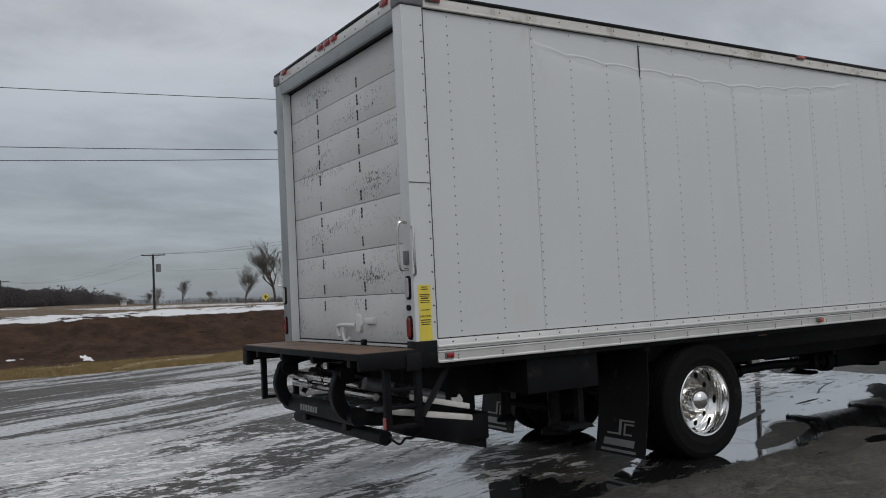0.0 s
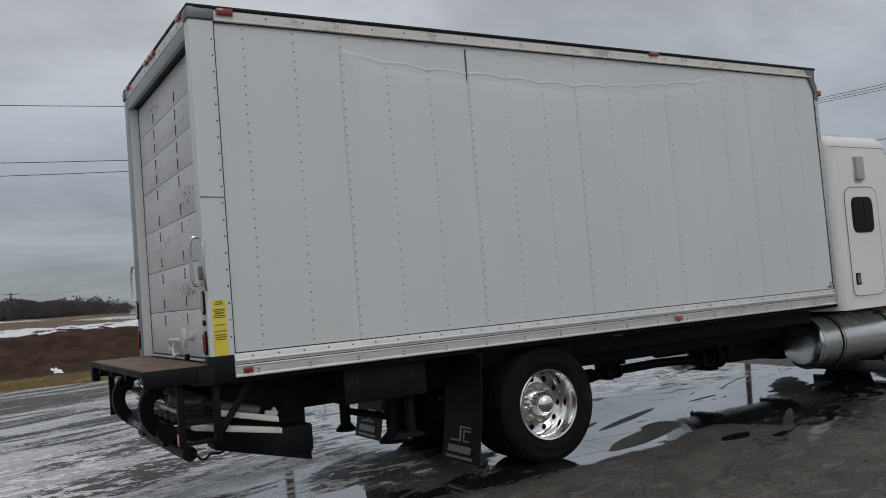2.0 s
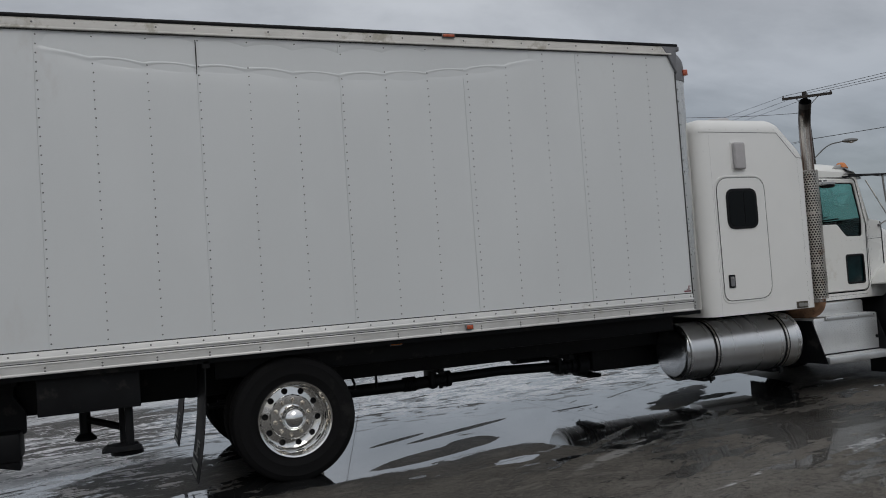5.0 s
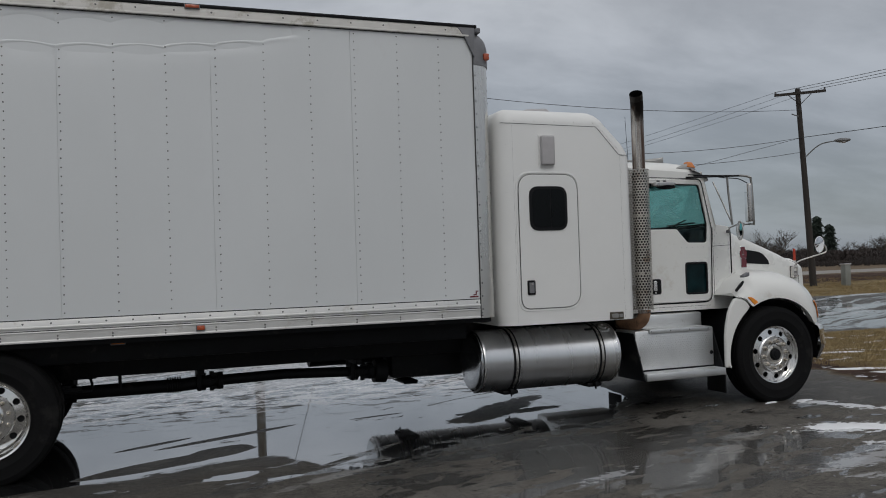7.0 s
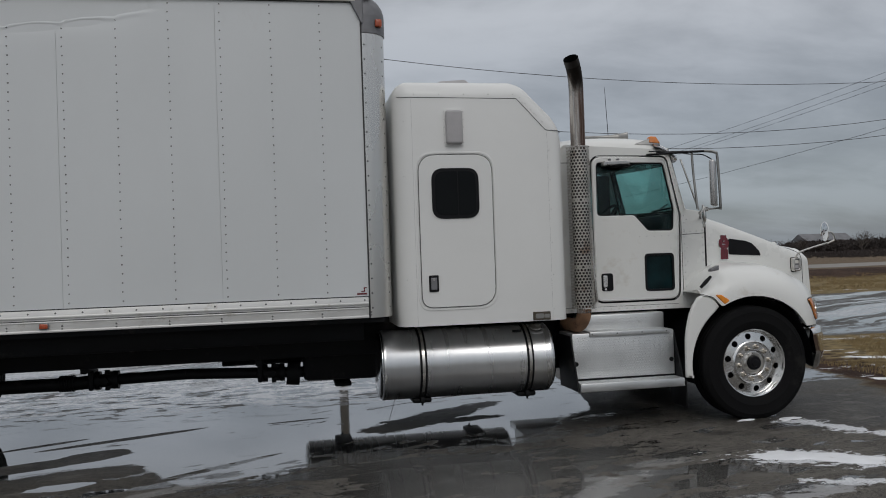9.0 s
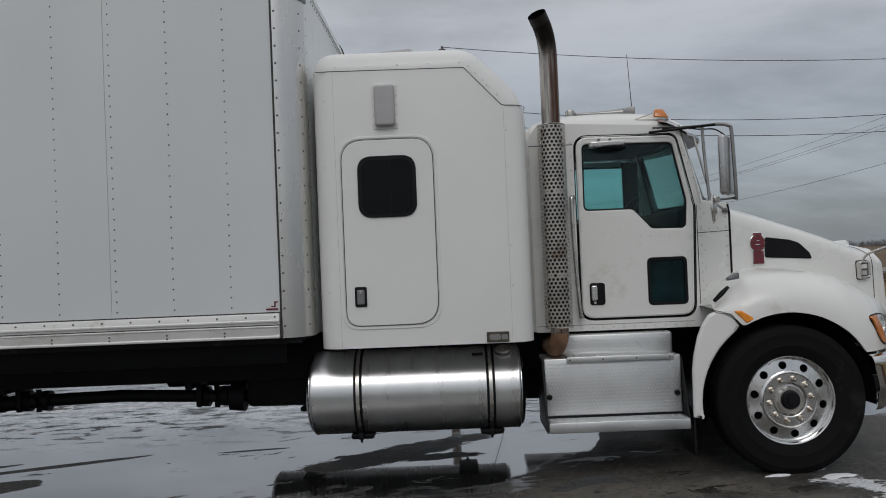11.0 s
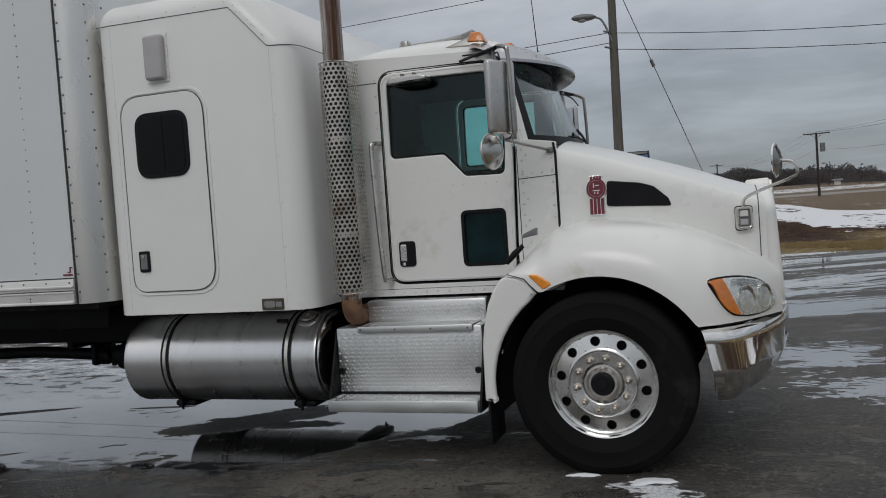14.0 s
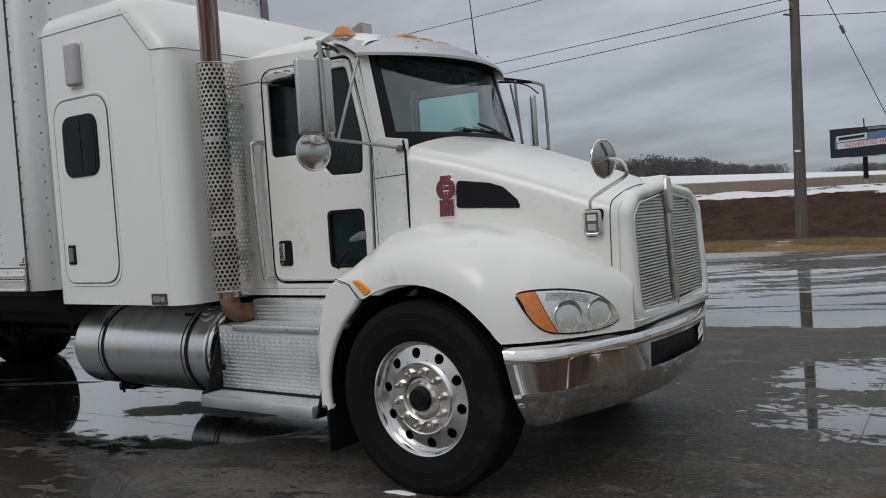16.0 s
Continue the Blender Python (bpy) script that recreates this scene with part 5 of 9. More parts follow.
def wheel(name, place, steer, label, flip=False, turn=0.0):
    """A disc wheel on a truck tyre; the visible side looks along -y, or +y with flip."""
    ty = as_mesh(tyre_mesh(), "tyre")
    root = part(name, ty, RUBBER, truck, label)
    subs = []
    rm = B()
    if steer:
        lathe(rm, [(0.308, 0.090), (0.310, 0.104), (0.304, 0.110), (0.292, 0.106), (0.286, 0.095), (0.284, 0.060)], 64, OUT)
        h = lambda r: float(np.interp(r, [0.17, 0.284], [0.082, 0.062]))
        lathe(rm, [(0.272, h(0.272)), (0.284, 0.060)], 64, OUT)
        holed_disc(rm, 0.196, 0.272, h, 10, 0.234, 0.027, OUT, 0.03)
        lathe(rm, [(0.196, h(0.196)), (0.186, 0.081), (0.178, 0.092), (0.118, 0.094), (0.112, 0.090), (0.108, 0.070)], 64, OUT)
        subs.append(("wheel_back", lathe(B(), [(0.275, 0.0), (0.100, 0.0)], 32, OUT), BLACK, ""))
        subs.append(("rim", rm, WHEELALU, "polished aluminium disc"))
        hb = lathe(B(), [(0.108, 0.074), (0.104, 0.082), (0.090, 0.084), (0.076, 0.100), (0.066, 0.100), (0.064, 0.085)], 40, OUT)
        subs.append(("hub_ring", hb, STEEL, ""))
        subs.append(("hub_cap", lathe(B(), [(0.064, 0.084), (0.060, 0.118), (0.052, 0.126), (0.034, 0.126), (0.030, 0.134), (0.0, 0.136)], 32, OUT), BLACKTRIM, "black rubber hub cap"))
        nut_r, nut_y, rad, ln = 0.0145, -0.092, 0.1425, 0.062
    else:
        lathe(rm, [(0.308, 0.095), (0.311, 0.128), (0.304, 0.136), (0.292, 0.132), (0.285, 0.110), (0.270, 0.085), (0.266, 0.02), (0.268, -0.03), (0.255, -0.045)], 64, OUT)
        h = lambda r: float(np.interp(r, [0.15, 0.18, 0.255], [-0.030, -0.034, -0.045]))
        holed_disc(rm, 0.185, 0.255, h, 10, 0.220, 0.026, OUT, 0.03)
        lathe(rm, [(0.185, h(0.185)), (0.178, -0.022), (0.115, -0.020), (0.10, -0.020)], 64, OUT)
        subs.append(("wheel_back", lathe(B(), [(0.26, -0.075), (0.08, -0.075)], 32, OUT), BLACK, ""))
        subs.append(("rim", rm, CHROME, "polished deep-dish aluminium rim"))
        subs.append(("hub_cap", lathe(B(), [(0.108, -0.022), (0.106, 0.035), (0.100, 0.062), (0.090, 0.086), (0.072, 0.106), (0.048, 0.120), (0.022, 0.127), (0.0, 0.128)], 40, OUT), CHROME, "chrome domed hub cap"))
        nut_r, nut_y, rad, ln = 0.0125, 0.022, 0.1425, 0.05
    for k in range(10):
        a = (k + 0.5) * math.tau / 10
        bm = B()
        lug_nut(bm, rad * math.cos(a), rad * math.sin(a), nut_y, nut_r, ln)
        subs.append(("lug_nut", bm, NUTSTEEL, ""))
    for n, bm, mt, lb in subs:
        part(n, bm, mt, root, lb)
    m = Matrix.Translation(place) @ Matrix.Rotation(math.pi if flip else 0.0, 4, "Z") @ Matrix.Rotation(turn, 4, "Y")
    root.matrix_basis = m
    return root


wheel("front_wheel", (13.19, 5.325, 0.494), True, "black steer tyre on polished disc wheel", turn=0.18)
wheel("front_wheel", (13.19, 2 * CY - 5.325, 0.494), True, "black steer tyre on polished disc wheel", True)
wheel("rear_wheel", (5.79, 5.30, 0.494), False, "black dual tyre on chrome deep-dish wheel", turn=0.1)
wheel("rear_wheel", (5.79, 2 * CY - 5.30, 0.494), False, "black dual tyre on chrome deep-dish wheel", True)
for y in (5.62, 2 * CY - 5.62):
    o = part("inner_rear_tyre", tyre_mesh(), RUBBER, truck, "black inner dual tyre")
    o.matrix_basis = Matrix.Translation((5.79, y, 0.494))
    part("rim", rod(B(), (0, -0.08, 0), (0, 0.08, 0), 0.29, seg=32), BLACK, o)

# -- mud flaps and underbody boxes --
for y0, s in ((5.14, 1), (2 * CY - 5.74, 1)):
    fl = B()
    rows = 14
    for k in range(rows):
        z0, z1 = 1.02 - 0.92 * k / rows, 1.02 - 0.92 * (k + 1) / rows
        x0, x1 = 5.10 - 0.10 * (k / rows) ** 2, 5.10 - 0.10 * ((k + 1) / rows) ** 2
        hexa(fl, [(x1 - 0.004, y0, z1), (x1 - 0.004, y0 + 0.60, z1), (x1 + 0.004, y0 + 0.60, z1), (x1 + 0.004, y0, z1),
                  (x0 - 0.004, y0, z0), (x0 - 0.004, y0 + 0.60, z0), (x0 + 0.004, y0 + 0.60, z0), (x0 + 0.004, y0, z0)])
    bmesh.ops.remove_doubles(fl, verts=fl.verts, dist=0.0005)
    flap = part("mud_flap", fl, FLAP, truck, "black rubber mud flap with pale printed mark")
    c = -(y0 + 0.30)
    part("printed_mark", joined([plate([o], 0.002, Matrix.Translation((4.970, 0, 0)) @ Matrix.Rotation(radians(10.3), 4, "Y") @ REAR) for o in (
        [(c - 0.02, 0.40), (c + 0.16, 0.40), (c + 0.16, 0.385), (c + 0.01, 0.385), (c + 0.01, 0.27), (c - 0.16, 0.27), (c - 0.16, 0.285), (c - 0.02, 0.285)],
        [(c + 0.04, 0.37), (c + 0.16, 0.37), (c + 0.16, 0.355), (c + 0.06, 0.355), (c + 0.06, 0.285), (c + 0.14, 0.285), (c + 0.14, 0.27), (c + 0.04, 0.27)],
        [(c - 0.20, 0.175), (c + 0.17, 0.175), (c + 0.18, 0.235), (c - 0.19, 0.235)],
        [(c - 0.22, 0.125), (c + 0.20, 0.125), (c + 0.20, 0.148), (c - 0.22, 0.148)])]), DECALGREY, flap)
part("flap_bracket", box(B(), 5.08, 5.14, YR + 0.05, YLF - 0.05, 0.98, 1.04, 0.006), BLACK, truck)
part("underbody_box", box(B(), 3.90, 4.62, 5.22, 5.62, 0.74, 1.06, 0.008), BLACK, truck, "black steel box under the cargo floor")
part("spring_post", lathe(B(), [(0.0, 0.32), (0.125, 0.32), (0.125, 0.345), (0.060, 0.385), (0.052, 0.42), (0.052, 0.80), (0.0, 0.80)], 24, Matrix.Translation((4.51, 5.68, 0))), BLACK, truck, "black post with a flared foot")
part("spring_arm", rod(B(), (4.20, 5.95, 0.60), (4.52, 5.70, 0.52), 0.03, seg=10), BLACK, truck)
part("spring_foot", lathe(B(), [(0.0, 0.43), (0.085, 0.43), (0.085, 0.45), (0.045, 0.49), (0.045, 0.80), (0.0, 0.80)], 20, Matrix.Translation((4.20, 5.95, 0))), BLACK, truck)
part("box_leg", box(B(), 4.50, 4.56, 5.35, 5.41, 0.40, 0.76, 0.006), BLACK, truck)
part("box_foot", plate([[(4.32, 0.40), (4.62, 0.40), (4.58, 0.44), (4.36, 0.44)]], 0.2, at_side(5.4)), BLACK, truck)

# -- lift gate --
gate = part("lift_gate", box(B(), 2.42, 2.87, 5.10, 7.46, 1.150, 1.175, 0.006), DECKRUST, truck, "rust-brown steel deck of the lift gate")
part("deck_edge", box(B(), 2.405, 2.43, 5.07, 7.48, 1.125, 1.172, 0.005), BLACK, gate)
part("deck_end", box(B(), 2.41, 2.86, 5.065, 5.10, 1.055, 1.172, 0.006), BLACK, gate)
part("deck_end", box(B(), 2.41, 2.86, 7.46, 7.50, 1.03, 1.172, 0.006), BLACK, gate)
part("deck_hook", box(B(), 2.405, 2.47, 7.38, 7.49, 0.995, 1.12, 0.006), BLACK, gate)
for y in (5.30, 5.95, 6.6, 7.2):
    part("deck_rib", box(B(), 2.44, 2.86, y - 0.03, y + 0.03, 1.07, 1.150, 0.004), BLACK, gate)
part("deck_beam", box(B(), 2.76, 2.88, 5.05, 7.46, 1.03, 1.150, 0.01), BLACK, gate)
part("bump_plate", box(B(), 2.85, 3.05, YR - 0.015, YR + 0.10, 1.04, 1.225, 0.006), BLACK, gate)
for y, xa, xb, zl in ((5.17, 2.66, 2.905, 0.63), (7.38, 2.56, 2.86, 0.68)):
    for x in (xa, xb):
        part("ladder_post", box(B(), x - 0.024, x + 0.024, y - 0.024, y + 0.024, zl, 1.10, 0.005), BLACK, gate)
    for z in (zl + 0.015, zl + 0.15, zl + 0.27)[:3 if y < 6 else 1]:
        part("step_rung", box(B(), xa, xb, y - 0.018, y + 0.018, z - 0.014, z + 0.014, 0.004), BLACK, gate)
    part("brace", rod(B(), (3.18, y, 1.05), (2.93, y, 0.70), 0.026, seg=4), BLACK, gate)
part("step_marker", box(B(), 2.630, 2.640, 5.15, 5.19, 0.64, 0.72), REDLENS, gate)
for y in (5.74, 6.92):
    ctr = smooth_path([(2.80, 1.08, 0), (2.66, 1.045, 0), (2.555, 0.93, 0), (2.545, 0.80, 0), (2.62, 0.69, 0), (2.80, 0.64, 0), (3.2, 0.60, 0)], 6)
    oa, ob_ = [], []
    for i, p in enumerate(ctr):
        d = (ctr[min(i + 1, len(ctr) - 1)] - ctr[max(i - 1, 0)]).normalized()
        w = 0.052
        oa.append((p.x - d.y * w, p.y + d.x * w))
        ob_.append((p.x + d.y * w, p.y - d.x * w))
    part("lift_arm", plate([oa + ob_[::-1]], 0.075, at_side(y), 0.012, 3), BLACK, gate, "curved black lift arm")
    part("arm_boss", rod(B(), (2.60, y - 0.07, 0.98), (2.60, y + 0.07, 0.98), 0.06, seg=18), BLACK, gate)
part("main_tube", rod(B(), (2.66, 5.62, 0.675), (2.66, 7.02, 0.675), 0.070, seg=24), BLACK, gate, "black main torque tube with pale mark")
part("tube_mark", joined([plate([[(-6.60 + 0.052 * k, 0.652), (-6.565 + 0.052 * k, 0.652), (-6.555 + 0.052 * k, 0.700), (-6.59 + 0.052 * k, 0.700)]], 0.006, Matrix.Translation((2.590, 0, 0)) @ REAR) for k in range(7)]), DECALGREY, gate)
part("bumper_tube", rod(B(), (2.76, 5.42, 0.535), (2.76, 7.07, 0.535), 0.052, seg=24), BLACK, gate, "black round bumper tube with open end")
part("tube_end", lathe(B(), [(0.053, 0.0), (0.053, 0.004), (0.043, 0.004), (0.043, -0.05), (0.0, -0.05)], 24, Matrix.Translation((2.76, 5.418, 0.535)) @ OUT), BLACKTRIM, gate)
for y in (5.95, 6.75):
    part("tube_hanger", box(B(), 2.68, 2.78, y - 0.04, y + 0.04, 0.54, 0.66, 0.006), BLACK, gate)
part("cross_tube", rod(B(), (2.68, 5.60, 0.915), (2.68, 7.05, 0.915), 0.036, seg=18), STEEL, gate, "pale grey steel cross tube")
part("cross_tube", rod(B(), (2.74, 5.50, 0.825), (2.74, 7.1, 0.825), 0.026, seg=18), STEEL, gate)
part("cross_tube", rod(B(), (2.92, 5.40, 0.86), (2.92, 7.1, 0.90), 0.05, seg=18), BLACK, gate)
part("cylinder", rod(B(), (2.66, 5.52, 0.93), (3.3, 5.50, 0.76), 0.045, seg=18), GREYCAST, gate, "grey hydraulic cylinder")
for xa, za, xb, zb in ((2.93, 0.795, 3.37, 0.690), (2.76, 0.715, 3.39, 0.605)):
    part("folded_platform_rail", hexa(B(), [(xa, 5.26, za), (xb, 5.23, zb), (xb, 5.31, zb), (xa, 5.35, za), (xa, 5.26, za + 0.042), (xb, 5.23, zb + 0.042), (xb, 5.31, zb + 0.042), (xa, 5.35, za + 0.042)], 0.005), RAILWHITE, gate, "pale folded platform rail")
for k, y in enumerate((5.62, 5.86, 6.1, 6.34, 6.58, 6.82)):
    part("platform_slat", box(B(), 2.80, 3.38, y, y + 0.06, 0.69, 0.73, 0.006), GREYCAST, gate)
part("latch_hook", plate([rounded([(3.32, 0.70), (3.40, 0.68), (3.43, 0.74), (3.40, 0.79), (3.38, 0.76), (3.33, 0.765)], 0.01)], 0.02, at_side(5.42), 0.004), RAILWHITE, gate)
part("roller_block", box(B(), 3.44, 3.75, 5.55, 5.9, 0.385, 0.60, 0.02), BLACK, gate)
part("lower_beam", hexa(B(), [(2.96, 5.50, 0.52), (3.74, 5.58, 0.31), (3.74, 5.80, 0.31), (2.96, 5.72, 0.52), (2.96, 5.50, 0.65), (3.74, 5.58, 0.55), (3.74, 5.80, 0.55), (2.96, 5.72, 0.65)], 0.012), BLACK, gate)
part("hanger_plate", plate([rounded([(3.16, 0.98), (3.16, 0.62), (3.40, 0.56), (3.78, 0.56), (3.78, 0.74), (3.70, 0.86), (3.70, 1.04), (3.16, 1.04)], 0.03)], 0.03, at_side(5.80), 0.006), BLACK, gate, "black steel lift-gate hanger plate")
part("gate_frame", box(B(), 3.30, 3.42, 5.80, 7.0, 0.62, 1.04, 0.015), BLACK, gate)
part("gate_bracket", box(B(), 3.05, 3.44, 5.62, 5.68, 0.60, 1.04, 0.01), BLACK, gate)
part("gate_bracket", box(B(), 3.05, 3.44, 7.04, 7.10, 0.60, 1.04, 0.01), BLACK, gate)
part("safety_chain", joined([as_mesh(lathe(B(), [(0.011 + 0.0035 * math.cos(a * math.tau / 6), 0.0035 * math.sin(a * math.tau / 6)) for a in range(6)], 10, Matrix.Translation((2.56, 6.05, 1.06 - k * 0.022)) @ Matrix.Rotation(radians(90), 4, "X" if k % 2 else "Y"), True), "link") for k in range(8)]), BLACKTRIM, gate)
part("hose", tube(B(), smooth_path([(2.78, 5.40, 0.54), (2.84, 5.36, 0.49), (2.90, 5.38, 0.52), (2.98, 5.42, 0.51), (3.10, 5.50, 0.54)]), 0.009), BLACKTRIM, gate)

# -- sleeper --
SY0, SY1 = 5.15, 2 * CY - 5.15
prof = [(10.025, 0.965), (11.480, 0.965), (11.480, 2.615), (11.115, 2.995), (10.025, 2.995)]
sb = B()
va = [sb.verts.new((x, SY0, z)) for x, z in prof]
vb = [sb.verts.new((x, SY1, z)) for x, z in prof]
sb.faces.new(va)
sb.faces.new(vb[::-1])
for k in range(5):
    sb.faces.new((va[k], vb[k], vb[(k + 1) % 5], va[(k + 1) % 5]))
bmesh.ops.recalc_face_normals(sb, faces=sb.faces)
be = [e for e in sb.edges if not (e.verts[0].co.z < 0.97 and e.verts[1].co.z < 0.97)]
bmesh.ops.bevel(sb, geom=be, offset=0.145, segments=9, profile=0.5, affect="EDGES")
sleeper = part("sleeper", sb, SLEEPER, truck, "white fibreglass sleeper with rounded corners")


def line_on_side(pts, w, y, name, material, parent, closed=False):
    """A thin raised or dark line that follows pts in the side's plane."""
    bm = B()
    P = [Vector((x, y, z)) for x, z in pts]
    if closed:
        P.append(P[0])
    tube(bm, P, w, 5)
    return part(name, bm, material, parent)


SR = 0.145
arc_f = [(11.335 + SR * math.sin(a * math.pi / 16), SY0 + SR - SR * math.cos(a * math.pi / 16) - 0.0008, 2.568) for a in range(9)]
part("roof_seam", tube(B(), [(10.06, SY0 + 0.012, 2.848), (10.17, SY0 - 0.0005, 2.846), (11.068, SY0 - 0.0005, 2.836), (11.312, SY0 - 0.0005, 2.574)] + arc_f + [(11.4805, SY1 - SR, 2.568)], 0.0026, 5), SEAM, sleeper, "thin dark seam under the roof cap")
line_on_side([(11.325, 2.565), (11.325, 0.975)], 0.0008, SY0 + 0.0006, "corner_seam", SEAM, sleeper)
line_on_side([(10.175, 2.84), (10.175, 0.975)], 0.0008, SY0 + 0.0006, "corner_seam", SEAM, sleeper)
door_o = rounded([(10.215, 1.115), (10.835, 1.115), (10.835, 2.37), (10.215, 2.37)], [0.10, 0.16, 0.15, 0.15], 8)
part("luggage_door", plate([door_o], 0.014, at_side(SY0 - 0.003), 0.005), SLEEPER, sleeper, "white side hatch with rounded corners")
line_on_side(door_o, 0.0034, SY0 - 0.007, "hatch_gasket", SEAM, sleeper, True)
bump_o = rounded([(10.19, 1.09), (10.86, 1.09), (10.86, 2.395), (10.19, 2.395)], [0.11, 0.17, 0.16, 0.16], 8)
part("hatch_flange", plate([bump_o, rounded([(10.207, 1.107), (10.843, 1.107), (10.843, 2.378), (10.207, 2.378)], [0.10, 0.16, 0.15, 0.15], 8)], 0.010, at_side(SY0 - 0.001), 0.003), SLEEPER, sleeper)
sw = part("sleeper_window", plate([rrect(10.322, 10.718, 1.842, 2.258, 0.10, 8)], 0.022, at_side(SY0 - 0.010), 0.004), BLACKTRIM, sleeper, "black framed sliding window")
part("pane", plate([rounded([(10.350, 1.870), (10.535, 1.870), (10.535, 2.230), (10.350, 2.230)], [0.075, 0.01, 0.01, 0.075], 6)], 0.006, at_side(SY0 - 0.021)), DARKGLASS, sw)
part("pane", plate([rounded([(10.545, 1.870), (10.690, 1.870), (10.690, 2.230), (10.545, 2.230)], [0.01, 0.075, 0.075, 0.01], 6)], 0.006, at_side(SY0 - 0.021)), DARKGLASS, sw)
part("vent_cover", plate([rrect(10.455, 10.595, 2.455, 2.735, 0.025)], 0.05, at_side(SY0 - 0.028), 0.018, 4), GREYPLASTIC, sleeper, "grey plastic vent cover")
part("vent_flange", plate([rrect(10.440, 10.610, 2.440, 2.750, 0.012)], 0.008, at_side(SY0 - 0.003), 0.002), SLEEPER, sleeper)
part("vent_rivets", dots([(x, SY0 - 0.007, 2.47 + k * 0.064) for k in range(5) for x in (10.445, 10.605)], 0.006, (0, -1, 0)), RIVETWHITE, sleeper, kind="stuff")
lat = part("paddle_latch", plate([rrect(10.275, 10.355, 1.245, 1.38, 0.012)], 0.014, at_side(SY0 - 0.014), 0.004), BLACKTRIM, sleeper, "black and chrome paddle latch")
part("paddle", plate([rrect(10.290, 10.340, 1.262, 1.360, 0.008)], 0.010, at_side(SY0 - 0.022), 0.004), GREYCAST, lat)
part("lock", rod(B(), (10.315, SY0 - 0.024, 1.345), (10.315, SY0 - 0.032, 1.345), 0.010, seg=12), STEEL, lat)
bdg = part("maker_badge", plate([rrect(11.150, 11.300, 0.972, 1.042, 0.006)], 0.012, at_side(SY0 - 0.004), 0.003), BRONZE, sleeper, "small dark bronze maker badge")
part("badge_mark", joined([plate([rrect(11.168, 11.245, 0.987, 1.027, 0.018)], 0.004, at_side(SY0 - 0.012)), plate([rrect(11.25, 11.29, 0.99, 1.022, 0.004)], 0.004, at_side(SY0 - 0.012))]), DECALGREY, bdg)
part("sleeper_rivets", dots([(10.20 + k * 0.21, SY0 + 0.002, 2.872) for k in range(5)] + [(11.34, SY0 + 0.002, 1.06), (11.34, SY0, 1.9), (11.34, SY0, 2.40), (11.12, SY0 - 0.0, 2.80), (11.22, SY0, 2.71), (11.29, SY0, 2.64), (10.10, SY0 + 0.012, 2.2), (10.10, SY0 + 0.012, 1.35), (10.11, SY0 + 0.01, 2.65), (11.34, SY0, 1.35), (11.34, SY0, 1.62), (11.34, SY0, 2.15)] + [(11.10 + 0.046 * k, SY0 + 0.004, 2.845 - 0.05 * k) for k in range(5)] + [(11.42, SY0 + 0.055, 1.2 + 0.3 * k) for k in range(5)], 0.0065, (0, -1, 0)), RIVETWHITE, sleeper, kind="stuff")
rv = B()
hexa(rv, [(10.40, 5.42, 2.985), (10.78, 5.42, 2.985), (10.78, 5.80, 2.985), (10.40, 5.80, 2.985), (10.48, 5.45, 3.045), (10.70, 5.45, 3.06), (10.70, 5.77, 3.06), (10.48, 5.77, 3.045)], 0.012)
part("roof_vent", rv, GREYPLASTIC, sleeper, "low grey roof vent")
part("gap_boot", box(B(), 11.44, 11.497, 5.54, 2 * CY - 5.54, 1.0, 2.40, 0.01), BLACKTRIM, truck, "black boot between sleeper and cab")

# -- exhaust stack --
SX, SYY = 11.665, 5.335
sp_pts = smooth_path([(SX, SYY, 1.0), (SX, SYY, 1.6), (SX, SYY, 2.4), (SX, SYY, 2.82), (SX - 0.004, SYY - 0.008, 2.98), (SX - 0.030, SYY - 0.050, 3.10), (SX - 0.080, SYY - 0.115, 3.195)], 6)
stack = part("exhaust_stack", tube(B(), sp_pts, 0.064, 24, caps=False), STACKPIPE, truck, "chrome exhaust pipe with brown heat stains and sooty end")
part("stack_tip", tube(B(), [p for p in sp_pts[-4:]], 0.0655, 24, caps=False), SOOT, stack, "soot-black curved pipe tip")
part("stack_mouth", tube(B(), [p for p in sp_pts[-6:]], 0.0605, 24, caps=False), BLACKTRIM, stack)
part("lower_elbow", tube(B(), smooth_path([(SX, SYY, 1.12), (SX, SYY, 1.00), (SX - 0.012, SYY + 0.035, 0.925), (SX - 0.025, SYY + 0.13, 0.885), (SX - 0.03, SYY + 0.42, 0.88)], 6), 0.062, 20), RUSTPIPE, stack, "rust-brown lower exhaust elbow")
# perforated sheet wrapped round the pipe, with flat flanks that run back towards the cab
RG, LEFT_FLANK, RIGHT_FLANK = 0.094, 0.05, 0.135
zg0, zg1, nc = 1.045, 2.44, 16
arc_len = math.pi * RG
total = LEFT_FLANK + arc_len + RIGHT_FLANK
cell = total / nc
nr = int((zg1 - zg0) / (cell * 0.87))


def on_guard(u, z):
    u = min(max(u, 0.0), total)
    if u < LEFT_FLANK:
        return (SX - RG, SYY + LEFT_FLANK - u, z)
    if u > LEFT_FLANK + arc_len:
        return (SX + RG, SYY + u - LEFT_FLANK - arc_len, z)
    a = math.pi + (u - LEFT_FLANK) / RG
    return (SX + RG * math.cos(a), SYY + RG * math.sin(a), z)


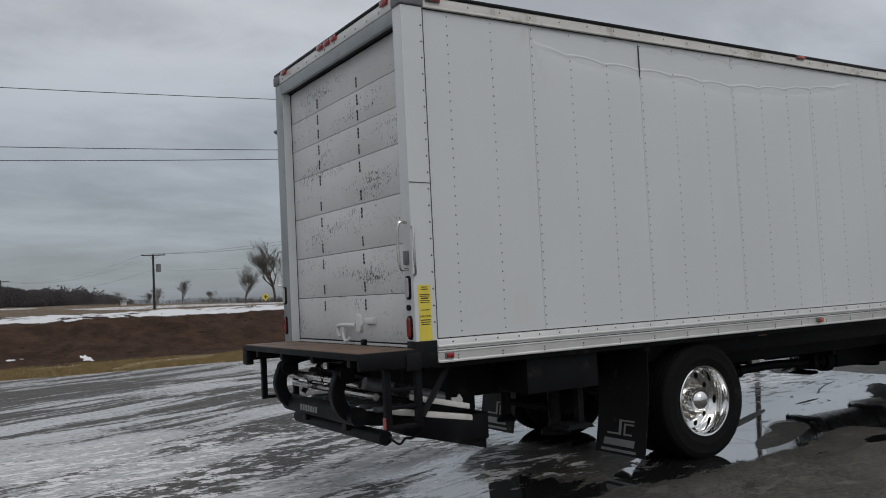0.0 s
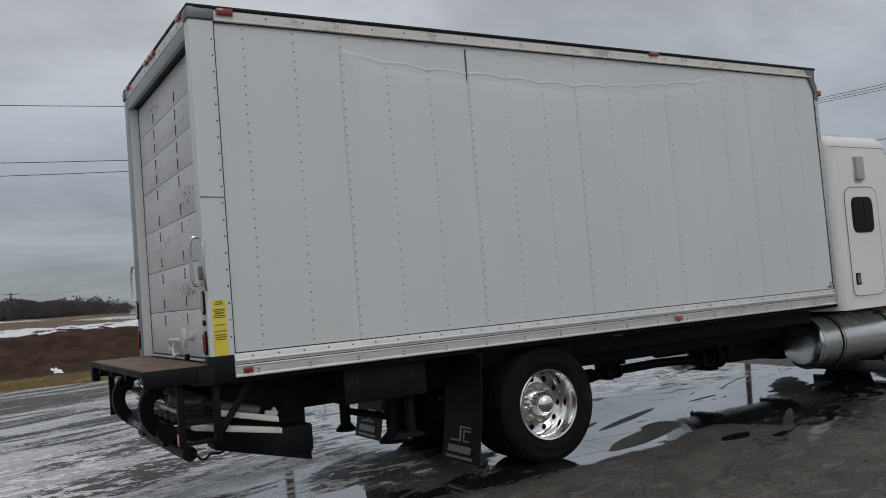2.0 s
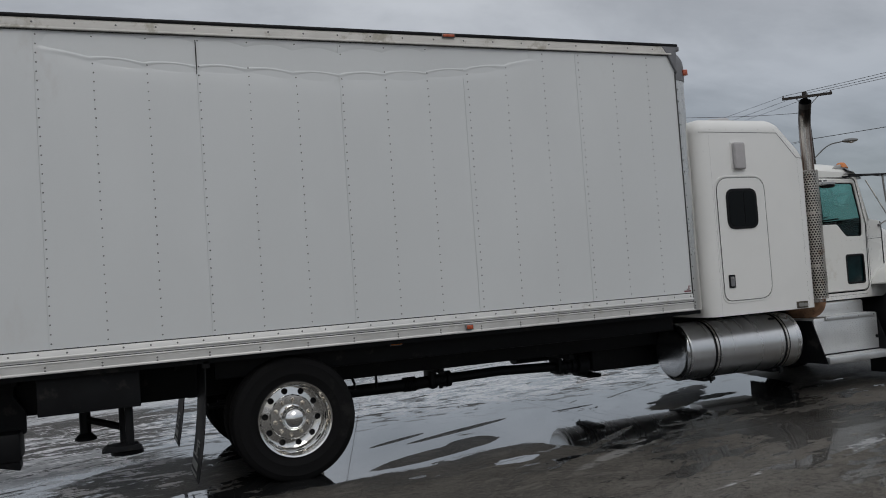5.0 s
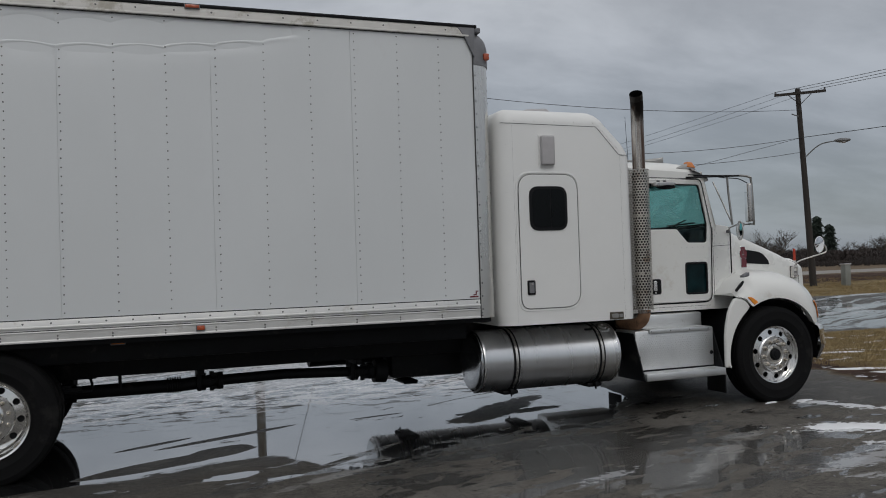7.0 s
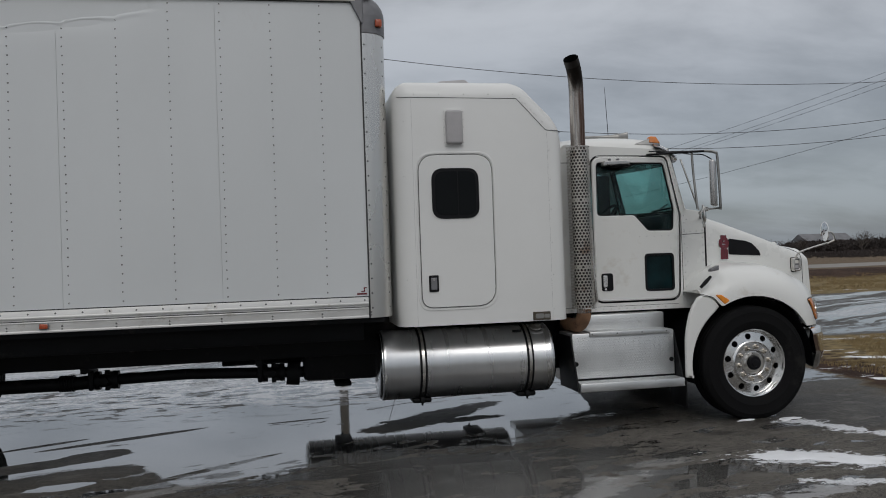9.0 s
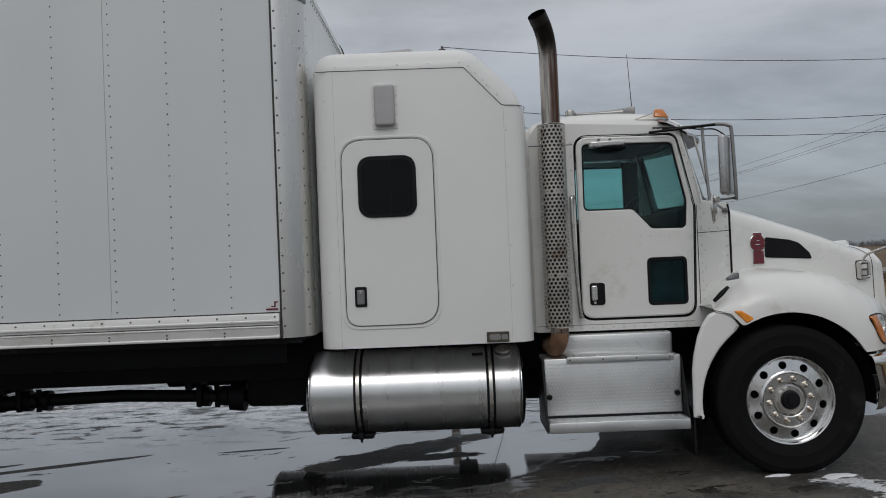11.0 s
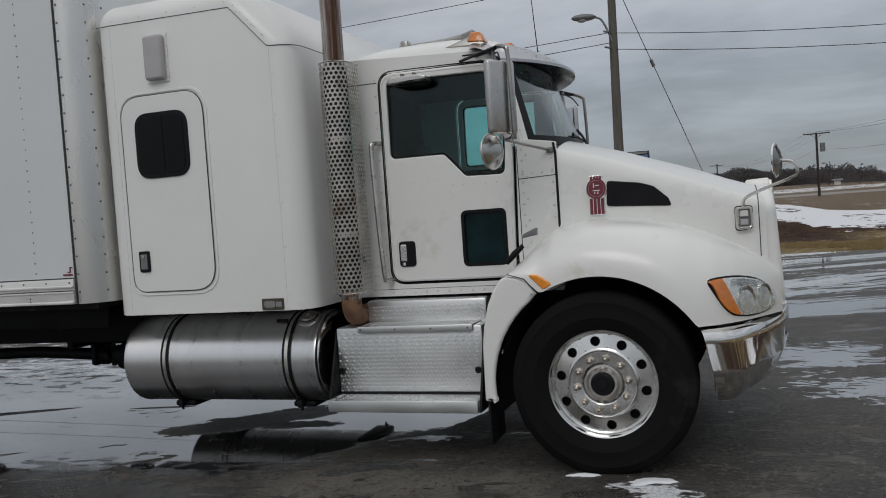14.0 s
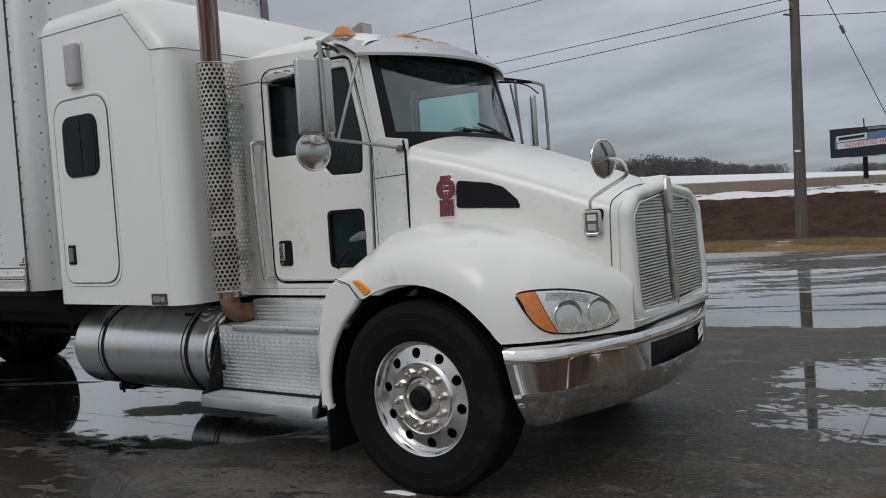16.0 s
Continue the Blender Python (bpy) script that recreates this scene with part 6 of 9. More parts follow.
gd = B()
for r in range(nr):
    zc, hh = zg0 + (r + 0.5) * (zg1 - zg0) / nr, (zg1 - zg0) / nr / 2
    plain_row = r in (13, 35)
    for c in range(nc):
        uc = (c + (0.75 if r % 2 else 0.25)) * cell
        ring_i, ring_o = [], []
        for k in range(16):
            cx, cz = math.cos(k * math.tau / 16), math.sin(k * math.tau / 16)
            rad = 0.004 if plain_row and c % 5 else 0.0102
            ring_i.append(gd.verts.new(on_guard(uc + rad * cx, zc + rad * cz)))
            f_ = 1 / max(abs(cx), abs(cz))
            ring_o.append(gd.verts.new(on_guard(uc + cell / 2 * cx * f_, zc + hh * cz * f_)))
        for k in range(16):
            gd.faces.new((ring_o[k], ring_o[(k + 1) % 16], ring_i[(k + 1) % 16], ring_i[k]))
bmesh.ops.remove_doubles(gd, verts=gd.verts, dist=0.0003)
part("heat_guard", gd, GUARD, stack, "perforated stainless heat guard, browned low down", kind="stuff")
# dark liner added inside the guard to give its holes their shade
part("guard_liner", lathe(B(), [(0.0, 1.06), (0.074, 1.06), (0.074, 2.42), (0.0, 2.42)], 28, Matrix.Translation((SX, SYY, 0))), SOOT, stack)
for z in (1.04, 2.445):
    rim_ = [on_guard(total * k / 40, z) for k in range(41)]
    part("guard_band", tube(B(), rim_, 0.004, 6), STEEL, stack)
for z in (1.25, 2.2):
    part("stack_bracket", box(B(), SX - 0.015, SX + 0.015, SYY + 0.07, 5.75, z - 0.02, z + 0.02, 0.004), STEEL, stack)

# -- fuel tanks --
TR, TZC = 0.300, 0.607


def fuel_tank(x0, x1, yc, out, straps, label):
    """A lying cylinder tank; out is the side, -1 or 1, that faces away from the frame."""
    turn = Matrix.Rotation(radians(90), 4, "Y")
    m, L = Matrix.Translation((x0, yc, TZC)) @ turn, x1 - x0
    tank = part("fuel_tank", lathe(B(), [(0, -0.03), (0.16, -0.022), (0.25, -0.008), (TR - 0.012, 0.0), (TR, 0.008), (TR + 0.003, 0.02), (TR, 0.032), (TR, L - 0.032), (TR + 0.003, L - 0.02), (TR, L - 0.008), (TR - 0.012, L), (0.25, L + 0.008), (0.16, L + 0.022), (0, L + 0.03)], 72, m), TANKMETAL, truck, label)
    for xe, sg_ in ((x0, -1), (x1, 1)):
        part("end_disc", lathe(B(), [(0, 0.040), (0.16, 0.037), (0.24, 0.030), (0.27, 0.021), (0.284, 0.006), (0.284, 0.0)], 64, Matrix.Translation((xe, yc, TZC)) @ Matrix.Rotation(radians(sg_ * 90), 4, "Y")), TANKEND, tank, "polished domed tank end")
    for xs in straps:
        ms = Matrix.Translation((xs, yc, TZC)) @ turn
        part("tank_strap", lathe(B(), [(TR + 0.001, -0.030), (TR + 0.006, -0.030), (TR + 0.006, 0.030), (TR + 0.001, 0.030)], 72, ms, True), BLACKTRIM, tank, "black rubber and steel strap")
        part("strap_band", lathe(B(), [(TR + 0.005, -0.012), (TR + 0.009, -0.012), (TR + 0.009, 0.012), (TR + 0.005, 0.012)], 72, ms, True), STEEL, tank)
        fb = B()
        box(fb, xs - 0.018, xs + 0.018, *sorted((yc + out * 0.17, yc + out * 0.08)), TZC - 0.325, TZC - 0.27, 0.008)
        box(fb, xs - 0.08, xs + 0.09, *sorted((yc + out * 0.12, yc - out * 0.3)), TZC - 0.330, TZC - 0.285, 0.02)
        rod(fb, (xs, yc + out * 0.14, TZC - 0.345), (xs, yc + out * 0.14, TZC - 0.25), 0.009, seg=8)
        part("tank_bracket", fb, BLACK, tank)
    m_cap = Matrix.Translation((x1 - 0.115, yc + out * 0.135, TZC + 0.262)) @ Vector((0, out * 0.46, 0.89)).to_track_quat("Z", "Y").to_matrix().to_4x4()
    part("filler_neck", lathe(B(), [(0.078, -0.03), (0.078, 0.006), (0.066, 0.012), (0.058, 0.006)], 32, m_cap), TANKMETAL, tank, "raised ring round the filler")
    part("filler_cap", lathe(B(), [(0.055, -0.02), (0.055, 0.020), (0.048, 0.028), (0.014, 0.028), (0.012, 0.022), (0.0, 0.022)], 28, m_cap), STEEL, tank, "round aluminium filler cap")
    return tank


TYC = 5.64
tank = fuel_tank(9.90, 11.385, TYC, -1, (10.24, 11.172), "brushed aluminium cylindrical fuel tank")
part("tank_label", box(B(), 11.05, 11.13, TYC - 0.175, TYC - 0.160, TZC + 0.245, TZC + 0.265), BLACKTRIM, tank)
fuel_tank(9.29, 11.35, 2 * CY - TYC, 1, (9.64, 11.0), "long brushed aluminium fuel tank on the far side")

# -- steps --
def tread(bm, x0, x1, a0, a1, put, pitch=0.0235):
    """Raised lozenges in alternating directions over a plate; put(u, v, h) gives the place."""
    n = 0
    j = 0
    v = a0 + pitch * 0.4
    while v < a1 - pitch * 0.25:
        u = x0 + pitch * (0.4 + 0.5 * (j % 2))
        i = 0
        while u < x1 - pitch * 0.3:
            s = 1 if (i + j) % 2 else -1
            du, dv = 0.0083, 0.0083 * s
            q = [(u - du, v - dv), (u + dv * 0.40 * s, v - du * 0.40 * s), (u + du, v + dv), (u - dv * 0.40 * s, v + du * 0.40 * s)]
            ring = [bm.verts.new(put(a, b, 0.0003)) for a, b in q]
            tip = [bm.verts.new(put(u - du * 0.5, v - dv * 0.5, 0.0026)), bm.verts.new(put(u + du * 0.5, v + dv * 0.5, 0.0026))]
            for f in ((ring[0], ring[1], tip[0]), (ring[1], ring[2], tip[1]), (ring[1], tip[1], tip[0]), (ring[2], ring[3], tip[1]), (ring[3], ring[0], tip[0]), (ring[3], tip[0], tip[1])):
                bm.faces.new(f)
            u += pitch
            i += 1
        v += pitch
        j += 1


steps = part("cab_steps", box(B(), 11.545, 12.49, 5.330, 5.70, 0.38, 0.822, 0.012), PLATE, truck, "diamond-plate aluminium cab steps")
t1 = B()
tread(t1, 11.55, 12.485, 0.42, 0.80, lambda u, v, h: (u, 5.330 - h, v))
part("tread_pattern", t1, PLATE, steps, smooth=False, kind="stuff")
up = part("upper_riser", box(B(), 11.69, 12.48, 5.495, 5.72, 0.81, 0.966, 0.015), PLATE, steps)
t2 = B()
tread(t2, 11.695, 12.475, 0.845, 0.95, lambda u, v, h: (u, 5.495 - h, v))
tread(t2, 11.695, 12.475, 5.51, 5.66, lambda u, v, h: (u, v, 0.966 + h))
part("tread_pattern", t2, PLATE, steps, smooth=False, kind="stuff")
part("upper_tread", box(B(), 11.70, 12.44, 5.305, 5.51, 0.790, 0.832, 0.006), PLATE, steps)
t3 = B()
tread(t3, 11.71, 12.43, 5.315, 5.49, lambda u, v, h: (u, v, 0.832 + h))
part("tread_pattern", t3, PLATE, steps, smooth=False, kind="stuff")
lt = part("lower_tread", box(B(), 11.545, 12.49, 5.148, 5.40, 0.340, 0.412, 0.006), PLATE, steps)
t4 = B()
tread(t4, 11.55, 12.485, 5.155, 5.325, lambda u, v, h: (u, v, 0.412 + h))
part("tread_pattern", t4, PLATE, steps, smooth=False, kind="stuff")
part("step_gap", box(B(), 11.55, 12.485, 5.322, 5.34, 0.404, 0.428), BLACKTRIM, steps)
part("tread_screws", dots([(11.72 + k * 0.23, 5.305, 0.811) for k in range(4)], 0.007, (0, -1, 0)), RIVET, steps, kind="stuff")
for x in (11.572, 12.455):
    part("step_bolt", lathe(B(), [(0.020, 0), (0.020, 0.006), (0.013, 0.009), (0.011, 0.004), (0.0, 0.004)], 18, Matrix.Translation((x, 5.326, 0.558)) @ OUT), BLACKTRIM, steps)
for x in (11.538, 12.497):
    part("step_bracket", hexa(B(), [(x - 0.006, 5.17, 0.34), (x + 0.006, 5.17, 0.34), (x + 0.006, 5.65, 0.34), (x - 0.006, 5.65, 0.34), (x - 0.006, 5.35, 0.80), (x + 0.006, 5.35, 0.80), (x + 0.006, 5.72, 0.80), (x - 0.006, 5.72, 0.80)]), BLACK, steps)

far_steps = part("far_side_steps", box(B(), 11.545, 12.49, 2 * CY - 5.70, 2 * CY - 5.33, 0.38, 0.822, 0.012), PLATE, truck, "aluminium cab steps on the far side")
part("lower_tread", box(B(), 11.545, 12.49, 2 * CY - 5.40, 2 * CY - 5.148, 0.340, 0.412, 0.006), PLATE, far_steps)
part("upper_riser", box(B(), 11.69, 12.48, 2 * CY - 5.72, 2 * CY - 5.495, 0.81, 0.966, 0.015), PLATE, far_steps)

# -- cab --
CS0, CS1 = 5.56, 2 * CY - 5.56
DOOR = rounded([(11.862, 1.075), (12.665, 1.075), (12.69, 1.85), (12.575, 2.375), (11.862, 2.385)], [0.09, 0.09, 0.2, 0.07, 0.09], 7)
DOORGAP = rounded([(11.848, 1.062), (12.680, 1.062), (12.705, 1.85), (12.585, 2.388), (11.848, 2.398)], [0.10, 0.10, 0.2, 0.075, 0.10], 7)
WINDOW = rounded([(11.900, 1.850), (12.255, 1.850), (12.385, 1.705), (12.632, 1.700), (12.645, 1.90), (12.555, 2.325), (11.905, 2.335)], [0.04, 0.05, 0.05, 0.04, 0.2, 0.04, 0.04], 6)
LOWWIN = rrect(12.345, 12.618, 1.160, 1.490, 0.035, 5)
SHELL = rounded([(11.52, 0.985), (12.95, 0.985), (12.95, 1.865), (12.76, 1.895), (12.605, 2.45), (11.60, 2.50), (11.52, 2.40)], [0.02, 0.02, 0.01, 0.01, 0.03, 0.06, 0.06])
cab = part("cab_shell", plate([SHELL, DOORGAP], 0.03, at_side(CS0 + 0.015), 0.004), PAINT, truck, "white riveted steel cab shell")
part("cab_side", plate([SHELL, DOORGAP], 0.03, at_side(CS1 - 0.015), 0.004), PAINT, cab)
part("cab_back", box(B(), 11.50, 11.54, CS0 + 0.01, CS1 - 0.01, 0.99, 2.45, 0.01), PAINT, cab)
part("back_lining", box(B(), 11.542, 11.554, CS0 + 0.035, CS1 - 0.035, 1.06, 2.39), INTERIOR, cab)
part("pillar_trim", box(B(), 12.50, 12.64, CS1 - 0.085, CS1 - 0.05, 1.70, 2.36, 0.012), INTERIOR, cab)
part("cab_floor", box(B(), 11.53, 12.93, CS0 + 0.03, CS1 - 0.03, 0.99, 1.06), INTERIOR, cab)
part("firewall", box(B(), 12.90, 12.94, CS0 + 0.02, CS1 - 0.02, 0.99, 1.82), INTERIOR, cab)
rx = [11.50, 11.53, 11.58, 11.66, 11.85, 12.1, 12.3, 12.45, 12.58, 12.66]
rz = [2.40, 2.50, 2.545, 2.575, 2.60, 2.605, 2.60, 2.585, 2.55, 2.50]
rw = [0.70, 0.76, 0.785, 0.795, 0.80, 0.80, 0.80, 0.795, 0.785, 0.765]
rb = B()
rings = []
for x, zt, w in zip(rx, rz, rw):
    ring = []
    for k in range(25):
        a = math.pi * k / 24
        c, s = math.cos(a), math.sin(a)
        d = math.copysign(abs(c) ** 0.42, c) * w
        z = 2.385 + (zt - 2.385) * abs(s) ** 0.75
        ring.append(rb.verts.new((x, CY + d, z)))
    rings.append(ring)
for a, b in zip(rings, rings[1:]):
    for k in range(24):
        rb.faces.new((a[k], a[k + 1], b[k + 1], b[k]))
bmesh.ops.recalc_face_normals(rb, faces=rb.faces)
part("cab_roof", rb, PAINT, cab, "white domed cab roof")
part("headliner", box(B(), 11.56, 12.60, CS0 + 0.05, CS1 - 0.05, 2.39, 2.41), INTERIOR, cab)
line_on_side([(11.52, 2.335), (11.84, 2.335)], 0.003, CS0 - 0.0005, "side_seam", SEAM, cab)
line_on_side([(12.712, 1.10), (12.712, 1.86)], 0.0026, CS0 - 0.0005, "cowl_seam", SEAM, cab)
line_on_side([(12.712, 1.66), (12.945, 1.67)], 0.0026, CS0 - 0.0005, "cowl_joint", SEAM, cab)
line_on_side([(11.53, 1.03), (12.66, 1.03)], 0.0015, CS0 - 0.0005, "sill_seam", SEAM, cab)
rvs = [(11.63 + 0.075 * k, CS0 - 0.001, 1.008) for k in range(14)] + [(11.74, CS0 - 0.001, 1.06 + 0.06 * k) for k in range(3)] + [(11.76, CS0 - 0.001, 1.06 + 0.06 * k) for k in range(3)] + [(12.765, CS0 - 0.001, 1.15 + 0.13 * k) for k in range(6)] + [(12.74, CS0 - 0.001, 1.12 + 0.065 * k) for k in range(12)] + [(12.92, CS0 - 0.001, 1.42 + 0.07 * k) for k in range(6)]
rvs += [(11.825, CS0 - 0.001, 1.15 + 0.1 * k) for k in range(13)] + [(12.74 + 0.06 * k, CS0 - 0.001, 1.69) for k in range(4)] + [(12.74 - 0.019 * k, CS0 - 0.001, 1.95 + 0.055 * k) for k in range(8)]
part("cab_rivets", dots(rvs, 0.0082, (0, -1, 0)), RIVETWHITE, cab, "rows of painted rivets", kind="stuff")

for yy, sgn in ((CS0 - 0.002, 1), (CS1 + 0.002, -1)):
    dr = part("cab_door", plate([DOOR, WINDOW, LOWWIN], 0.036, at_side(yy + sgn * 0.012), 0.008, 3), PAINT, truck, "white cab door, low corner window")
    part("door_gasket", tube(B(), [(x, yy + sgn * 0.004, z) for x, z in DOORGAP] + [(DOORGAP[0][0], yy + sgn * 0.004, DOORGAP[0][1])], 0.0042, 6), BLACKTRIM, dr)
    part("door_lip", tube(B(), [(12.27 + (x - 12.27) * 0.968, yy - sgn * 0.0055, 1.72 + (z - 1.72) * 0.98) for x, z in DOOR] + [(12.27 + (DOOR[0][0] - 12.27) * 0.968, yy - sgn * 0.0055, 1.72 + (DOOR[0][1] - 1.72) * 0.98)], 0.0042, 6), PAINT, dr)
    pn = part("door_glass", plate([WINDOW], 0.005, at_side(yy + sgn * 0.020)), CABGLASS, dr, "green-tinted side glass")
    pn.visible_shadow = False
    part("window_seal", plate([WINDOW, rounded([(11.912, 1.862), (12.260, 1.862), (12.390, 1.717), (12.620, 1.712), (12.632, 1.90), (12.546, 2.313), (11.917, 2.323)], [0.035, 0.05, 0.05, 0.035, 0.2, 0.035, 0.035], 6)], 0.010, at_side(yy + sgn * 0.014)), BLACKTRIM, dr)
    part("corner_window", plate([LOWWIN], 0.006, at_side(yy + sgn * 0.012)), CORNERGLASS, dr, "dark lower corner window")
    part("corner_window_seal", plate([rrect(12.338, 12.625, 1.153, 1.497, 0.04), rrect(12.358, 12.605, 1.173, 1.477, 0.03)], 0.012, at_side(yy - sgn * 0.004), 0.002), BLACKTRIM, dr)
    hd = part("door_handle", plate([rrect(11.918, 12.028, 1.170, 1.330, 0.025)], 0.014, at_side(yy - sgn * 0.008), 0.005), BLACKTRIM, dr, "black and chrome door handle")
    part("paddle", plate([rrect(11.930, 11.972, 1.205, 1.312, 0.01)], 0.016, at_side(yy - sgn * 0.016), 0.006), CHROME, hd)
    part("key_lock", rod(B(), (11.952, yy - sgn * 0.014, 1.188), (11.952, yy - sgn * 0.022, 1.188), 0.011), CHROME, hd)
    part("inner_trim", plate([rounded([(11.90, 1.10), (12.33, 1.10), (12.33, 1.52), (12.62, 1.52), (12.62, 1.68), (12.36, 1.68), (12.24, 1.82), (11.90, 1.82)], 0.02)], 0.02, at_side(yy + sgn * 0.05)), INTERIOR, dr)
    part("door_rivets", dots([(12.30 + 0.07 * k, yy - sgn * 0.007, 1.655 - 0.0 * k) for k in range(5)], 0.006, (0, -sgn, 0)), RIVETWHITE, dr, kind="stuff")
    part("entry_grab_bar", tube(B(), smooth_path([(11.835, yy, 1.955), (11.815, yy - sgn * 0.06, 1.950), (11.805, yy - sgn * 0.075, 1.90), (11.815, yy - sgn * 0.075, 1.5), (11.835, yy - sgn * 0.075, 1.13), (11.845, yy - sgn * 0.06, 1.095), (11.86, yy, 1.09)], 5), 0.015, 12), STEEL, truck, "upright stainless entry grab bar")
ind = part("look_down_mirror", plate([rounded([(11.945, 2.296), (12.20, 2.306), (12.205, 2.330), (12.16, 2.345), (11.955, 2.340)], 0.010)], 0.085, at_side(CS0 - 0.050), 0.010, 3), BRUSHED, truck, "small look-down mirror above the door window")
part("glass", ball(B(), (12.105, CS0 - 0.050, 2.298), 0.118, 24, 12, (1, 0.40, 0.27)), DARKGLASS, ind, "dark oval mirror glass")
part("bracket", box(B(), 12.02, 12.035, CS0 - 0.05, CS0 + 0.01, 2.335, 2.366, 0.004), GREYCAST, ind)
part("bracket", box(B(), 12.10, 12.115, CS0 - 0.05, CS0 + 0.01, 2.335, 2.366, 0.004), GREYCAST, ind)

# windshield
def shield(d, z, off=0.0):
    t = (z - 1.88) / 0.56
    xb = 12.745 - 0.135 * t
    return xb + (0.225 - 0.08 * t) * (1 - (d / 0.80) ** 2) + off


def shield_patch(d0, d1, z0, z1, off, nd=20, nz=8, taper=0.05, thick=0.006):
    bm = B()
    g = []
    for s in (0, -thick):
        for j in range(nz + 1):
            z = z0 + (z1 - z0) * j / nz
            k = 1 - taper * (z - 1.88) / 0.56
            g.append([bm.verts.new((shield(d, z, off + s), CY + d, z)) for d in [(d0 + (d1 - d0) * i / nd) * k for i in range(nd + 1)]])
    n = nz + 1
    for b0, flip in ((0, False), (n, True)):
        for j in range(nz):
            for i in range(nd):
                q = (g[b0 + j][i], g[b0 + j][i + 1], g[b0 + j + 1][i + 1], g[b0 + j + 1][i])
                bm.faces.new(q[::-1] if flip else q)
    return bm


ws = part("windshield", shield_patch(-0.745, 0.745, 1.90, 2.44, 0.0), SHIELDGLASS, truck, "curved clear windshield")
ws.visible_shadow = False
for a, b, c, d in ((-0.765, -0.685, 1.87, 2.46), (0.685, 0.765, 1.87, 2.46)):
    part("windshield_seal", shield_patch(a, b, c, d, 0.006, 4, 8), BLACKTRIM, ws)
part("windshield_seal", shield_patch(-0.765, 0.765, 1.862, 1.925, 0.006, 24, 2), BLACKTRIM, ws)
part("windshield_seal", shield_patch(-0.765, 0.765, 2.395, 2.46, 0.006, 24, 2), BLACKTRIM, ws)
for a, b in ((-0.82, -0.755), (0.755, 0.82)):
    part("a_pillar", shield_patch(a, b, 1.87, 2.47, 0.010, 3, 8, 0.05, 0.06), PAINT, cab)
for d0 in (0.36,):
    wp = B()
    tube(wp, [(shield(d0, 1.89, 0.05), CY + d0, 1.875), (shield(d0 - 0.22, 1.97, 0.03), CY + d0 - 0.22, 1.955), (shield(d0 - 0.38, 1.99, 0.025), CY + d0 - 0.38, 1.985)], 0.009, 6)
    tube(wp, [(shield(d0 - 0.05, 1.93, 0.018), CY + d0 - 0.05, 1.935), (shield(d0 - 0.55, 1.945, 0.018), CY + d0 - 0.55, 1.945)], 0.010, 6)
    part("wiper", wp, BLACKTRIM, truck, "black windshield wiper")
# visor
vz = B()
g = []
for s, dz_ in ((0, 0.0), (1, 0.018)):
    for j in range(7):
        t = j / 6
        row = []
        for i in range(29):
            d = -0.83 + 1.66 * i / 28
            c = max(0.0, 1 - (d / 0.83) ** 2)
            x0, z0 = 12.46 + 0.14 * c, 2.455 + 0.085 * c ** 0.5
            x1, z1 = 12.66 + 0.28 * c, 2.365 + 0.015 * c ** 0.6
            row.append(vz.verts.new((x0 + (x1 - x0) * t, CY + d, z0 + (z1 - z0) * t ** 1.6 + dz_)))
        g.append(row)
for b0 in (0, 7):
    for j in range(6):
        for i in range(28):
            vz.faces.new((g[b0 + j][i], g[b0 + j][i + 1], g[b0 + j + 1][i + 1], g[b0 + j + 1][i]))
for i in range(28):
    vz.faces.new((g[6][i], g[6][i + 1], g[13][i + 1], g[13][i]))
bmesh.ops.recalc_face_normals(vz, faces=vz.faces)
vis = part("sun_visor", vz, SILVER, truck, "silver metal sun visor over the windshield")
part("visor_bolts", dots([(12.80, CY + d, 2.475) for d in (-0.4, 0.0, 0.4)], 0.010, (0.6, 0, 1)), BLACKTRIM, vis)
for d in (-0.72, 0.72, -0.185, 0.0, 0.185):
    zb = 2.518 if abs(d) > 0.5 else 2.565
    if abs(d) > 0.5:
        o = part("cab_marker_lamp", hexa(B(), [(12.28, CY + d - 0.05, zb - 0.02), (12.56, CY + d - 0.05, zb - 0.03), (12.56, CY + d + 0.05, zb - 0.03), (12.28, CY + d + 0.05, zb - 0.02),
                                                (12.46, CY + d - 0.030, zb + 0.040), (12.52, CY + d - 0.035, zb + 0.036), (12.52, CY + d + 0.035, zb + 0.036), (12.46, CY + d + 0.030, zb + 0.040)], 0.012, 3), DULLSTEEL, truck, "amber roof marker lamp on a dull grey base")
        part("lens", hexa(B(), [(12.440, CY + d - 0.054, zb + 0.000), (12.556, CY + d - 0.052, zb - 0.012), (12.556, CY + d + 0.052, zb - 0.012), (12.440, CY + d + 0.054, zb + 0.000), (12.462, CY + d - 0.032, zb + 0.060), (12.520, CY + d - 0.034, zb + 0.056), (12.520, CY + d + 0.034, zb + 0.056), (12.462, CY + d + 0.032, zb + 0.060)], 0.010, 3), AMBERLENS, o)
    else:
        part("cab_marker_lamp", box(B(), 12.46, 12.60, CY + d - 0.075, CY + d + 0.075, zb - 0.04, zb + 0.022, 0.024, 4), AMBERLENS, truck, "low amber roof marker lamp")
HM = Matrix.Translation((11.98, 5.985, 2.625)) @ Matrix.Rotation(radians(90), 4, "Y")
horn = part("air_horn", lathe(B(), [(0.0, -0.12), (0.03, -0.12), (0.03, -0.06), (0.012, -0.04), (0.014, 0.1), (0.020, 0.22), (0.030, 0.30), (0.036, 0.33), (0.0, 0.33)], 24, HM), DULLSTEEL, truck, "dull metal roof air horn")
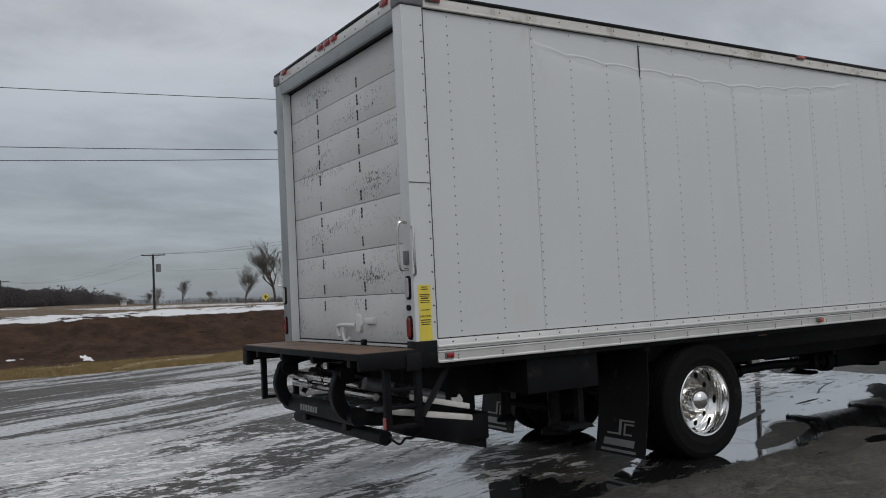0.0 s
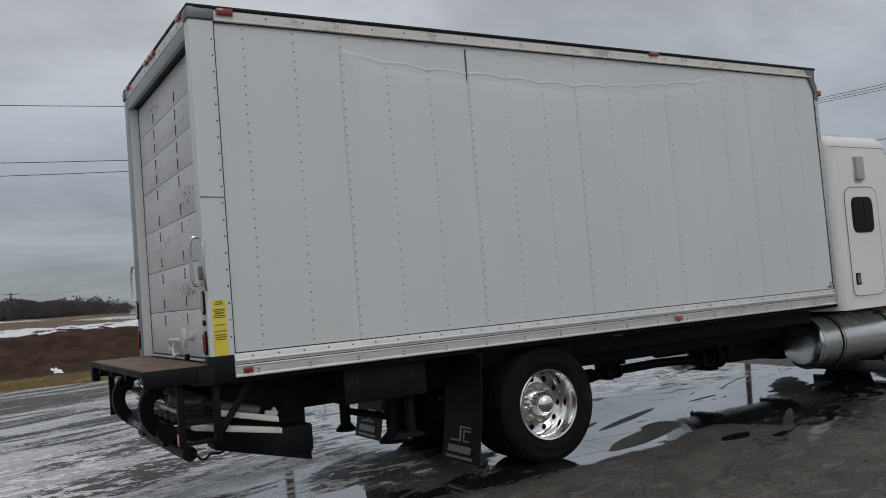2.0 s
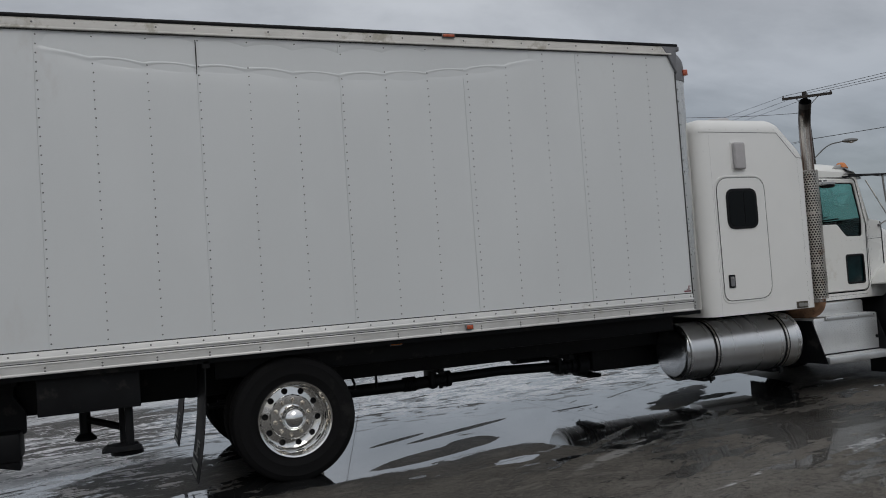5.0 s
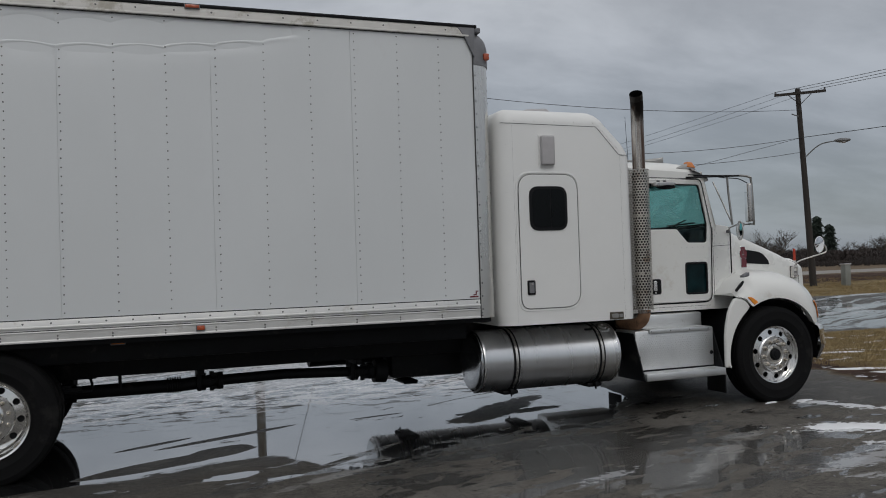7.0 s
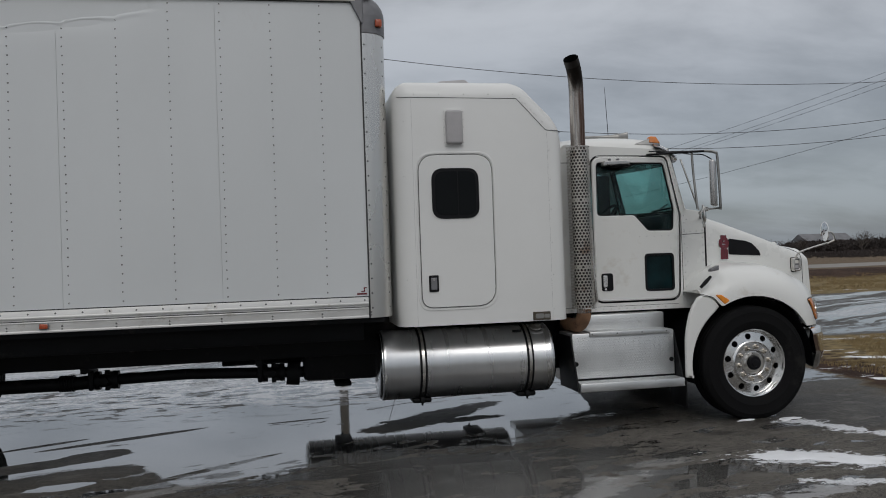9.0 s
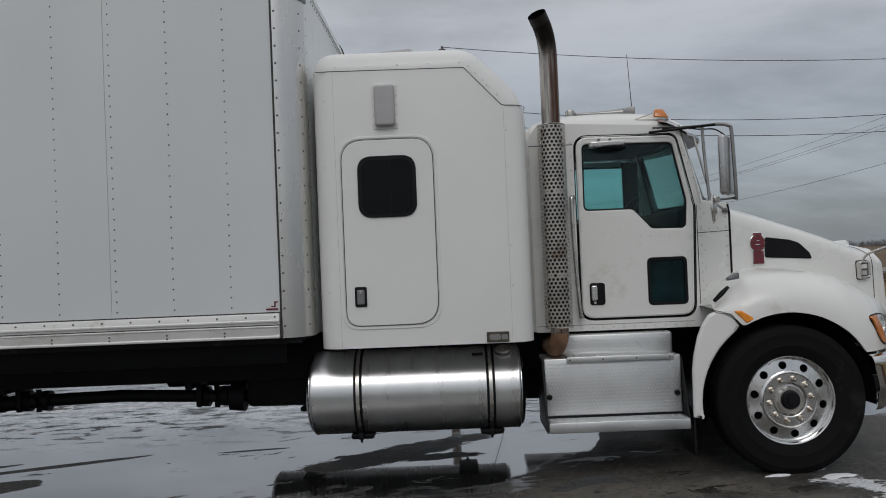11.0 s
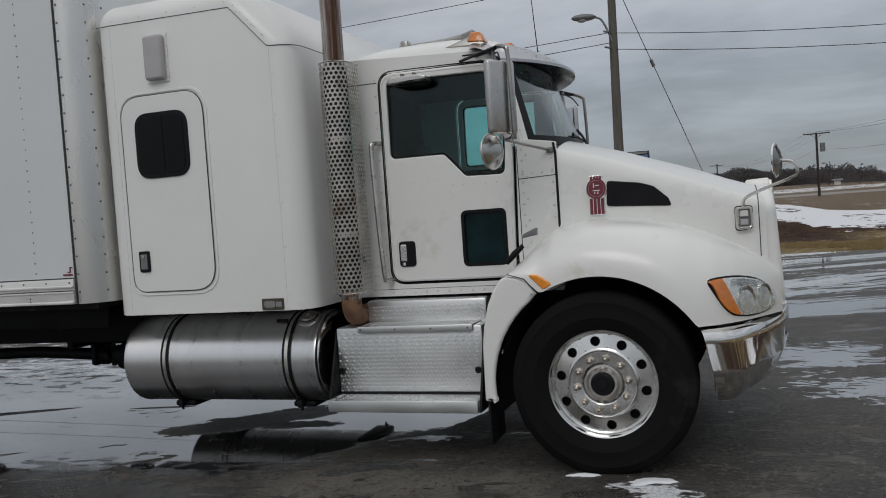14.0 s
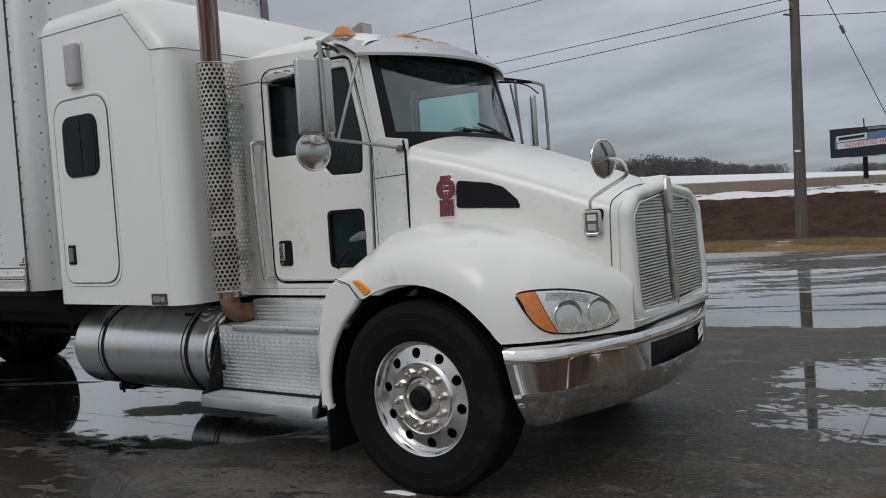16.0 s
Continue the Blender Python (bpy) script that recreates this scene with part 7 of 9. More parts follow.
part("horn_mouth", hexa(B(), [(12.29, 5.955, 2.60), (12.385, 5.925, 2.585), (12.385, 6.045, 2.585), (12.29, 6.015, 2.60), (12.29, 5.955, 2.65), (12.385, 5.925, 2.668), (12.385, 6.045, 2.668), (12.29, 6.015, 2.65)], 0.010, 3), DULLSTEEL, horn, "flared rectangular horn mouth")
part("horn_throat", box(B(), 12.382, 12.388, 5.938, 6.032, 2.597, 2.656), GREYPLASTIC, horn)
part("horn_stand", box(B(), 12.26, 12.30, 5.96, 6.01, 2.56, 2.61, 0.005), GREYCAST, horn)
part("horn_stand", box(B(), 11.87, 11.92, 5.95, 6.02, 2.56, 2.66, 0.008), DULLSTEEL, horn)
part("antenna", tube(B(), [(12.600, CY + 0.58, 2.50), (12.594, CY + 0.58, 2.60), (12.555, CY + 0.56, 3.30)], 0.004, 5, [0.012, 0.0045, 0.0022]), BLACKTRIM, truck, "thin black whip antenna")

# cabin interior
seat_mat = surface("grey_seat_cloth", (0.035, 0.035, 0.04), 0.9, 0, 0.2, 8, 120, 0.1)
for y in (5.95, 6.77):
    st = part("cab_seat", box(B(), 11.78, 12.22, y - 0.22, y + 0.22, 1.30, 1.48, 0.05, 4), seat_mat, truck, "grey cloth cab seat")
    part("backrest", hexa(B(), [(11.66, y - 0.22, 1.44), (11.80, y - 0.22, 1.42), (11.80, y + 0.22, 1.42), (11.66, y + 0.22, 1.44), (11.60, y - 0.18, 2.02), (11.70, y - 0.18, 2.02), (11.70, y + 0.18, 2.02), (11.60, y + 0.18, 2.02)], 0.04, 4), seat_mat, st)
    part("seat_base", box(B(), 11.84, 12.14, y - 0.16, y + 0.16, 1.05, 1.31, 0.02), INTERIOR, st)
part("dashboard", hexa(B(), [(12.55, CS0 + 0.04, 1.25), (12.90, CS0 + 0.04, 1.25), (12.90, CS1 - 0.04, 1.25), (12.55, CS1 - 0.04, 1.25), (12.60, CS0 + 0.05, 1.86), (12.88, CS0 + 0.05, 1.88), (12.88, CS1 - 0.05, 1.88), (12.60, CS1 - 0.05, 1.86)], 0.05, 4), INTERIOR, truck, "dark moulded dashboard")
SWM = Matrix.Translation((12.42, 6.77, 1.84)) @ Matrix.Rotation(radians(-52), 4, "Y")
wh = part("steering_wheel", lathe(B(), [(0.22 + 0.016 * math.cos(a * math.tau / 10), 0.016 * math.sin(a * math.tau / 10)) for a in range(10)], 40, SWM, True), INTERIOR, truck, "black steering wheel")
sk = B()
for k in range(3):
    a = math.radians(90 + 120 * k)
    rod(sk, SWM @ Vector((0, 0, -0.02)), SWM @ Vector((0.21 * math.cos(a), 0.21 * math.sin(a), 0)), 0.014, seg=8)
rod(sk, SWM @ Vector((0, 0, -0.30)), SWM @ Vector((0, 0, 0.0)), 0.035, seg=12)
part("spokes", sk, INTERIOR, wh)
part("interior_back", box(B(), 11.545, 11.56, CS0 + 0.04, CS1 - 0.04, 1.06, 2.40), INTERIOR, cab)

# -- mirrors --
for side in (1, -1):
    pull = 0.0 if side > 0 else 0.15
    Y = lambda y: CY + side * (y + (pull if y < 5.45 else 0.0) - CY)
    fy = lambda pts: [(x, Y(y), z) for x, y, z in pts]
    mb = B()
    box(mb, -0.024, 0.024, -0.096, 0.096, -0.195, 0.200, 0.018, 4)
    MM = Matrix.Translation((12.772 if side > 0 else 12.71, Y(5.045), 2.082)) @ Matrix.Rotation(radians(-side * 33), 4, "Z")
    bmesh.ops.transform(mb, matrix=MM, verts=mb.verts)
    mir = part("side_mirror", mb, BRUSHED, truck, "tall brushed steel west-coast mirror")
    mg = B()
    box(mg, -0.028, -0.022, -0.084, 0.084, -0.18, 0.185)
    bmesh.ops.transform(mg, matrix=MM, verts=mg.verts)
    part("mirror_glass", mg, MIRROR, mir)
    CVM = Matrix.Translation((12.690, Y(5.095), 1.805)) @ Matrix.Rotation(radians(-side * 22), 4, "Z") @ Matrix.Rotation(radians(90), 4, "Y")
    cv = part("convex_mirror", lathe(B(), [(0.0, 0.026), (0.04, 0.023), (0.078, 0.012), (0.096, 0.0)], 32, CVM), BRUSHED, truck, "round convex mirror with a steel back")
    part("mirror_rim", lathe(B(), [(0.096 + 0.006 * math.cos(a * math.tau / 8), 0.006 * math.sin(a * math.tau / 8)) for a in range(8)], 32, CVM, True), STEEL, cv)
    part("mirror_glass", lathe(B(), [(0.095, -0.004), (0.06, -0.012), (0.0, -0.018)], 28, CVM), MIRROR, cv)
    part("clamp", box(B(), 12.69, 12.73, *sorted((Y(5.07), Y(5.12))), 1.845, 1.885, 0.006), STEEL, cv)
    arm_m = B()
    top_arm = B()
    tube(top_arm, fy([(12.50, 5.56, 2.42), (12.66, 5.32, 2.392), (12.76, 5.12, 2.372)]), 0.010, 8)
    tube(top_arm, fy([(12.40, 5.56, 2.40), (12.74, 5.13, 2.372)]), 0.009, 8)
    part("top_arm", top_arm, BLACKTRIM, mir, "black upper mirror arm")
    tube(arm_m, smooth_path(fy([(12.745, 5.14, 2.374), (12.76, 5.12, 2.372), (12.805, 5.065, 2.352), (12.822, 5.055, 2.30), (12.832, 5.05, 1.90), (12.828, 5.06, 1.868)]), 5), 0.012, 8)
    tube(arm_m, smooth_path(fy([(12.69, 5.26, 2.385), (12.695, 5.255, 2.2), (12.71, 5.23, 1.875)]), 4), 0.011, 8)
    tube(arm_m, fy([(12.92, 5.56, 1.815), (12.80, 5.38, 1.850), (12.74, 5.20, 1.870), (12.83, 5.04, 1.868)]), 0.0085, 8)
    tube(arm_m, fy([(12.70, 5.50, 2.345), (12.73, 5.25, 1.872)]), 0.008, 8)
    part("mirror_bracket", arm_m, DULLSTEEL, mir, "bent steel tube mirror bracket")
    part("bracket_foot", box(B(), 12.895, 12.935, *sorted((Y(5.54), Y(5.57))), 1.798, 1.832, 0.006), GREYCAST, mir)
    part("mirror_wire", tube(B(), smooth_path(fy([(12.42, 5.55, 2.43), (12.60, 5.40, 2.40), (12.68, 5.30, 2.37), (12.74, 5.16, 2.345), (12.775, 5.06, 2.29)]), 5), 0.005, 6), BLACKTRIM, mir)
    if side < 0:
        continue
    ha = part("hood_mirror", tube(B(), smooth_path([(13.965, 5.73, 1.40), (13.985, 5.69, 1.455), (14.09, 5.62, 1.502), (14.215, 5.54, 1.545), (14.25, 5.525, 1.575), (14.225, 5.52, 1.63), (14.16, 5.515, 1.645)], 6), 0.0088, 8), STEEL, truck, "round hood mirror on a bent chrome arm")
    HMM = Matrix.Translation((14.143, 5.515, 1.646)) @ Matrix.Rotation(radians(-14), 4, "Z") @ Matrix.Rotation(radians(90), 4, "Y")
    part("mirror_head", lathe(B(), [(0.0, 0.026), (0.04, 0.022), (0.075, 0.010), (0.090, 0.0)], 28, HMM), DULLSTEEL, ha, "dull metal mirror back")
    for a_ in range(4):
        part("back_rib", tube(B(), [HMM @ Vector((r_ * math.cos(a_ * math.pi / 2 + 0.3), r_ * math.sin(a_ * math.pi / 2 + 0.3), z_)) for r_, z_ in ((0.012, 0.030), (0.045, 0.026), (0.080, 0.012))], 0.004, 6), GREYCAST, ha)
    part("mirror_rim", lathe(B(), [(0.090 + 0.005 * math.cos(a * math.tau / 8), 0.005 * math.sin(a * math.tau / 8)) for a in range(8)], 28, HMM, True), CHROME, ha)
    part("mirror_glass", lathe(B(), [(0.089, -0.003), (0.05, -0.010), (0.0, -0.014)], 28, HMM), MIRROR, ha)

# -- hood and fenders --
HX = [12.945, 13.10, 13.25, 13.40, 13.57, 13.75, 13.90, 14.00, 14.04, 14.07, 14.09]
HZ = [1.905, 1.860, 1.815, 1.762, 1.705, 1.640, 1.580, 1.545, 1.532, 1.522, 1.510]
HW = [0.792, 0.735, 0.708, 0.688, 0.660, 0.635, 0.612, 0.602, 0.598, 0.595, 0.590]
hood_m = B()
g = []
hx = [12.945 + (14.09 - 12.945) * (1 - (1 - k / 40) ** 1.5) for k in range(41)]
for x in hx:
    zt, w = float(np.interp(x, HX, HZ)), float(np.interp(x, HX, HW))
    zbot = float(np.interp(x, [12.945, 13.9, 14.09], [1.15, 0.96, 0.84]))
    ring = []
    for k in range(49):
        t = k / 48 * 2 - 1
        s = abs(t)
        if s < 0.62:
            q = s / 0.62
            d, z = w * 0.90 * q, zt - 0.075 * q ** 2.4
        elif s < 0.80:
            q = (s - 0.62) / 0.18 * math.pi / 2
            d, z = w * (0.90 + 0.10 * math.sin(q)), zt - 0.075 - 0.105 * (1 - math.cos(q))
        else:
            q = (s - 0.80) / 0.20
            d, z = w * (1 + 0.03 * q), (zt - 0.18) + (zbot - zt + 0.18) * q
        ring.append(hood_m.verts.new((x, CY + math.copysign(d, t), z)))
    g.append(ring)
nose_line = [tuple(v.co) for v in g[-5]]
for a, b in zip(g, g[1:]):
    for k in range(48):
        hood_m.faces.new((a[k], a[k + 1], b[k + 1], b[k]))
hood_m.faces.new(g[-1])
bmesh.ops.recalc_face_normals(hood_m, faces=hood_m.faces)
hood = part("hood", hood_m, PAINT, truck, "white sloping hood")


def hood_side(x, z):
    """Half width of the hood's flank at x, z."""
    zt, w = float(np.interp(x, HX, HZ)), float(np.interp(x, HX, HW))
    zb = float(np.interp(x, [12.945, 13.9, 14.09], [1.15, 0.96, 0.84]))
    if z >= zt - 0.18:
        c = min(1.0, max(0.0, 1 - (zt - 0.075 - z) / 0.105))
        return w * (0.90 + 0.10 * math.sqrt(max(0.0, 1 - c * c)))
    return w * (1 + 0.03 * (zt - 0.18 - z) / (zt - 0.18 - zb))


def on_hood(outlines, thick, off, side, bev=0.0):
    """A plate bent onto the hood's flank."""
    me = plate(outlines, thick, SIDE, bev)
    bm = B()
    bm.from_mesh(me)
    bpy.data.meshes.remove(me)
    bmesh.ops.triangulate(bm, faces=bm.faces)
    for v in bm.verts:
        v.co.y = CY + side * (hood_side(v.co.x, v.co.z) + off - v.co.y)
    bmesh.ops.recalc_face_normals(bm, faces=bm.faces)
    return as_mesh(bm, "plate")


line_on_side([(12.945, 1.36), (12.945, 1.80), (12.935, 1.86)], 0.008, CS0 + 0.0, "hood_gap", BLACKTRIM, hood)

FX = [12.70, 12.76, 12.84, 12.95, 13.10, 13.25, 13.45, 13.65, 13.80, 13.92, 14.02, 14.10, 14.15]
FI = [1.135, 1.20, 1.285, 1.365, 1.395, 1.395, 1.375, 1.325, 1.265, 1.205, 1.145, 1.08, 1.02]
FO_X = [12.70, 13.60, 13.70, 13.80, 13.90, 14.00, 14.08, 14.15]
FO = [1.185, 1.190, 1.170, 1.110, 1.010, 0.865, 0.730, 0.600]


def fender(x, th):
    """The fender's outer surface: half width and height at x, th from 0 at the hood to 1 at the lip."""
    w = float(np.interp(x, HX, HW)) - 0.01 if x > 12.945 else 0.795
    zi, f = float(np.interp(x, FX, FI)), float(np.interp(x, FO_X, FO))
    dx = x - 13.19
    arch = 0.49 + math.sqrt(max(0.36 - dx * dx, 0.0)) if abs(dx) < 0.6 else 0.0
    zl = max(arch, 0.80 if x > 13.4 else float(np.interp(x, [12.70, 12.75, 12.80, 12.83, 12.885], [1.112, 1.103, 1.083, 1.058, 1.01])))
    zl = min(zl, zi - 0.02)
    q = th * math.pi / 2
    return w + (f - w) * math.sin(q) ** 0.85, zl + (zi - zl) * math.cos(q) ** 0.8 if th < 1 else zl


fxs = [12.70 + (14.15 - 12.70) * (1 - (1 - k / 70) ** 1.25) for k in range(71)]
for side in (-1, 1):
    fb = B()
    g = []
    for x in fxs:
        row = []
        for k in range(19):
            d, z = fender(x, k / 18)
            row.append(fb.verts.new((x, CY + side * d, z)))
        d, z = fender(x, 1.0)
        row.append(fb.verts.new((x, CY + side * (d - 0.035), z + 0.004)))
        row.append(fb.verts.new((x, CY + side * (d - 0.10), z + 0.05)))
        g.append(row)
    for a, b in zip(g, g[1:]):
        for k in range(20):
            fb.faces.new((a[k], a[k + 1], b[k + 1], b[k]))
    fb.faces.new(g[0])
    bmesh.ops.recalc_face_normals(fb, faces=fb.faces)
    fen = part("fender", fb, PAINT, truck, "white bulging front fender")
    # skirt behind the wheel
    arc = [(13.19 + 0.600 * math.cos(radians(a)), 0.49 + 0.600 * math.sin(radians(a))) for a in range(188, 122, -6)]
    sk_o = [(12.525, 0.40), (12.600, 0.40)] + arc + [(12.862, 1.01), (12.83, 1.06), (12.80, 1.085), (12.75, 1.105), (12.70, 1.115), (12.655, 1.095), (12.61, 1.03), (12.575, 0.95), (12.545, 0.83), (12.53, 0.72)]
    ysk = CY + side * 1.155
    part("fender_skirt", plate([rounded(sk_o, [0.015, 0.02] + [0.0] * len(arc) + [0.01, 0.03, 0.02, 0.03, 0.03, 0.05, 0.05, 0.08, 0.1, 0.1])], 0.045, at_side(ysk), 0.020, 4), PAINT, truck, "white fender skirt behind the front wheel")
    part("skirt_gap", tube(B(), [(12.70, CY + side * 1.18, 1.122), (12.80, CY + side * 1.188, 1.092), (12.868, CY + side * 1.192, 1.015)], 0.003, 6), BLACKTRIM, fen)
    # wheel well
    well = B()
    ra = [(13.19 + 0.585 * math.cos(radians(a)), 0.49 + 0.585 * math.sin(radians(a))) for a in range(-5, 200, 8)]
    for (xa, za), (xb, zb) in zip(ra, ra[1:]):
        q = [well.verts.new((xx, CY + side * dd, zz)) for xx, zz, dd in ((xa, za, 1.13), (xb, zb, 1.13), (xb, zb, 0.45), (xa, za, 0.45))]
        well.faces.new(q)
    bmesh.ops.remove_doubles(well, verts=well.verts, dist=0.001)
    part("wheel_well", well, BLACK, fen)
    part("skirt_flap", box(B(), 12.53, 12.545, *sorted((CY + side * 0.85, CY + side * 1.14)), 0.14, 0.46, 0.003), FLAP, truck)
    # side turn lamp
    o = part("turn_lamp", plate([rounded([(12.815, 1.118), (12.875, 1.112), (12.960, 1.058), (12.905, 1.028)], 0.016)], 0.04, at_side(CY + side * 1.172), 0.008, 3), TURNLENS, truck, "amber side turn lamp")
    # hood emblem and intake
    disc = lambda r1, r2: [(13.162 + r1 * math.cos(a * math.tau / 28), 1.570 + r2 * math.sin(a * math.tau / 28)) for a in range(28)]
    em = part("hood_emblem", joined([on_hood([disc(0.060, 0.066)], 0.012, 0.006, side, 0.003), on_hood([rounded([(13.117, 1.413), (13.209, 1.413), (13.203, 1.540), (13.123, 1.540)], 0.012)], 0.011, 0.006, side, 0.003),
                                     on_hood([rrect(13.124, 13.200, 1.600, 1.648, 0.012)], 0.010, 0.006, side, 0.003)]), CHROME, truck, "red and chrome hood emblem")
    part("emblem_face", joined([on_hood([disc(0.055, 0.061), disc(0.045, 0.050)], 0.004, 0.0155, side),
                                on_hood([disc(0.0435, 0.0485), rrect(13.145, 13.151, 1.574, 1.602, 0.001), rrect(13.156, 13.180, 1.585, 1.591, 0.001), rrect(13.142, 13.182, 1.556, 1.562, 0.001), rrect(13.150, 13.156, 1.538, 1.553, 0.001), rrect(13.168, 13.174, 1.538, 1.553, 0.001)], 0.004, 0.0155, side)]
                               + [on_hood([rrect(13.1225 + 0.0210 * k, 13.1395 + 0.0210 * k, 1.419, 1.512, 0.003)], 0.004, 0.014, side) for k in range(4)]
                               + [on_hood([rrect(13.130 + 0.0165 * k, 13.1435 + 0.0165 * k, 1.622, 1.643, 0.003)], 0.004, 0.013, side) for k in range(4)]), REDINK, em)
    part("hood_intake", on_hood([rounded([(13.215, 1.462), (13.580, 1.440), (13.565, 1.485), (13.485, 1.560), (13.41, 1.586), (13.222, 1.612)], [0.02, 0.01, 0.02, 0.05, 0.05, 0.02])], 0.008, 0.004, side, 0.002), BLACKTRIM, hood, "black slatted side air intake")
    # lamp box under the hood mirror
    foot = lambda d: Matrix.Translation((13.97, CY + side * d, 0)) @ Matrix.Rotation(radians(side * -13.0), 4, "Z") @ Matrix.Translation((-13.97, 0, 0)) @ SIDE
    sl = part("hood_side_lamp", plate([rrect(13.925, 14.015, 1.275, 1.405, 0.018), rrect(13.940, 14.000, 1.295, 1.390, 0.010)], 0.05, foot(0.625), 0.012, 3), STEEL, truck, "chrome mirror foot with clear lamp")
    part("foot_gasket", plate([rrect(13.920, 14.020, 1.269, 1.411, 0.020)], 0.012, foot(0.605), 0.003), BLACKTRIM, sl)
    part("reflector", plate([rrect(13.938, 14.002, 1.293, 1.392, 0.008)], 0.01, foot(0.628)), GREYCAST, sl)
    part("clear_cap", plate([rrect(13.946, 13.994, 1.350, 1.384, 0.005)], 0.012, foot(0.638), 0.003), RAILWHITE, sl)
    part("lens", plate([rrect(13.948, 13.992, 1.302, 1.335, 0.005)], 0.012, foot(0.638), 0.003), GREYPLASTIC, sl)
    lt = part("hood_latch", tube(B(), [(12.700, CY + side * 1.150, 1.182), (12.750, CY + side * 1.158, 1.232), (12.800, CY + side * 1.150, 1.276)], 0.016, 8, [0.013, 0.019, 0.012]), BLACKTRIM, truck, "black rubber hood latch")
    part("latch_hinge", hexa(B(), [(12.800, CY + side * 1.10, 1.318), (12.876, CY + side * 1.10, 1.330), (12.876, CY + side * 1.16, 1.330), (12.800, CY + side * 1.16, 1.318), (12.806, CY + side * 1.10, 1.340), (12.878, CY + side * 1.10, 1.372), (12.878, CY + side * 1.16, 1.372), (12.806, CY + side * 1.16, 1.340)], 0.004), GREYCAST, lt, "grey metal hinge plate")

    # headlamp on the fender's corner
    def on_fender(x, z, off):
        lo, hi = 0.0, 1.0
        for _ in range(24):
            mid_ = (lo + hi) / 2
            if fender(x, mid_)[1] > z:
                lo = mid_
            else:
                hi = mid_
        d0, _ = fender(x, lo)
        d1 = fender(min(x + 0.03, 14.149), lo)[0]
        nx, nd = max(0.0, (d0 - d1)) / math.hypot(0.03, d0 - d1), 0.03 / math.hypot(0.03, d0 - d1)
        return (x + nx * off, CY + side * (d0 + nd * off), z)

    tops = smooth_path([(13.764, 0, 1.026), (13.776, 0, 1.036), (13.83, 0, 1.042), (13.92, 0, 1.037), (14.01, 0, 1.010), (14.065, 0, 0.966), (14.095, 0, 0.910), (14.106, 0, 0.868)], 6)
    bots = smooth_path([(13.764, 0, 1.022), (13.785, 0, 0.985), (13.83, 0, 0.905), (13.862, 0, 0.862), (13.90, 0, 0.838), (13.96, 0, 0.824), (14.03, 0, 0.824), (14.08, 0, 0.838), (14.106, 0, 0.862)], 6)
    TOPX, TOPZ = [p[0] for p in tops], [p[2] for p in tops]
    BOTX, BOTZ = [p[0] for p in bots], [p[2] for p in bots]

    def lamp_patch(x0, x1, off, shrink=0.0, nx=16, nz=6, slant=0.0, depth=0.02):
        bm = B()
        g2 = []
        for o_ in (off, off - depth):
            for i in range(nx + 1):
                row = []
                for j in range(nz + 1):
                    v = j / nz
                    x = x0 + (x1 - x0) * i / nx + slant * (v - 0.5)
                    x = min(max(x, 13.766), 14.104)
                    zt, zb = float(np.interp(x, TOPX, TOPZ)) - shrink, float(np.interp(x, BOTX, BOTZ)) + shrink
                    row.append(bm.verts.new(on_fender(x, zb + (zt - zb) * v, o_)))
                g2.append(row)
        n2 = nx + 1
        for i in range(nx):
            for j in range(nz):
                bm.faces.new((g2[i][j], g2[i + 1][j], g2[i + 1][j + 1], g2[i][j + 1]))
        for i in range(nx):
            bm.faces.new((g2[i][0], g2[i + 1][0], g2[n2 + i + 1][0], g2[n2 + i][0]))
            bm.faces.new((g2[i][nz], g2[i + 1][nz], g2[n2 + i + 1][nz], g2[n2 + i][nz]))
        for j in range(nz):
            bm.faces.new((g2[0][j], g2[0][j + 1], g2[n2][j + 1], g2[n2][j]))
            bm.faces.new((g2[nx][j], g2[nx][j + 1], g2[n2 + nx][j + 1], g2[n2 + nx][j]))
        bmesh.ops.recalc_face_normals(bm, faces=bm.faces)
        return bm

    hl = part("headlamp", lamp_patch(13.766, 14.104, 0.003, -0.005, 28), BLACKTRIM, truck, "swept headlamp with amber corner and clear lens")
    part("amber_corner", lamp_patch(13.772, 13.872, 0.016, 0.003, 12, 8, -0.085), AMBERLENS, hl)
    part("reflector", lamp_patch(13.877, 14.140, 0.008, 0.004, 24, 8, -0.085, 0.004), LAMPSILVER, hl)
    for x_, r_ in ((13.950, 0.076), (14.045, 0.070)):
        c_ = Vector(on_fender(x_, 0.912, 0.010))
        n_ = (Vector(on_fender(x_, 0.912, 0.05)) - c_).normalized()
        part("bulb_bowl", lathe(B(), [(r_, -0.006), (r_ * 0.98, 0.002), (r_ * 0.94, 0.002), (r_ * 0.80, -0.005), (r_ * 0.50, -0.012), (r_ * 0.20, -0.015), (r_ * 0.18, -0.009), (0.0, -0.006)], 28, Matrix.Translation(c_) @ n_.to_track_quat("Z", "Y").to_matrix().to_4x4()), BOWL, hl)
    for k in range(4):
        part("reflector_rib", tube(B(), [on_fender(13.872 + 0.013 * i, float(np.interp(13.872 + 0.013 * i, TOPX, TOPZ)) - 0.014 - 0.010 * k, 0.012) for i in range(12)], 0.003, 6), BOWL, hl)
    lg = part("clear_lens", lamp_patch(13.875, 14.140, 0.022, 0.002, 24, 8, -0.085, 0.003), LENSGLASS, hl)
    lg.visible_shadow = False

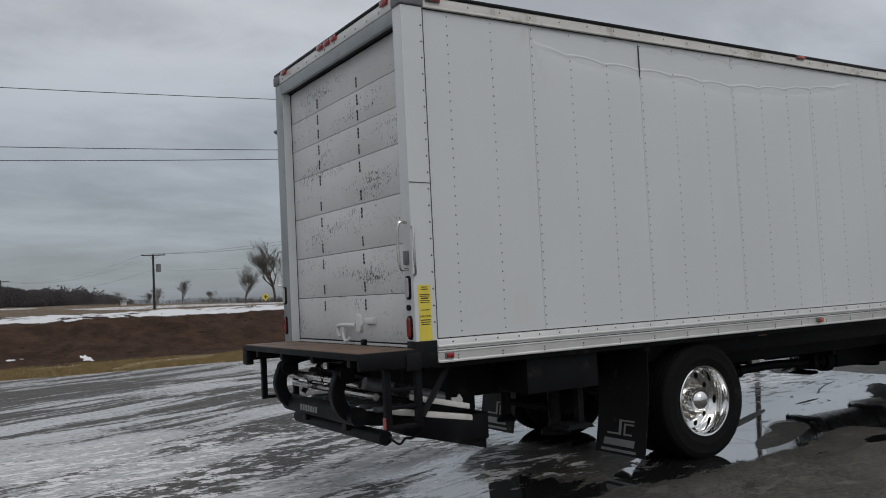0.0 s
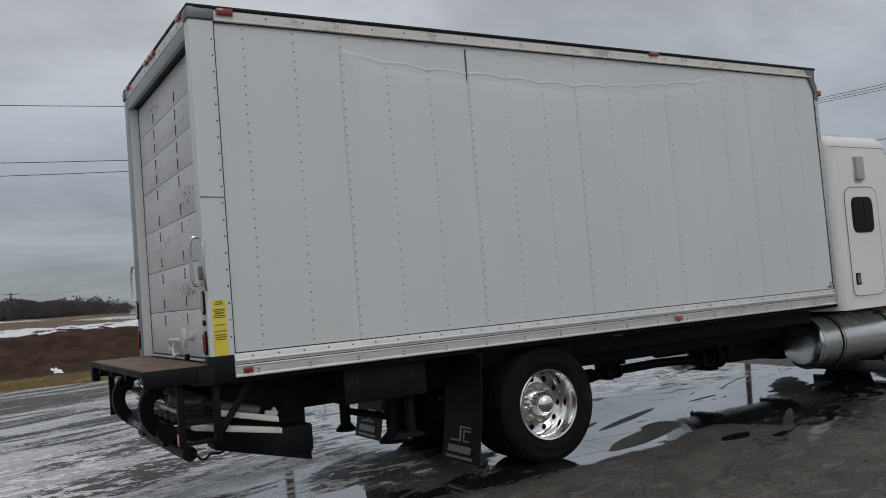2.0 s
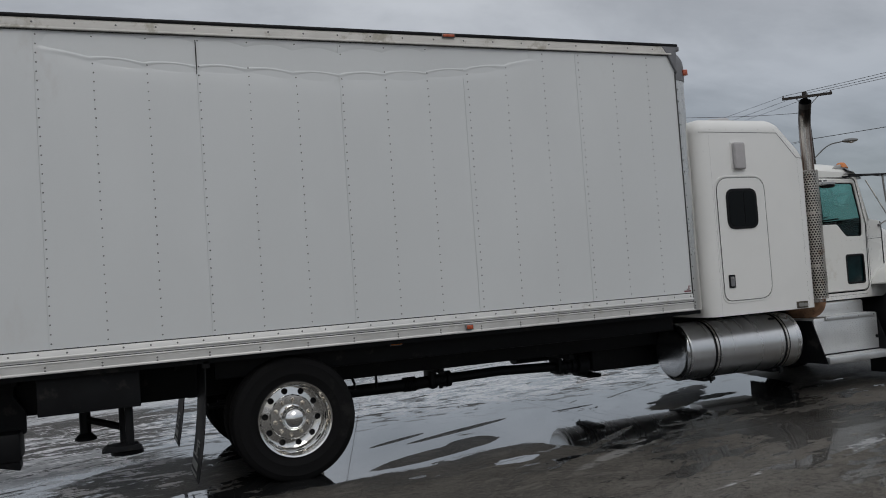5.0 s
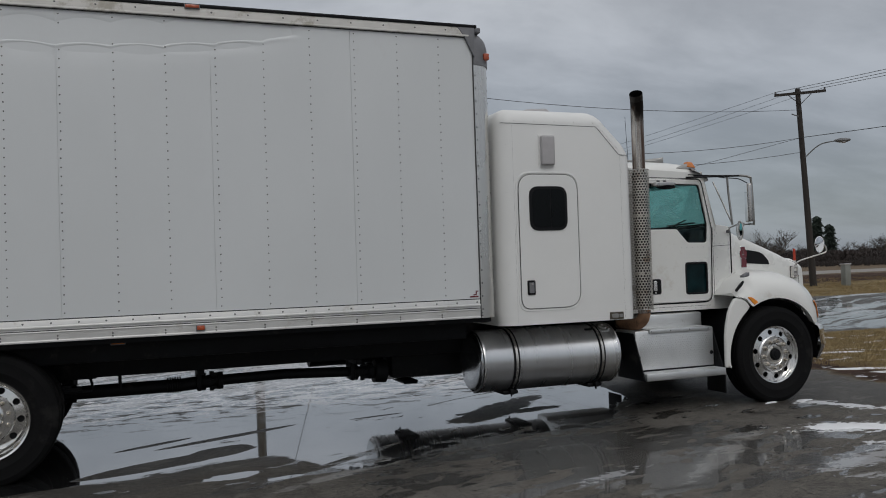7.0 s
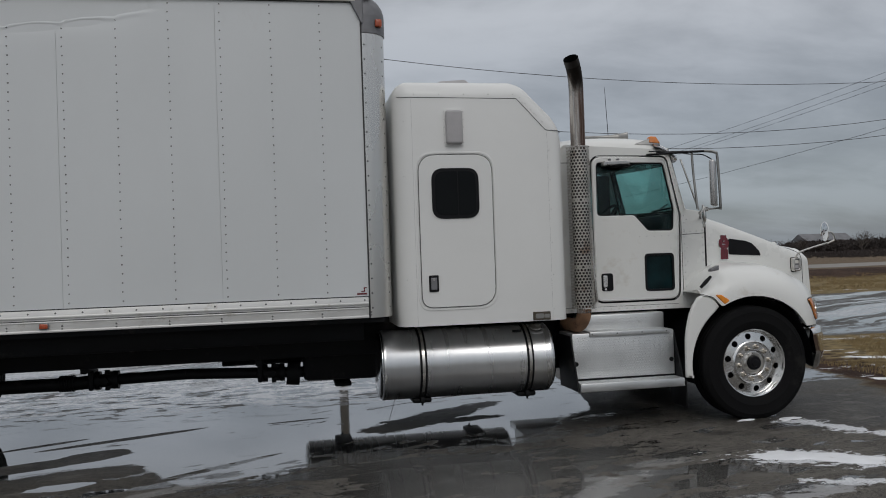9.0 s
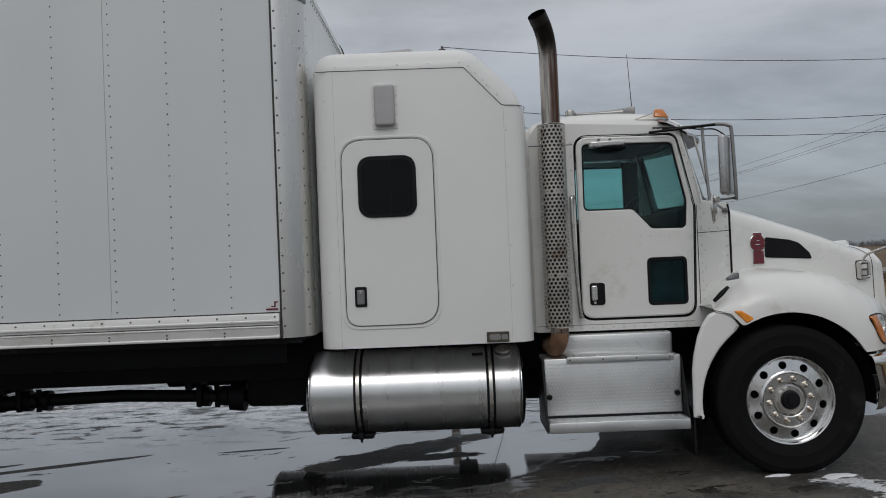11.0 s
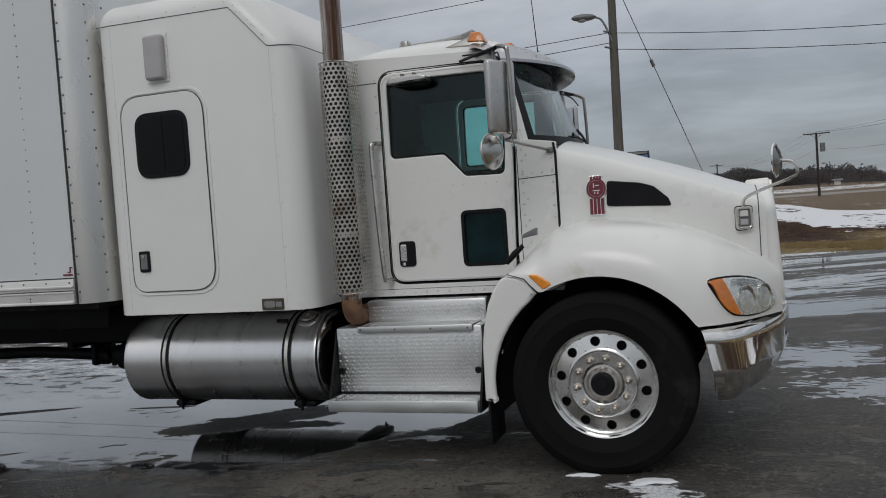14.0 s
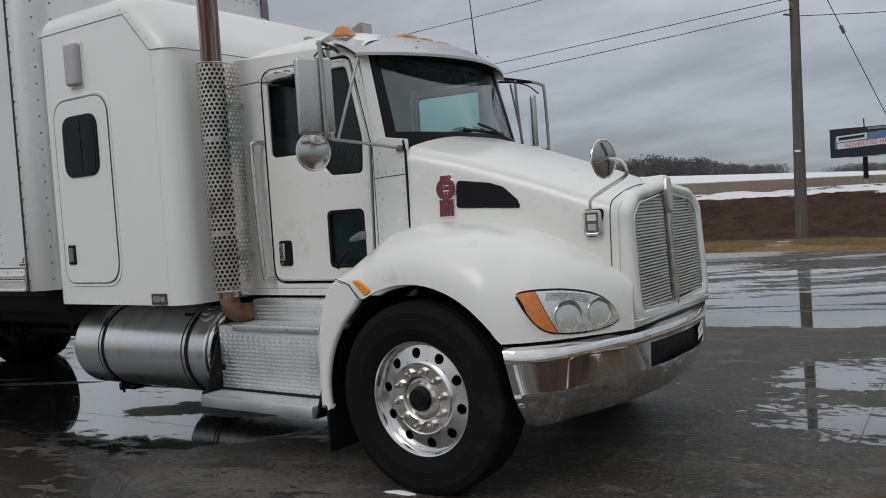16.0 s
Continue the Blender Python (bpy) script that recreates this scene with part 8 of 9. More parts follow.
# grille
sur_o = rounded([(CY - 0.590, 0.83), (CY + 0.590, 0.83), (CY + 0.580, 1.40), (CY + 0.42, 1.495), (CY, 1.545), (CY - 0.42, 1.495), (CY - 0.580, 1.40)], [0.10, 0.10, 0.08, 0.1, 0.2, 0.1, 0.08], 6)
gr_o = rounded([(CY - 0.500, 0.882), (CY, 0.862), (CY + 0.500, 0.882), (CY + 0.490, 1.36), (CY + 0.40, 1.432), (CY, 1.478), (CY - 0.40, 1.432), (CY - 0.490, 1.36)], [0.05, 0.02, 0.05, 0.06, 0.06, 0.1, 0.06, 0.06], 5)
LEANM = Matrix.Translation((14.118, 0, 0.85)) @ Matrix.Rotation(radians(-3.0), 4, "Y") @ Matrix.Translation((0, 0, -0.85)) @ FRONT
grl = part("grille_surround", plate([sur_o, gr_o], 0.11, LEANM, 0.035, 5), PAINT, truck, "white grille surround")
part("surround_seam", tube(B(), [(x - 0.002, CY + (y - CY) * 1.003, z + 0.002) for x, y, z in nose_line], 0.0026, 6), SEAM, grl)
part("grille_back", plate([gr_o], 0.01, Matrix.Translation((-0.045, 0, 0)) @ LEANM), BLACKTRIM, grl)
fz = 0.895
while fz < 1.44:
    half_w = 0.490 if fz < 1.35 else 0.490 - (fz - 1.35) * 1.5
    for a, b in ((CY - half_w, CY - 0.03), (CY + 0.03, CY + half_w)):
        wavy = B()
        nseg = max(4, int((b - a) / 0.0135))
        prev = None
        for i in range(nseg + 1):
            y = a + (b - a) * i / nseg
            dxx = 0.012 if i % 2 else 0.0
            q = [wavy.verts.new(LEANM @ Vector((y, fz + zz, xx + dxx))) for zz, xx in ((-0.0042, 0.024), (0.0042, 0.024), (0.0042, -0.004), (-0.0042, -0.004))]
            if prev:
                for k in range(4):
                    wavy.faces.new((prev[k], prev[(k + 1) % 4], q[(k + 1) % 4], q[k]))
            prev = q
        part("grille_bar", wavy, GRILLEBAR, grl, smooth=False)
    fz += 0.0170
part("grille_frame", plate([gr_o, rounded([(CY - 0.490, 0.892), (CY, 0.872), (CY + 0.490, 0.892), (CY + 0.480, 1.354), (CY + 0.394, 1.422), (CY, 1.468), (CY - 0.394, 1.422), (CY - 0.480, 1.354)], [0.045, 0.02, 0.045, 0.055, 0.055, 0.1, 0.055, 0.055], 5)], 0.03, Matrix.Translation((0.03, 0, 0)) @ LEANM, 0.003), CHROME, grl)
part("grille_spine", plate([rounded([(CY - 0.016, 0.86), (CY, 0.85), (CY + 0.016, 0.86), (CY + 0.022, 1.48), (CY - 0.022, 1.48)], 0.008)], 0.03, Matrix.Translation((0.045, 0, 0)) @ LEANM, 0.008, 3), STEEL, grl)
part("nose_emblem", plate([rounded([(CY - 0.03, 1.36), (CY + 0.03, 1.36), (CY + 0.048, 1.49), (CY + 0.03, 1.56), (CY - 0.03, 1.56), (CY - 0.048, 1.49)], 0.02)], 0.03, Matrix.Translation((0.058, 0, 0)) @ LEANM, 0.010, 3), STEEL, grl, "dull chrome nose emblem")
part("hood_crest", hexa(B(), [(13.99, CY - 0.04, 1.53), (14.15, CY - 0.05, 1.50), (14.15, CY + 0.05, 1.50), (13.99, CY + 0.04, 1.53), (14.00, CY - 0.02, 1.565), (14.135, CY - 0.035, 1.572), (14.135, CY + 0.035, 1.572), (14.00, CY + 0.02, 1.565)], 0.012, 3), PAINT, grl)
part("lower_valance", hexa(B(), [(13.80, CY - 1.065, 0.800), (14.155, CY - 0.55, 0.800), (14.155, CY + 0.55, 0.800), (13.80, CY + 1.065, 0.800), (13.80, CY - 1.08, 0.83), (14.18, CY - 0.56, 0.84), (14.18, CY + 0.56, 0.84), (13.80, CY + 1.08, 0.83)], 0.006), PAINT, truck)
part("valance_gap", hexa(B(), [(13.80, CY - 1.06, 0.775), (14.15, CY - 0.54, 0.775), (14.15, CY + 0.54, 0.775), (13.80, CY + 1.06, 0.775), (13.80, CY - 1.06, 0.802), (14.15, CY - 0.54, 0.802), (14.15, CY + 0.54, 0.802), (13.80, CY + 1.06, 0.802)]), BLACKTRIM, truck)

# bumper: swept along its plan, with an opening in the middle
BH = [(13.725, 1.175), (13.79, 1.155), (13.88, 1.08), (13.99, 0.92), (14.08, 0.70), (14.15, 0.43)]
BP = smooth_path([(x, y, 0) for x, y in BH] + [(14.19, 0.0, 0)] + [(x, -y, 0) for x, y in BH[::-1]], 5)
BS = [(-0.06, 0.775), (-0.02, 0.785), (0.012, 0.772), (0.022, 0.745), (0.022, 0.715), (0.018, 0.705), (0.012, 0.575), (0.006, 0.555), (-0.022, 0.50), (-0.072, 0.415), (-0.10, 0.395)]
bb = B()
g = []
for i, p in enumerate(BP):
    a, b = BP[max(i - 1, 0)], BP[min(i + 1, len(BP) - 1)]
    tdir = (b - a).normalized()
    n_ = Vector((-tdir.y, tdir.x, 0))
    if n_.x < 0:
        n_ = -n_
    endw = smoothf(0.85, 1.17, abs(p.y))
    g.append([bb.verts.new((p.x + n_.x * o + (0.775 - z) * 0.22 * endw, CY + p.y + n_.y * o, z)) for o, z in BS])
for i in range(len(g) - 1):
    mid_y = (BP[i].y + BP[i + 1].y) / 2
    for k in range(len(BS) - 1):
        if abs(mid_y) < 0.41 and k == 5:
            continue
        bb.faces.new((g[i][k], g[i + 1][k], g[i + 1][k + 1], g[i][k + 1]))
bmesh.ops.recalc_face_normals(bb, faces=bb.faces)
bmp = part("front_bumper", bb, CHROME_WORN, truck, "worn chrome wrap-around front bumper")
part("bumper_opening", box(B(), 14.02, 14.13, CY - 0.44, CY + 0.44, 0.54, 0.74), BLACKTRIM, bmp)

# ---- poles, wires and signs ----
def utility_pole(x, y, h, material, label, lean=0.0, arm=None, base=0.0):
    p = thing("utility_pole", label, "utility pole", (x, y, base))
    top = Vector((x + lean, y, base + h))
    part("pole", tube(B(), [(x, y, base - 0.3), ((x + top.x) / 2, y, base + h / 2), top], 0.15, 14, [0.17, 0.14, 0.115]), material, p)
    return p, top


def insulator(at, parent, name="insulator"):
    bm = B()
    lathe(bm, [(0, 0), (0.05, 0), (0.055, 0.03), (0.03, 0.05), (0.045, 0.08), (0.03, 0.11), (0, 0.12)], 10, Matrix.Translation(at))
    part(name, bm, GREYCAST, parent)


def crossarm(parent, c, d, half, material):
    d = Vector(d).normalized()
    n = Vector((-d.y, d.x, 0)) * 0.05
    a, b = Vector(c) - d * half, Vector(c) + d * half
    z = Vector((0, 0, 0.06))
    bm = hexa(B(), [a - n - z, b - n - z, b + n - z, a + n - z, a - n + z, b - n + z, b + n + z, a + n + z])
    part("crossarm", bm, material, parent)
    for s in (-1, 1):
        part("brace", rod(B(), Vector(c) + d * half * 0.5 * s, Vector(c) - Vector((0, 0, 0.55)), 0.018, seg=6), material, parent)
    for s in (-0.95, 0.0, 0.95):
        insulator(Vector(c) + d * half * s + Vector((0, 0, 0.06)), parent)


def street_light(parent, a, b):
    a, b = Vector(a), Vector(b)
    mid_ = (a + b) / 2 + Vector((0, 0, 0.25))
    part("lamp_arm", tube(B(), smooth_path([a, mid_, b], 5), 0.03, 8), LAMPGREY, parent)
    d = (b - a)
    d.z = 0
    d.normalize()
    bm = B()
    m = Matrix.Translation(b + d * 0.25) @ d.to_track_quat("X", "Z").to_matrix().to_4x4()
    bmesh.ops.create_uvsphere(bm, u_segments=14, v_segments=8, radius=0.3, matrix=m @ Matrix.Diagonal((1.25, 0.55, 0.36, 1)))
    head = part("lamp_head", bm, LAMPGREY, parent, "grey cobra-head street lamp")
    part("lamp_lens", ball(B(), b + d * 0.30 - Vector((0, 0, 0.08)), 0.12, squash=(1.2, 1, 0.5)), GREYPLASTIC, head)


near_pole, near_top = utility_pole(10.74, 26.4, 8.42, WOODPOLE, "weathered wooden utility pole with street lamp, on dry verge", 0.10)
street_light(near_pole, (10.80, 26.3, 6.35), (10.26, 26.15, 7.10))
insulator(near_top, near_pole)
part("pole_tag", box(B(), 10.69, 10.84, 26.20, 26.24, 2.42, 2.48, 0.005), ALUM, near_pole)
part("service_bracket", rod(B(), (10.8, 26.4, 6.6), (10.6, 26.0, 6.6), 0.03, seg=8), GREYCAST, near_pole)
part("service_bracket", rod(B(), (10.8, 26.4, 6.15), (10.6, 26.1, 6.15), 0.03, seg=8), GREYCAST, near_pole)
corner_pole, corner_top = utility_pole(37.8, 29.9, 9.6, DARKPOLE, "dark wooden corner utility pole with crossarm and street lamp", -0.5)
crossarm(corner_pole, (37.3, 29.75, 9.35), (0.75, -0.66, 0), 1.15, DARKPOLE)
street_light(corner_pole, (37.4, 29.85, 6.15), (38.6, 28.9, 6.95))
part("side_bracket", rod(B(), (37.4, 29.85, 8.2), (36.9, 29.9, 8.35), 0.03, seg=8), GREYCAST, corner_pole)
far_pole, far_top = utility_pole(23.5, 107, 8.0, DARKPOLE, "dark distant utility pole with crossarm and transformer", 0.0, base=0.1)
crossarm(far_pole, (23.5, 106.8, 8.0), (1, -0.1, 0), 1.4, DARKPOLE)
part("transformer", rod(B(), (24.1, 106.9, 5.9), (24.1, 106.9, 6.9), 0.28, seg=14), GREYCAST, far_pole, "grey can transformer")
last_pole, last_top = utility_pole(11.4, 181, 7.9, DARKPOLE, "small far utility pole with crossarm", 0.0, base=0.3)
crossarm(last_pole, (11.4, 180.8, 7.9), (1, -0.1, 0), 1.4, DARKPOLE)
mid_pole, mid_top = utility_pole(-16, 404, 8.5, DARKPOLE, "tiny far utility pole with crossarm", 0.0, base=1.2)
crossarm(mid_pole, (-16, 403.8, 9.6), (1, -0.1, 0), 1.5, DARKPOLE)
off_pole, off_top = utility_pole(-42, 26.4, 8.6, WOODPOLE, "weathered wooden utility pole far along the verge", 0.0)


def cable(a, b, sag, r=0.011, name="overhead_wire", label="thin dark overhead wire between poles"):
    a, b = Vector(a), Vector(b)
    pts = []
    for k in range(17):
        t = k / 16
        p = a.lerp(b, t)
        p.z -= sag * 4 * t * (1 - t)
        pts.append(p)
    return solid(name, tube(B(), pts, r, 5), WIRE, label, "cable", "overhead wires")


for za, zb, sg_ in ((8.30, 8.3, 0.60), (6.60, 6.3, 0.50), (6.30, 5.8, 0.60)):
    cable((10.8, 26.3, za), (-42, 26.4, zb), sg_)
cable((10.8, 26.4, 8.50), (37.3, 29.8, 8.55), 0.62)
cable((10.8, 26.3, 6.58), (37.3, 29.8, 7.2), 0.95)
cable((10.8, 26.3, 6.10), (37.3, 29.8, 6.5), 0.92)
for o, s in ((-1.05, 1.6), (0.0, 1.8), (1.05, 1.7)):
    cable((37.3 + 0.75 * o, 29.75 - 0.66 * o, 9.5), (23.5 + o, 106.8, 8.2), s, 0.008)
    cable((23.5 + o, 106.8, 8.2), (11.4 + o, 180.8, 8.1), s, 0.007)
    cable((37.3 + 0.75 * o, 29.75 - 0.66 * o, 9.5), (38.5 + 0.75 * o, -32, 9.6), 0.9, 0.012)
cable((37.3, 29.8, 7.2), (23.5, 106.9, 6.2), 1.6, 0.010)
cable((37.3, 29.8, 7.2), (38.5, -32, 7.3), 0.9, 0.016)
cable((23.5, 106.9, 6.2), (11.4, 180.9, 6.2), 1.4, 0.010)
guy_a, guy_b = Vector((10.84, 26.4, 8.4)), Vector((13.87, 29.3, 0.20))
guy = solid("guy_wire", tube(B(), [guy_a, guy_b], 0.012, 5), WIRE, "taut guy wire anchored in the bank", "cable")
part("guy_guard", tube(B(), [guy_b, guy_b.lerp(guy_a, 0.40)], 0.020, 6), GREYPLASTIC, guy, "pale plastic guy guard")
part("guy_insulator", tube(B(), [guy_b.lerp(guy_a, 0.66), guy_b.lerp(guy_a, 0.685)], 0.05, 8), GREYCAST, guy)

# billboard
bbt = thing("billboard", "dark blue roadside billboard on a steel post", "billboard", (0.5, 113.0, 0.3))
bd = Vector((0.985, 0.17, 0)).normalized()
BM = Matrix.Translation((0.5, 113.0, 0)) @ Matrix(((bd.x, 0, bd.y, 0), (bd.y, 0, -bd.x, 0), (0, 1, 0, 0), (0, 0, 0, 1)))
BLUE = surface("billboard_navy", (0.007, 0.011, 0.028), 0.5, 0, 0.2, 0.4, 20, 0.0)
LIGHTBLUE = surface("billboard_light_blue", (0.12, 0.22, 0.42), 0.5, 0, 0.25, 0.5, 10, 0.0)
WHITEINK = surface("billboard_white", (0.72, 0.72, 0.74), 0.5, 0, 0.05, 0.5, 10, 0.0)
REDWORD = surface("billboard_red", (0.55, 0.05, 0.04), 0.5, 0, 0.05, 0.5, 10, 0.0)
brd = part("board", plate([[(-3.7, 4.75), (3.6, 4.75), (3.6, 8.2), (-3.7, 8.2)]], 0.3, BM, 0.03), BLUE, bbt)
MF = Matrix.Translation((0, 0, 0.16))
part("light_band", plate([rounded([(-3.2, 5.8), (3.3, 6.1), (3.4, 7.75), (0.5, 7.5), (-3.1, 7.1)], 0.2)], 0.02, BM @ MF), LIGHTBLUE, brd)
part("name_plate", plate([rounded([(-3.0, 6.55), (0.3, 6.75), (0.3, 7.5), (-3.0, 7.3)], 0.02)], 0.02, BM @ Matrix.Translation((0, 0, 0.18))), WHITEINK, brd)
part("name_bar", plate([[(-2.75, 6.78), (0.05, 6.95), (0.05, 7.3), (-2.75, 7.13)]], 0.02, BM @ Matrix.Translation((0, 0, 0.20))), BLUE, brd)
part("slogan_strip", plate([[(-2.9, 5.75), (3.3, 6.05), (3.3, 6.75), (-2.9, 6.45)]], 0.02, BM @ Matrix.Translation((0, 0, 0.185))), WHITEINK, brd)
part("slogan", words("ADVERTISE HERE", 0.72, BM @ Matrix.Translation((0.55, 6.27, 0.205)) @ Matrix.Rotation(radians(3), 4, "Z"), 0.01), REDWORD, brd)
part("number_bar", plate([[(0.4, 7.84), (3.3, 7.84), (3.3, 8.10), (0.4, 8.10)]], 0.02, BM @ Matrix.Translation((0, 0, 0.20))), DECALGREY, brd)
part("post", rod(B(), (0.5, 113.3, 0.2), (0.5, 113.3, 5.0), 0.28, seg=16), BLACK, bbt)
part("top_mast", rod(B(), (0.5, 113.3, 8.2), (0.5, 113.3, 9.2), 0.07, seg=8), BLACK, bbt)
part("catwalk", box(B(), -1.0, 2.0, 112.4, 112.8, 4.65, 4.75), GREYCAST, bbt)

# crossing sign
sg = thing("road_sign", "yellow diamond warning sign on a thin post by the road", "road sign", (46.2, 131, 0.3))
part("sign_post", rod(B(), (46.2, 131, 0.1), (46.2, 131, 2.7), 0.04, seg=8), GREYCAST, sg)
part("sign_plate", plate([rounded([(45.55, 2.38), (46.2, 1.73), (46.85, 2.38), (46.2, 3.03)], 0.06)], 0.01, at_side(130.95)), YELLOW, sg)
part("sign_symbol", joined([plate([rrect(46.115, 46.285, 2.03, 2.73, 0.01)], 0.006, at_side(130.94)), plate([rrect(45.85, 46.55, 2.295, 2.465, 0.01)], 0.006, at_side(130.935))]), DECALBLACK, sg)

# roadside box, marker post
ub = solid("utility_box", box(B(), 38.9, 39.24, 29.0, 29.3, -0.02, 1.0, 0.03), surface("pale_green_cabinet", (0.24, 0.25, 0.23), 0.5, 0, 0.1, 4, 60, 0.03), "pale grey-green utility cabinet on the verge", "utility box")
part("lid", box(B(), 38.87, 39.27, 28.97, 29.33, 1.0, 1.06, 0.02), GREYPLASTIC, ub)
mp = solid("marker_post", rod(B(), (36.4, 29.6, 0), (36.4, 29.6, 1.55), 0.05, seg=12), RAILWHITE, "white utility marker post with red top", "marker post")
part("red_top", rod(B(), (36.4, 29.6, 1.3), (36.4, 29.6, 1.85), 0.06, seg=12), surface("red_plastic", (0.55, 0.06, 0.03), 0.5, 0, 0.1, 4, 60, 0.0), mp)


# ---- trees ----
def bare_tree(height, spread, seed, detail=4):
    """A leafless tree: tapered trunk, forking limbs, and many twigs."""
    rnd = random.Random(seed)
    wood, twig = B(), B()

    def grow(p, d, length, r, level):
        pts, q = [p], p
        n = 3
        for k in range(n):
            d = (d + Vector((rnd.uniform(-1, 1), rnd.uniform(-1, 1), rnd.uniform(-0.2, 0.5))) * 0.13).normalized()
            q = q + d * length / n
            pts.append(q)
        thin = level >= detail - 1
        tube(twig if thin else wood, pts, r, 4 if level > 1 else 7, [r * (1 - 0.4 * k / n) for k in range(n + 1)], caps=False)
        if level >= detail:
            return
        kids = rnd.randint(3, 5) if level else rnd.randint(5, 7)
        for k in range(kids):
            t = rnd.uniform(0.45, 1.0) if level else rnd.uniform(0.30, 1.0)
            i = min(int(t * n), n - 1)
            base = pts[i].lerp(pts[i + 1], t * n - i)
            az = rnd.uniform(0, math.tau)
            up_ = rnd.uniform(0.25, 1.0)
            side = Vector((math.cos(az), math.sin(az), 0)) * spread
            nd = (d * 0.62 + side * rnd.uniform(0.7, 1.35) + Vector((0, 0, up_ * 0.62))).normalized()
            grow(base, nd, length * rnd.uniform(0.60, 0.86), r * 0.52, level + 1)

    grow(Vector((0, 0, -0.2)), Vector((rnd.uniform(-0.05, 0.05), rnd.uniform(-0.05, 0.05), 1)), height * 0.27, height * 0.017, 0)
    return wood, twig


def plant_tree(x, y, h, spread, seed, label, detail=4):
    wood, twig = bare_tree(h, spread, seed, detail)
    t = thing("bare_tree", label, "tree", (0, 0, 0), "roadside bare trees")
    part("trunk", wood, BARK, t)
    part("crown", twig, TWIGS, t)
    t.location = (x, y, ground_height(x, y))
    return t


TL = "leafless grey-brown tree on the far field edge"
for x, y, h, s, sd in ((65, 178, 19, 0.62, 3), (70, 181, 12, 0.6, 4), (50, 153, 10.5, 0.6, 5), (51.6, 180, 4.8, 0.8, 6), (42.7, 170, 7.4, 0.6, 7), (36, 170, 4.2, 0.8, 8), (31, 170, 4.6, 0.8, 9), (38, 171, 5.0, 0.7, 10),
                       (78, 82, 6.2, 0.8, 11), (82, 84, 6.8, 0.8, 12), (75, 86, 5.0, 0.8, 13), (95, 84, 6.0, 0.75, 14), (99, 80, 6.5, 0.8, 15), (70, 90, 4.0, 0.85, 16), (104, 76, 6.0, 0.8, 17), (88, 88, 5.5, 0.8, 18), (80, 78, 6.6, 0.75, 19), (84.5, 79, 5.4, 0.85, 20), (93, 78, 4.8, 0.85, 21), (108, 70, 5.8, 0.8, 22), (97, 76, 5.2, 0.9, 23), (76, 80, 5.6, 0.8, 24)):
    plant_tree(x, y, h, s, sd, TL, 5 if y > 150 else 4)


def conifer(x, y, h, seed):
    rnd = random.Random(seed)
    t = thing("conifer_tree", "dark green conifer with layered boughs", "tree", (x, y, 0))
    part("trunk", tube(B(), [(x, y, -0.2), (x, y, h)], 0.2, 8, [0.22, 0.03]), BARK, t)
    vs, fs = [], []
    for k in range(900):
        f = rnd.random() ** 0.8
        z = h * (0.12 + 0.88 * f)
        rad = (1 - f) * h * 0.20 * (0.75 + 0.4 * math.sin(f * 40)) + 0.15
        a = rnd.uniform(0, math.tau)
        rr = rad * rnd.uniform(0.25, 1.0)
        c = Vector((x + rr * math.cos(a), y + rr * math.sin(a), z - rr * 0.25))
        out = Vector((math.cos(a), math.sin(a), -0.25))
        side = Vector((-math.sin(a), math.cos(a), 0))
        s = rnd.uniform(0.25, 0.5)
        b0 = len(vs)
        vs += [c - side * s * 0.5, c + side * s * 0.5, c + out * s * 1.3, c + Vector((0, 0, s * 0.5))]
        fs += [(b0, b0 + 1, b0 + 2), (b0, b0 + 2, b0 + 3), (b0 + 1, b0 + 3, b0 + 2)]
    me = bpy.data.meshes.new("crown")
    me.from_pydata(vs, [], fs)
    part("crown", me, NEEDLES, t, smooth=False)


conifer(87.5, 80, 6.2, 1)
conifer(90, 80.5, 5.2, 2)

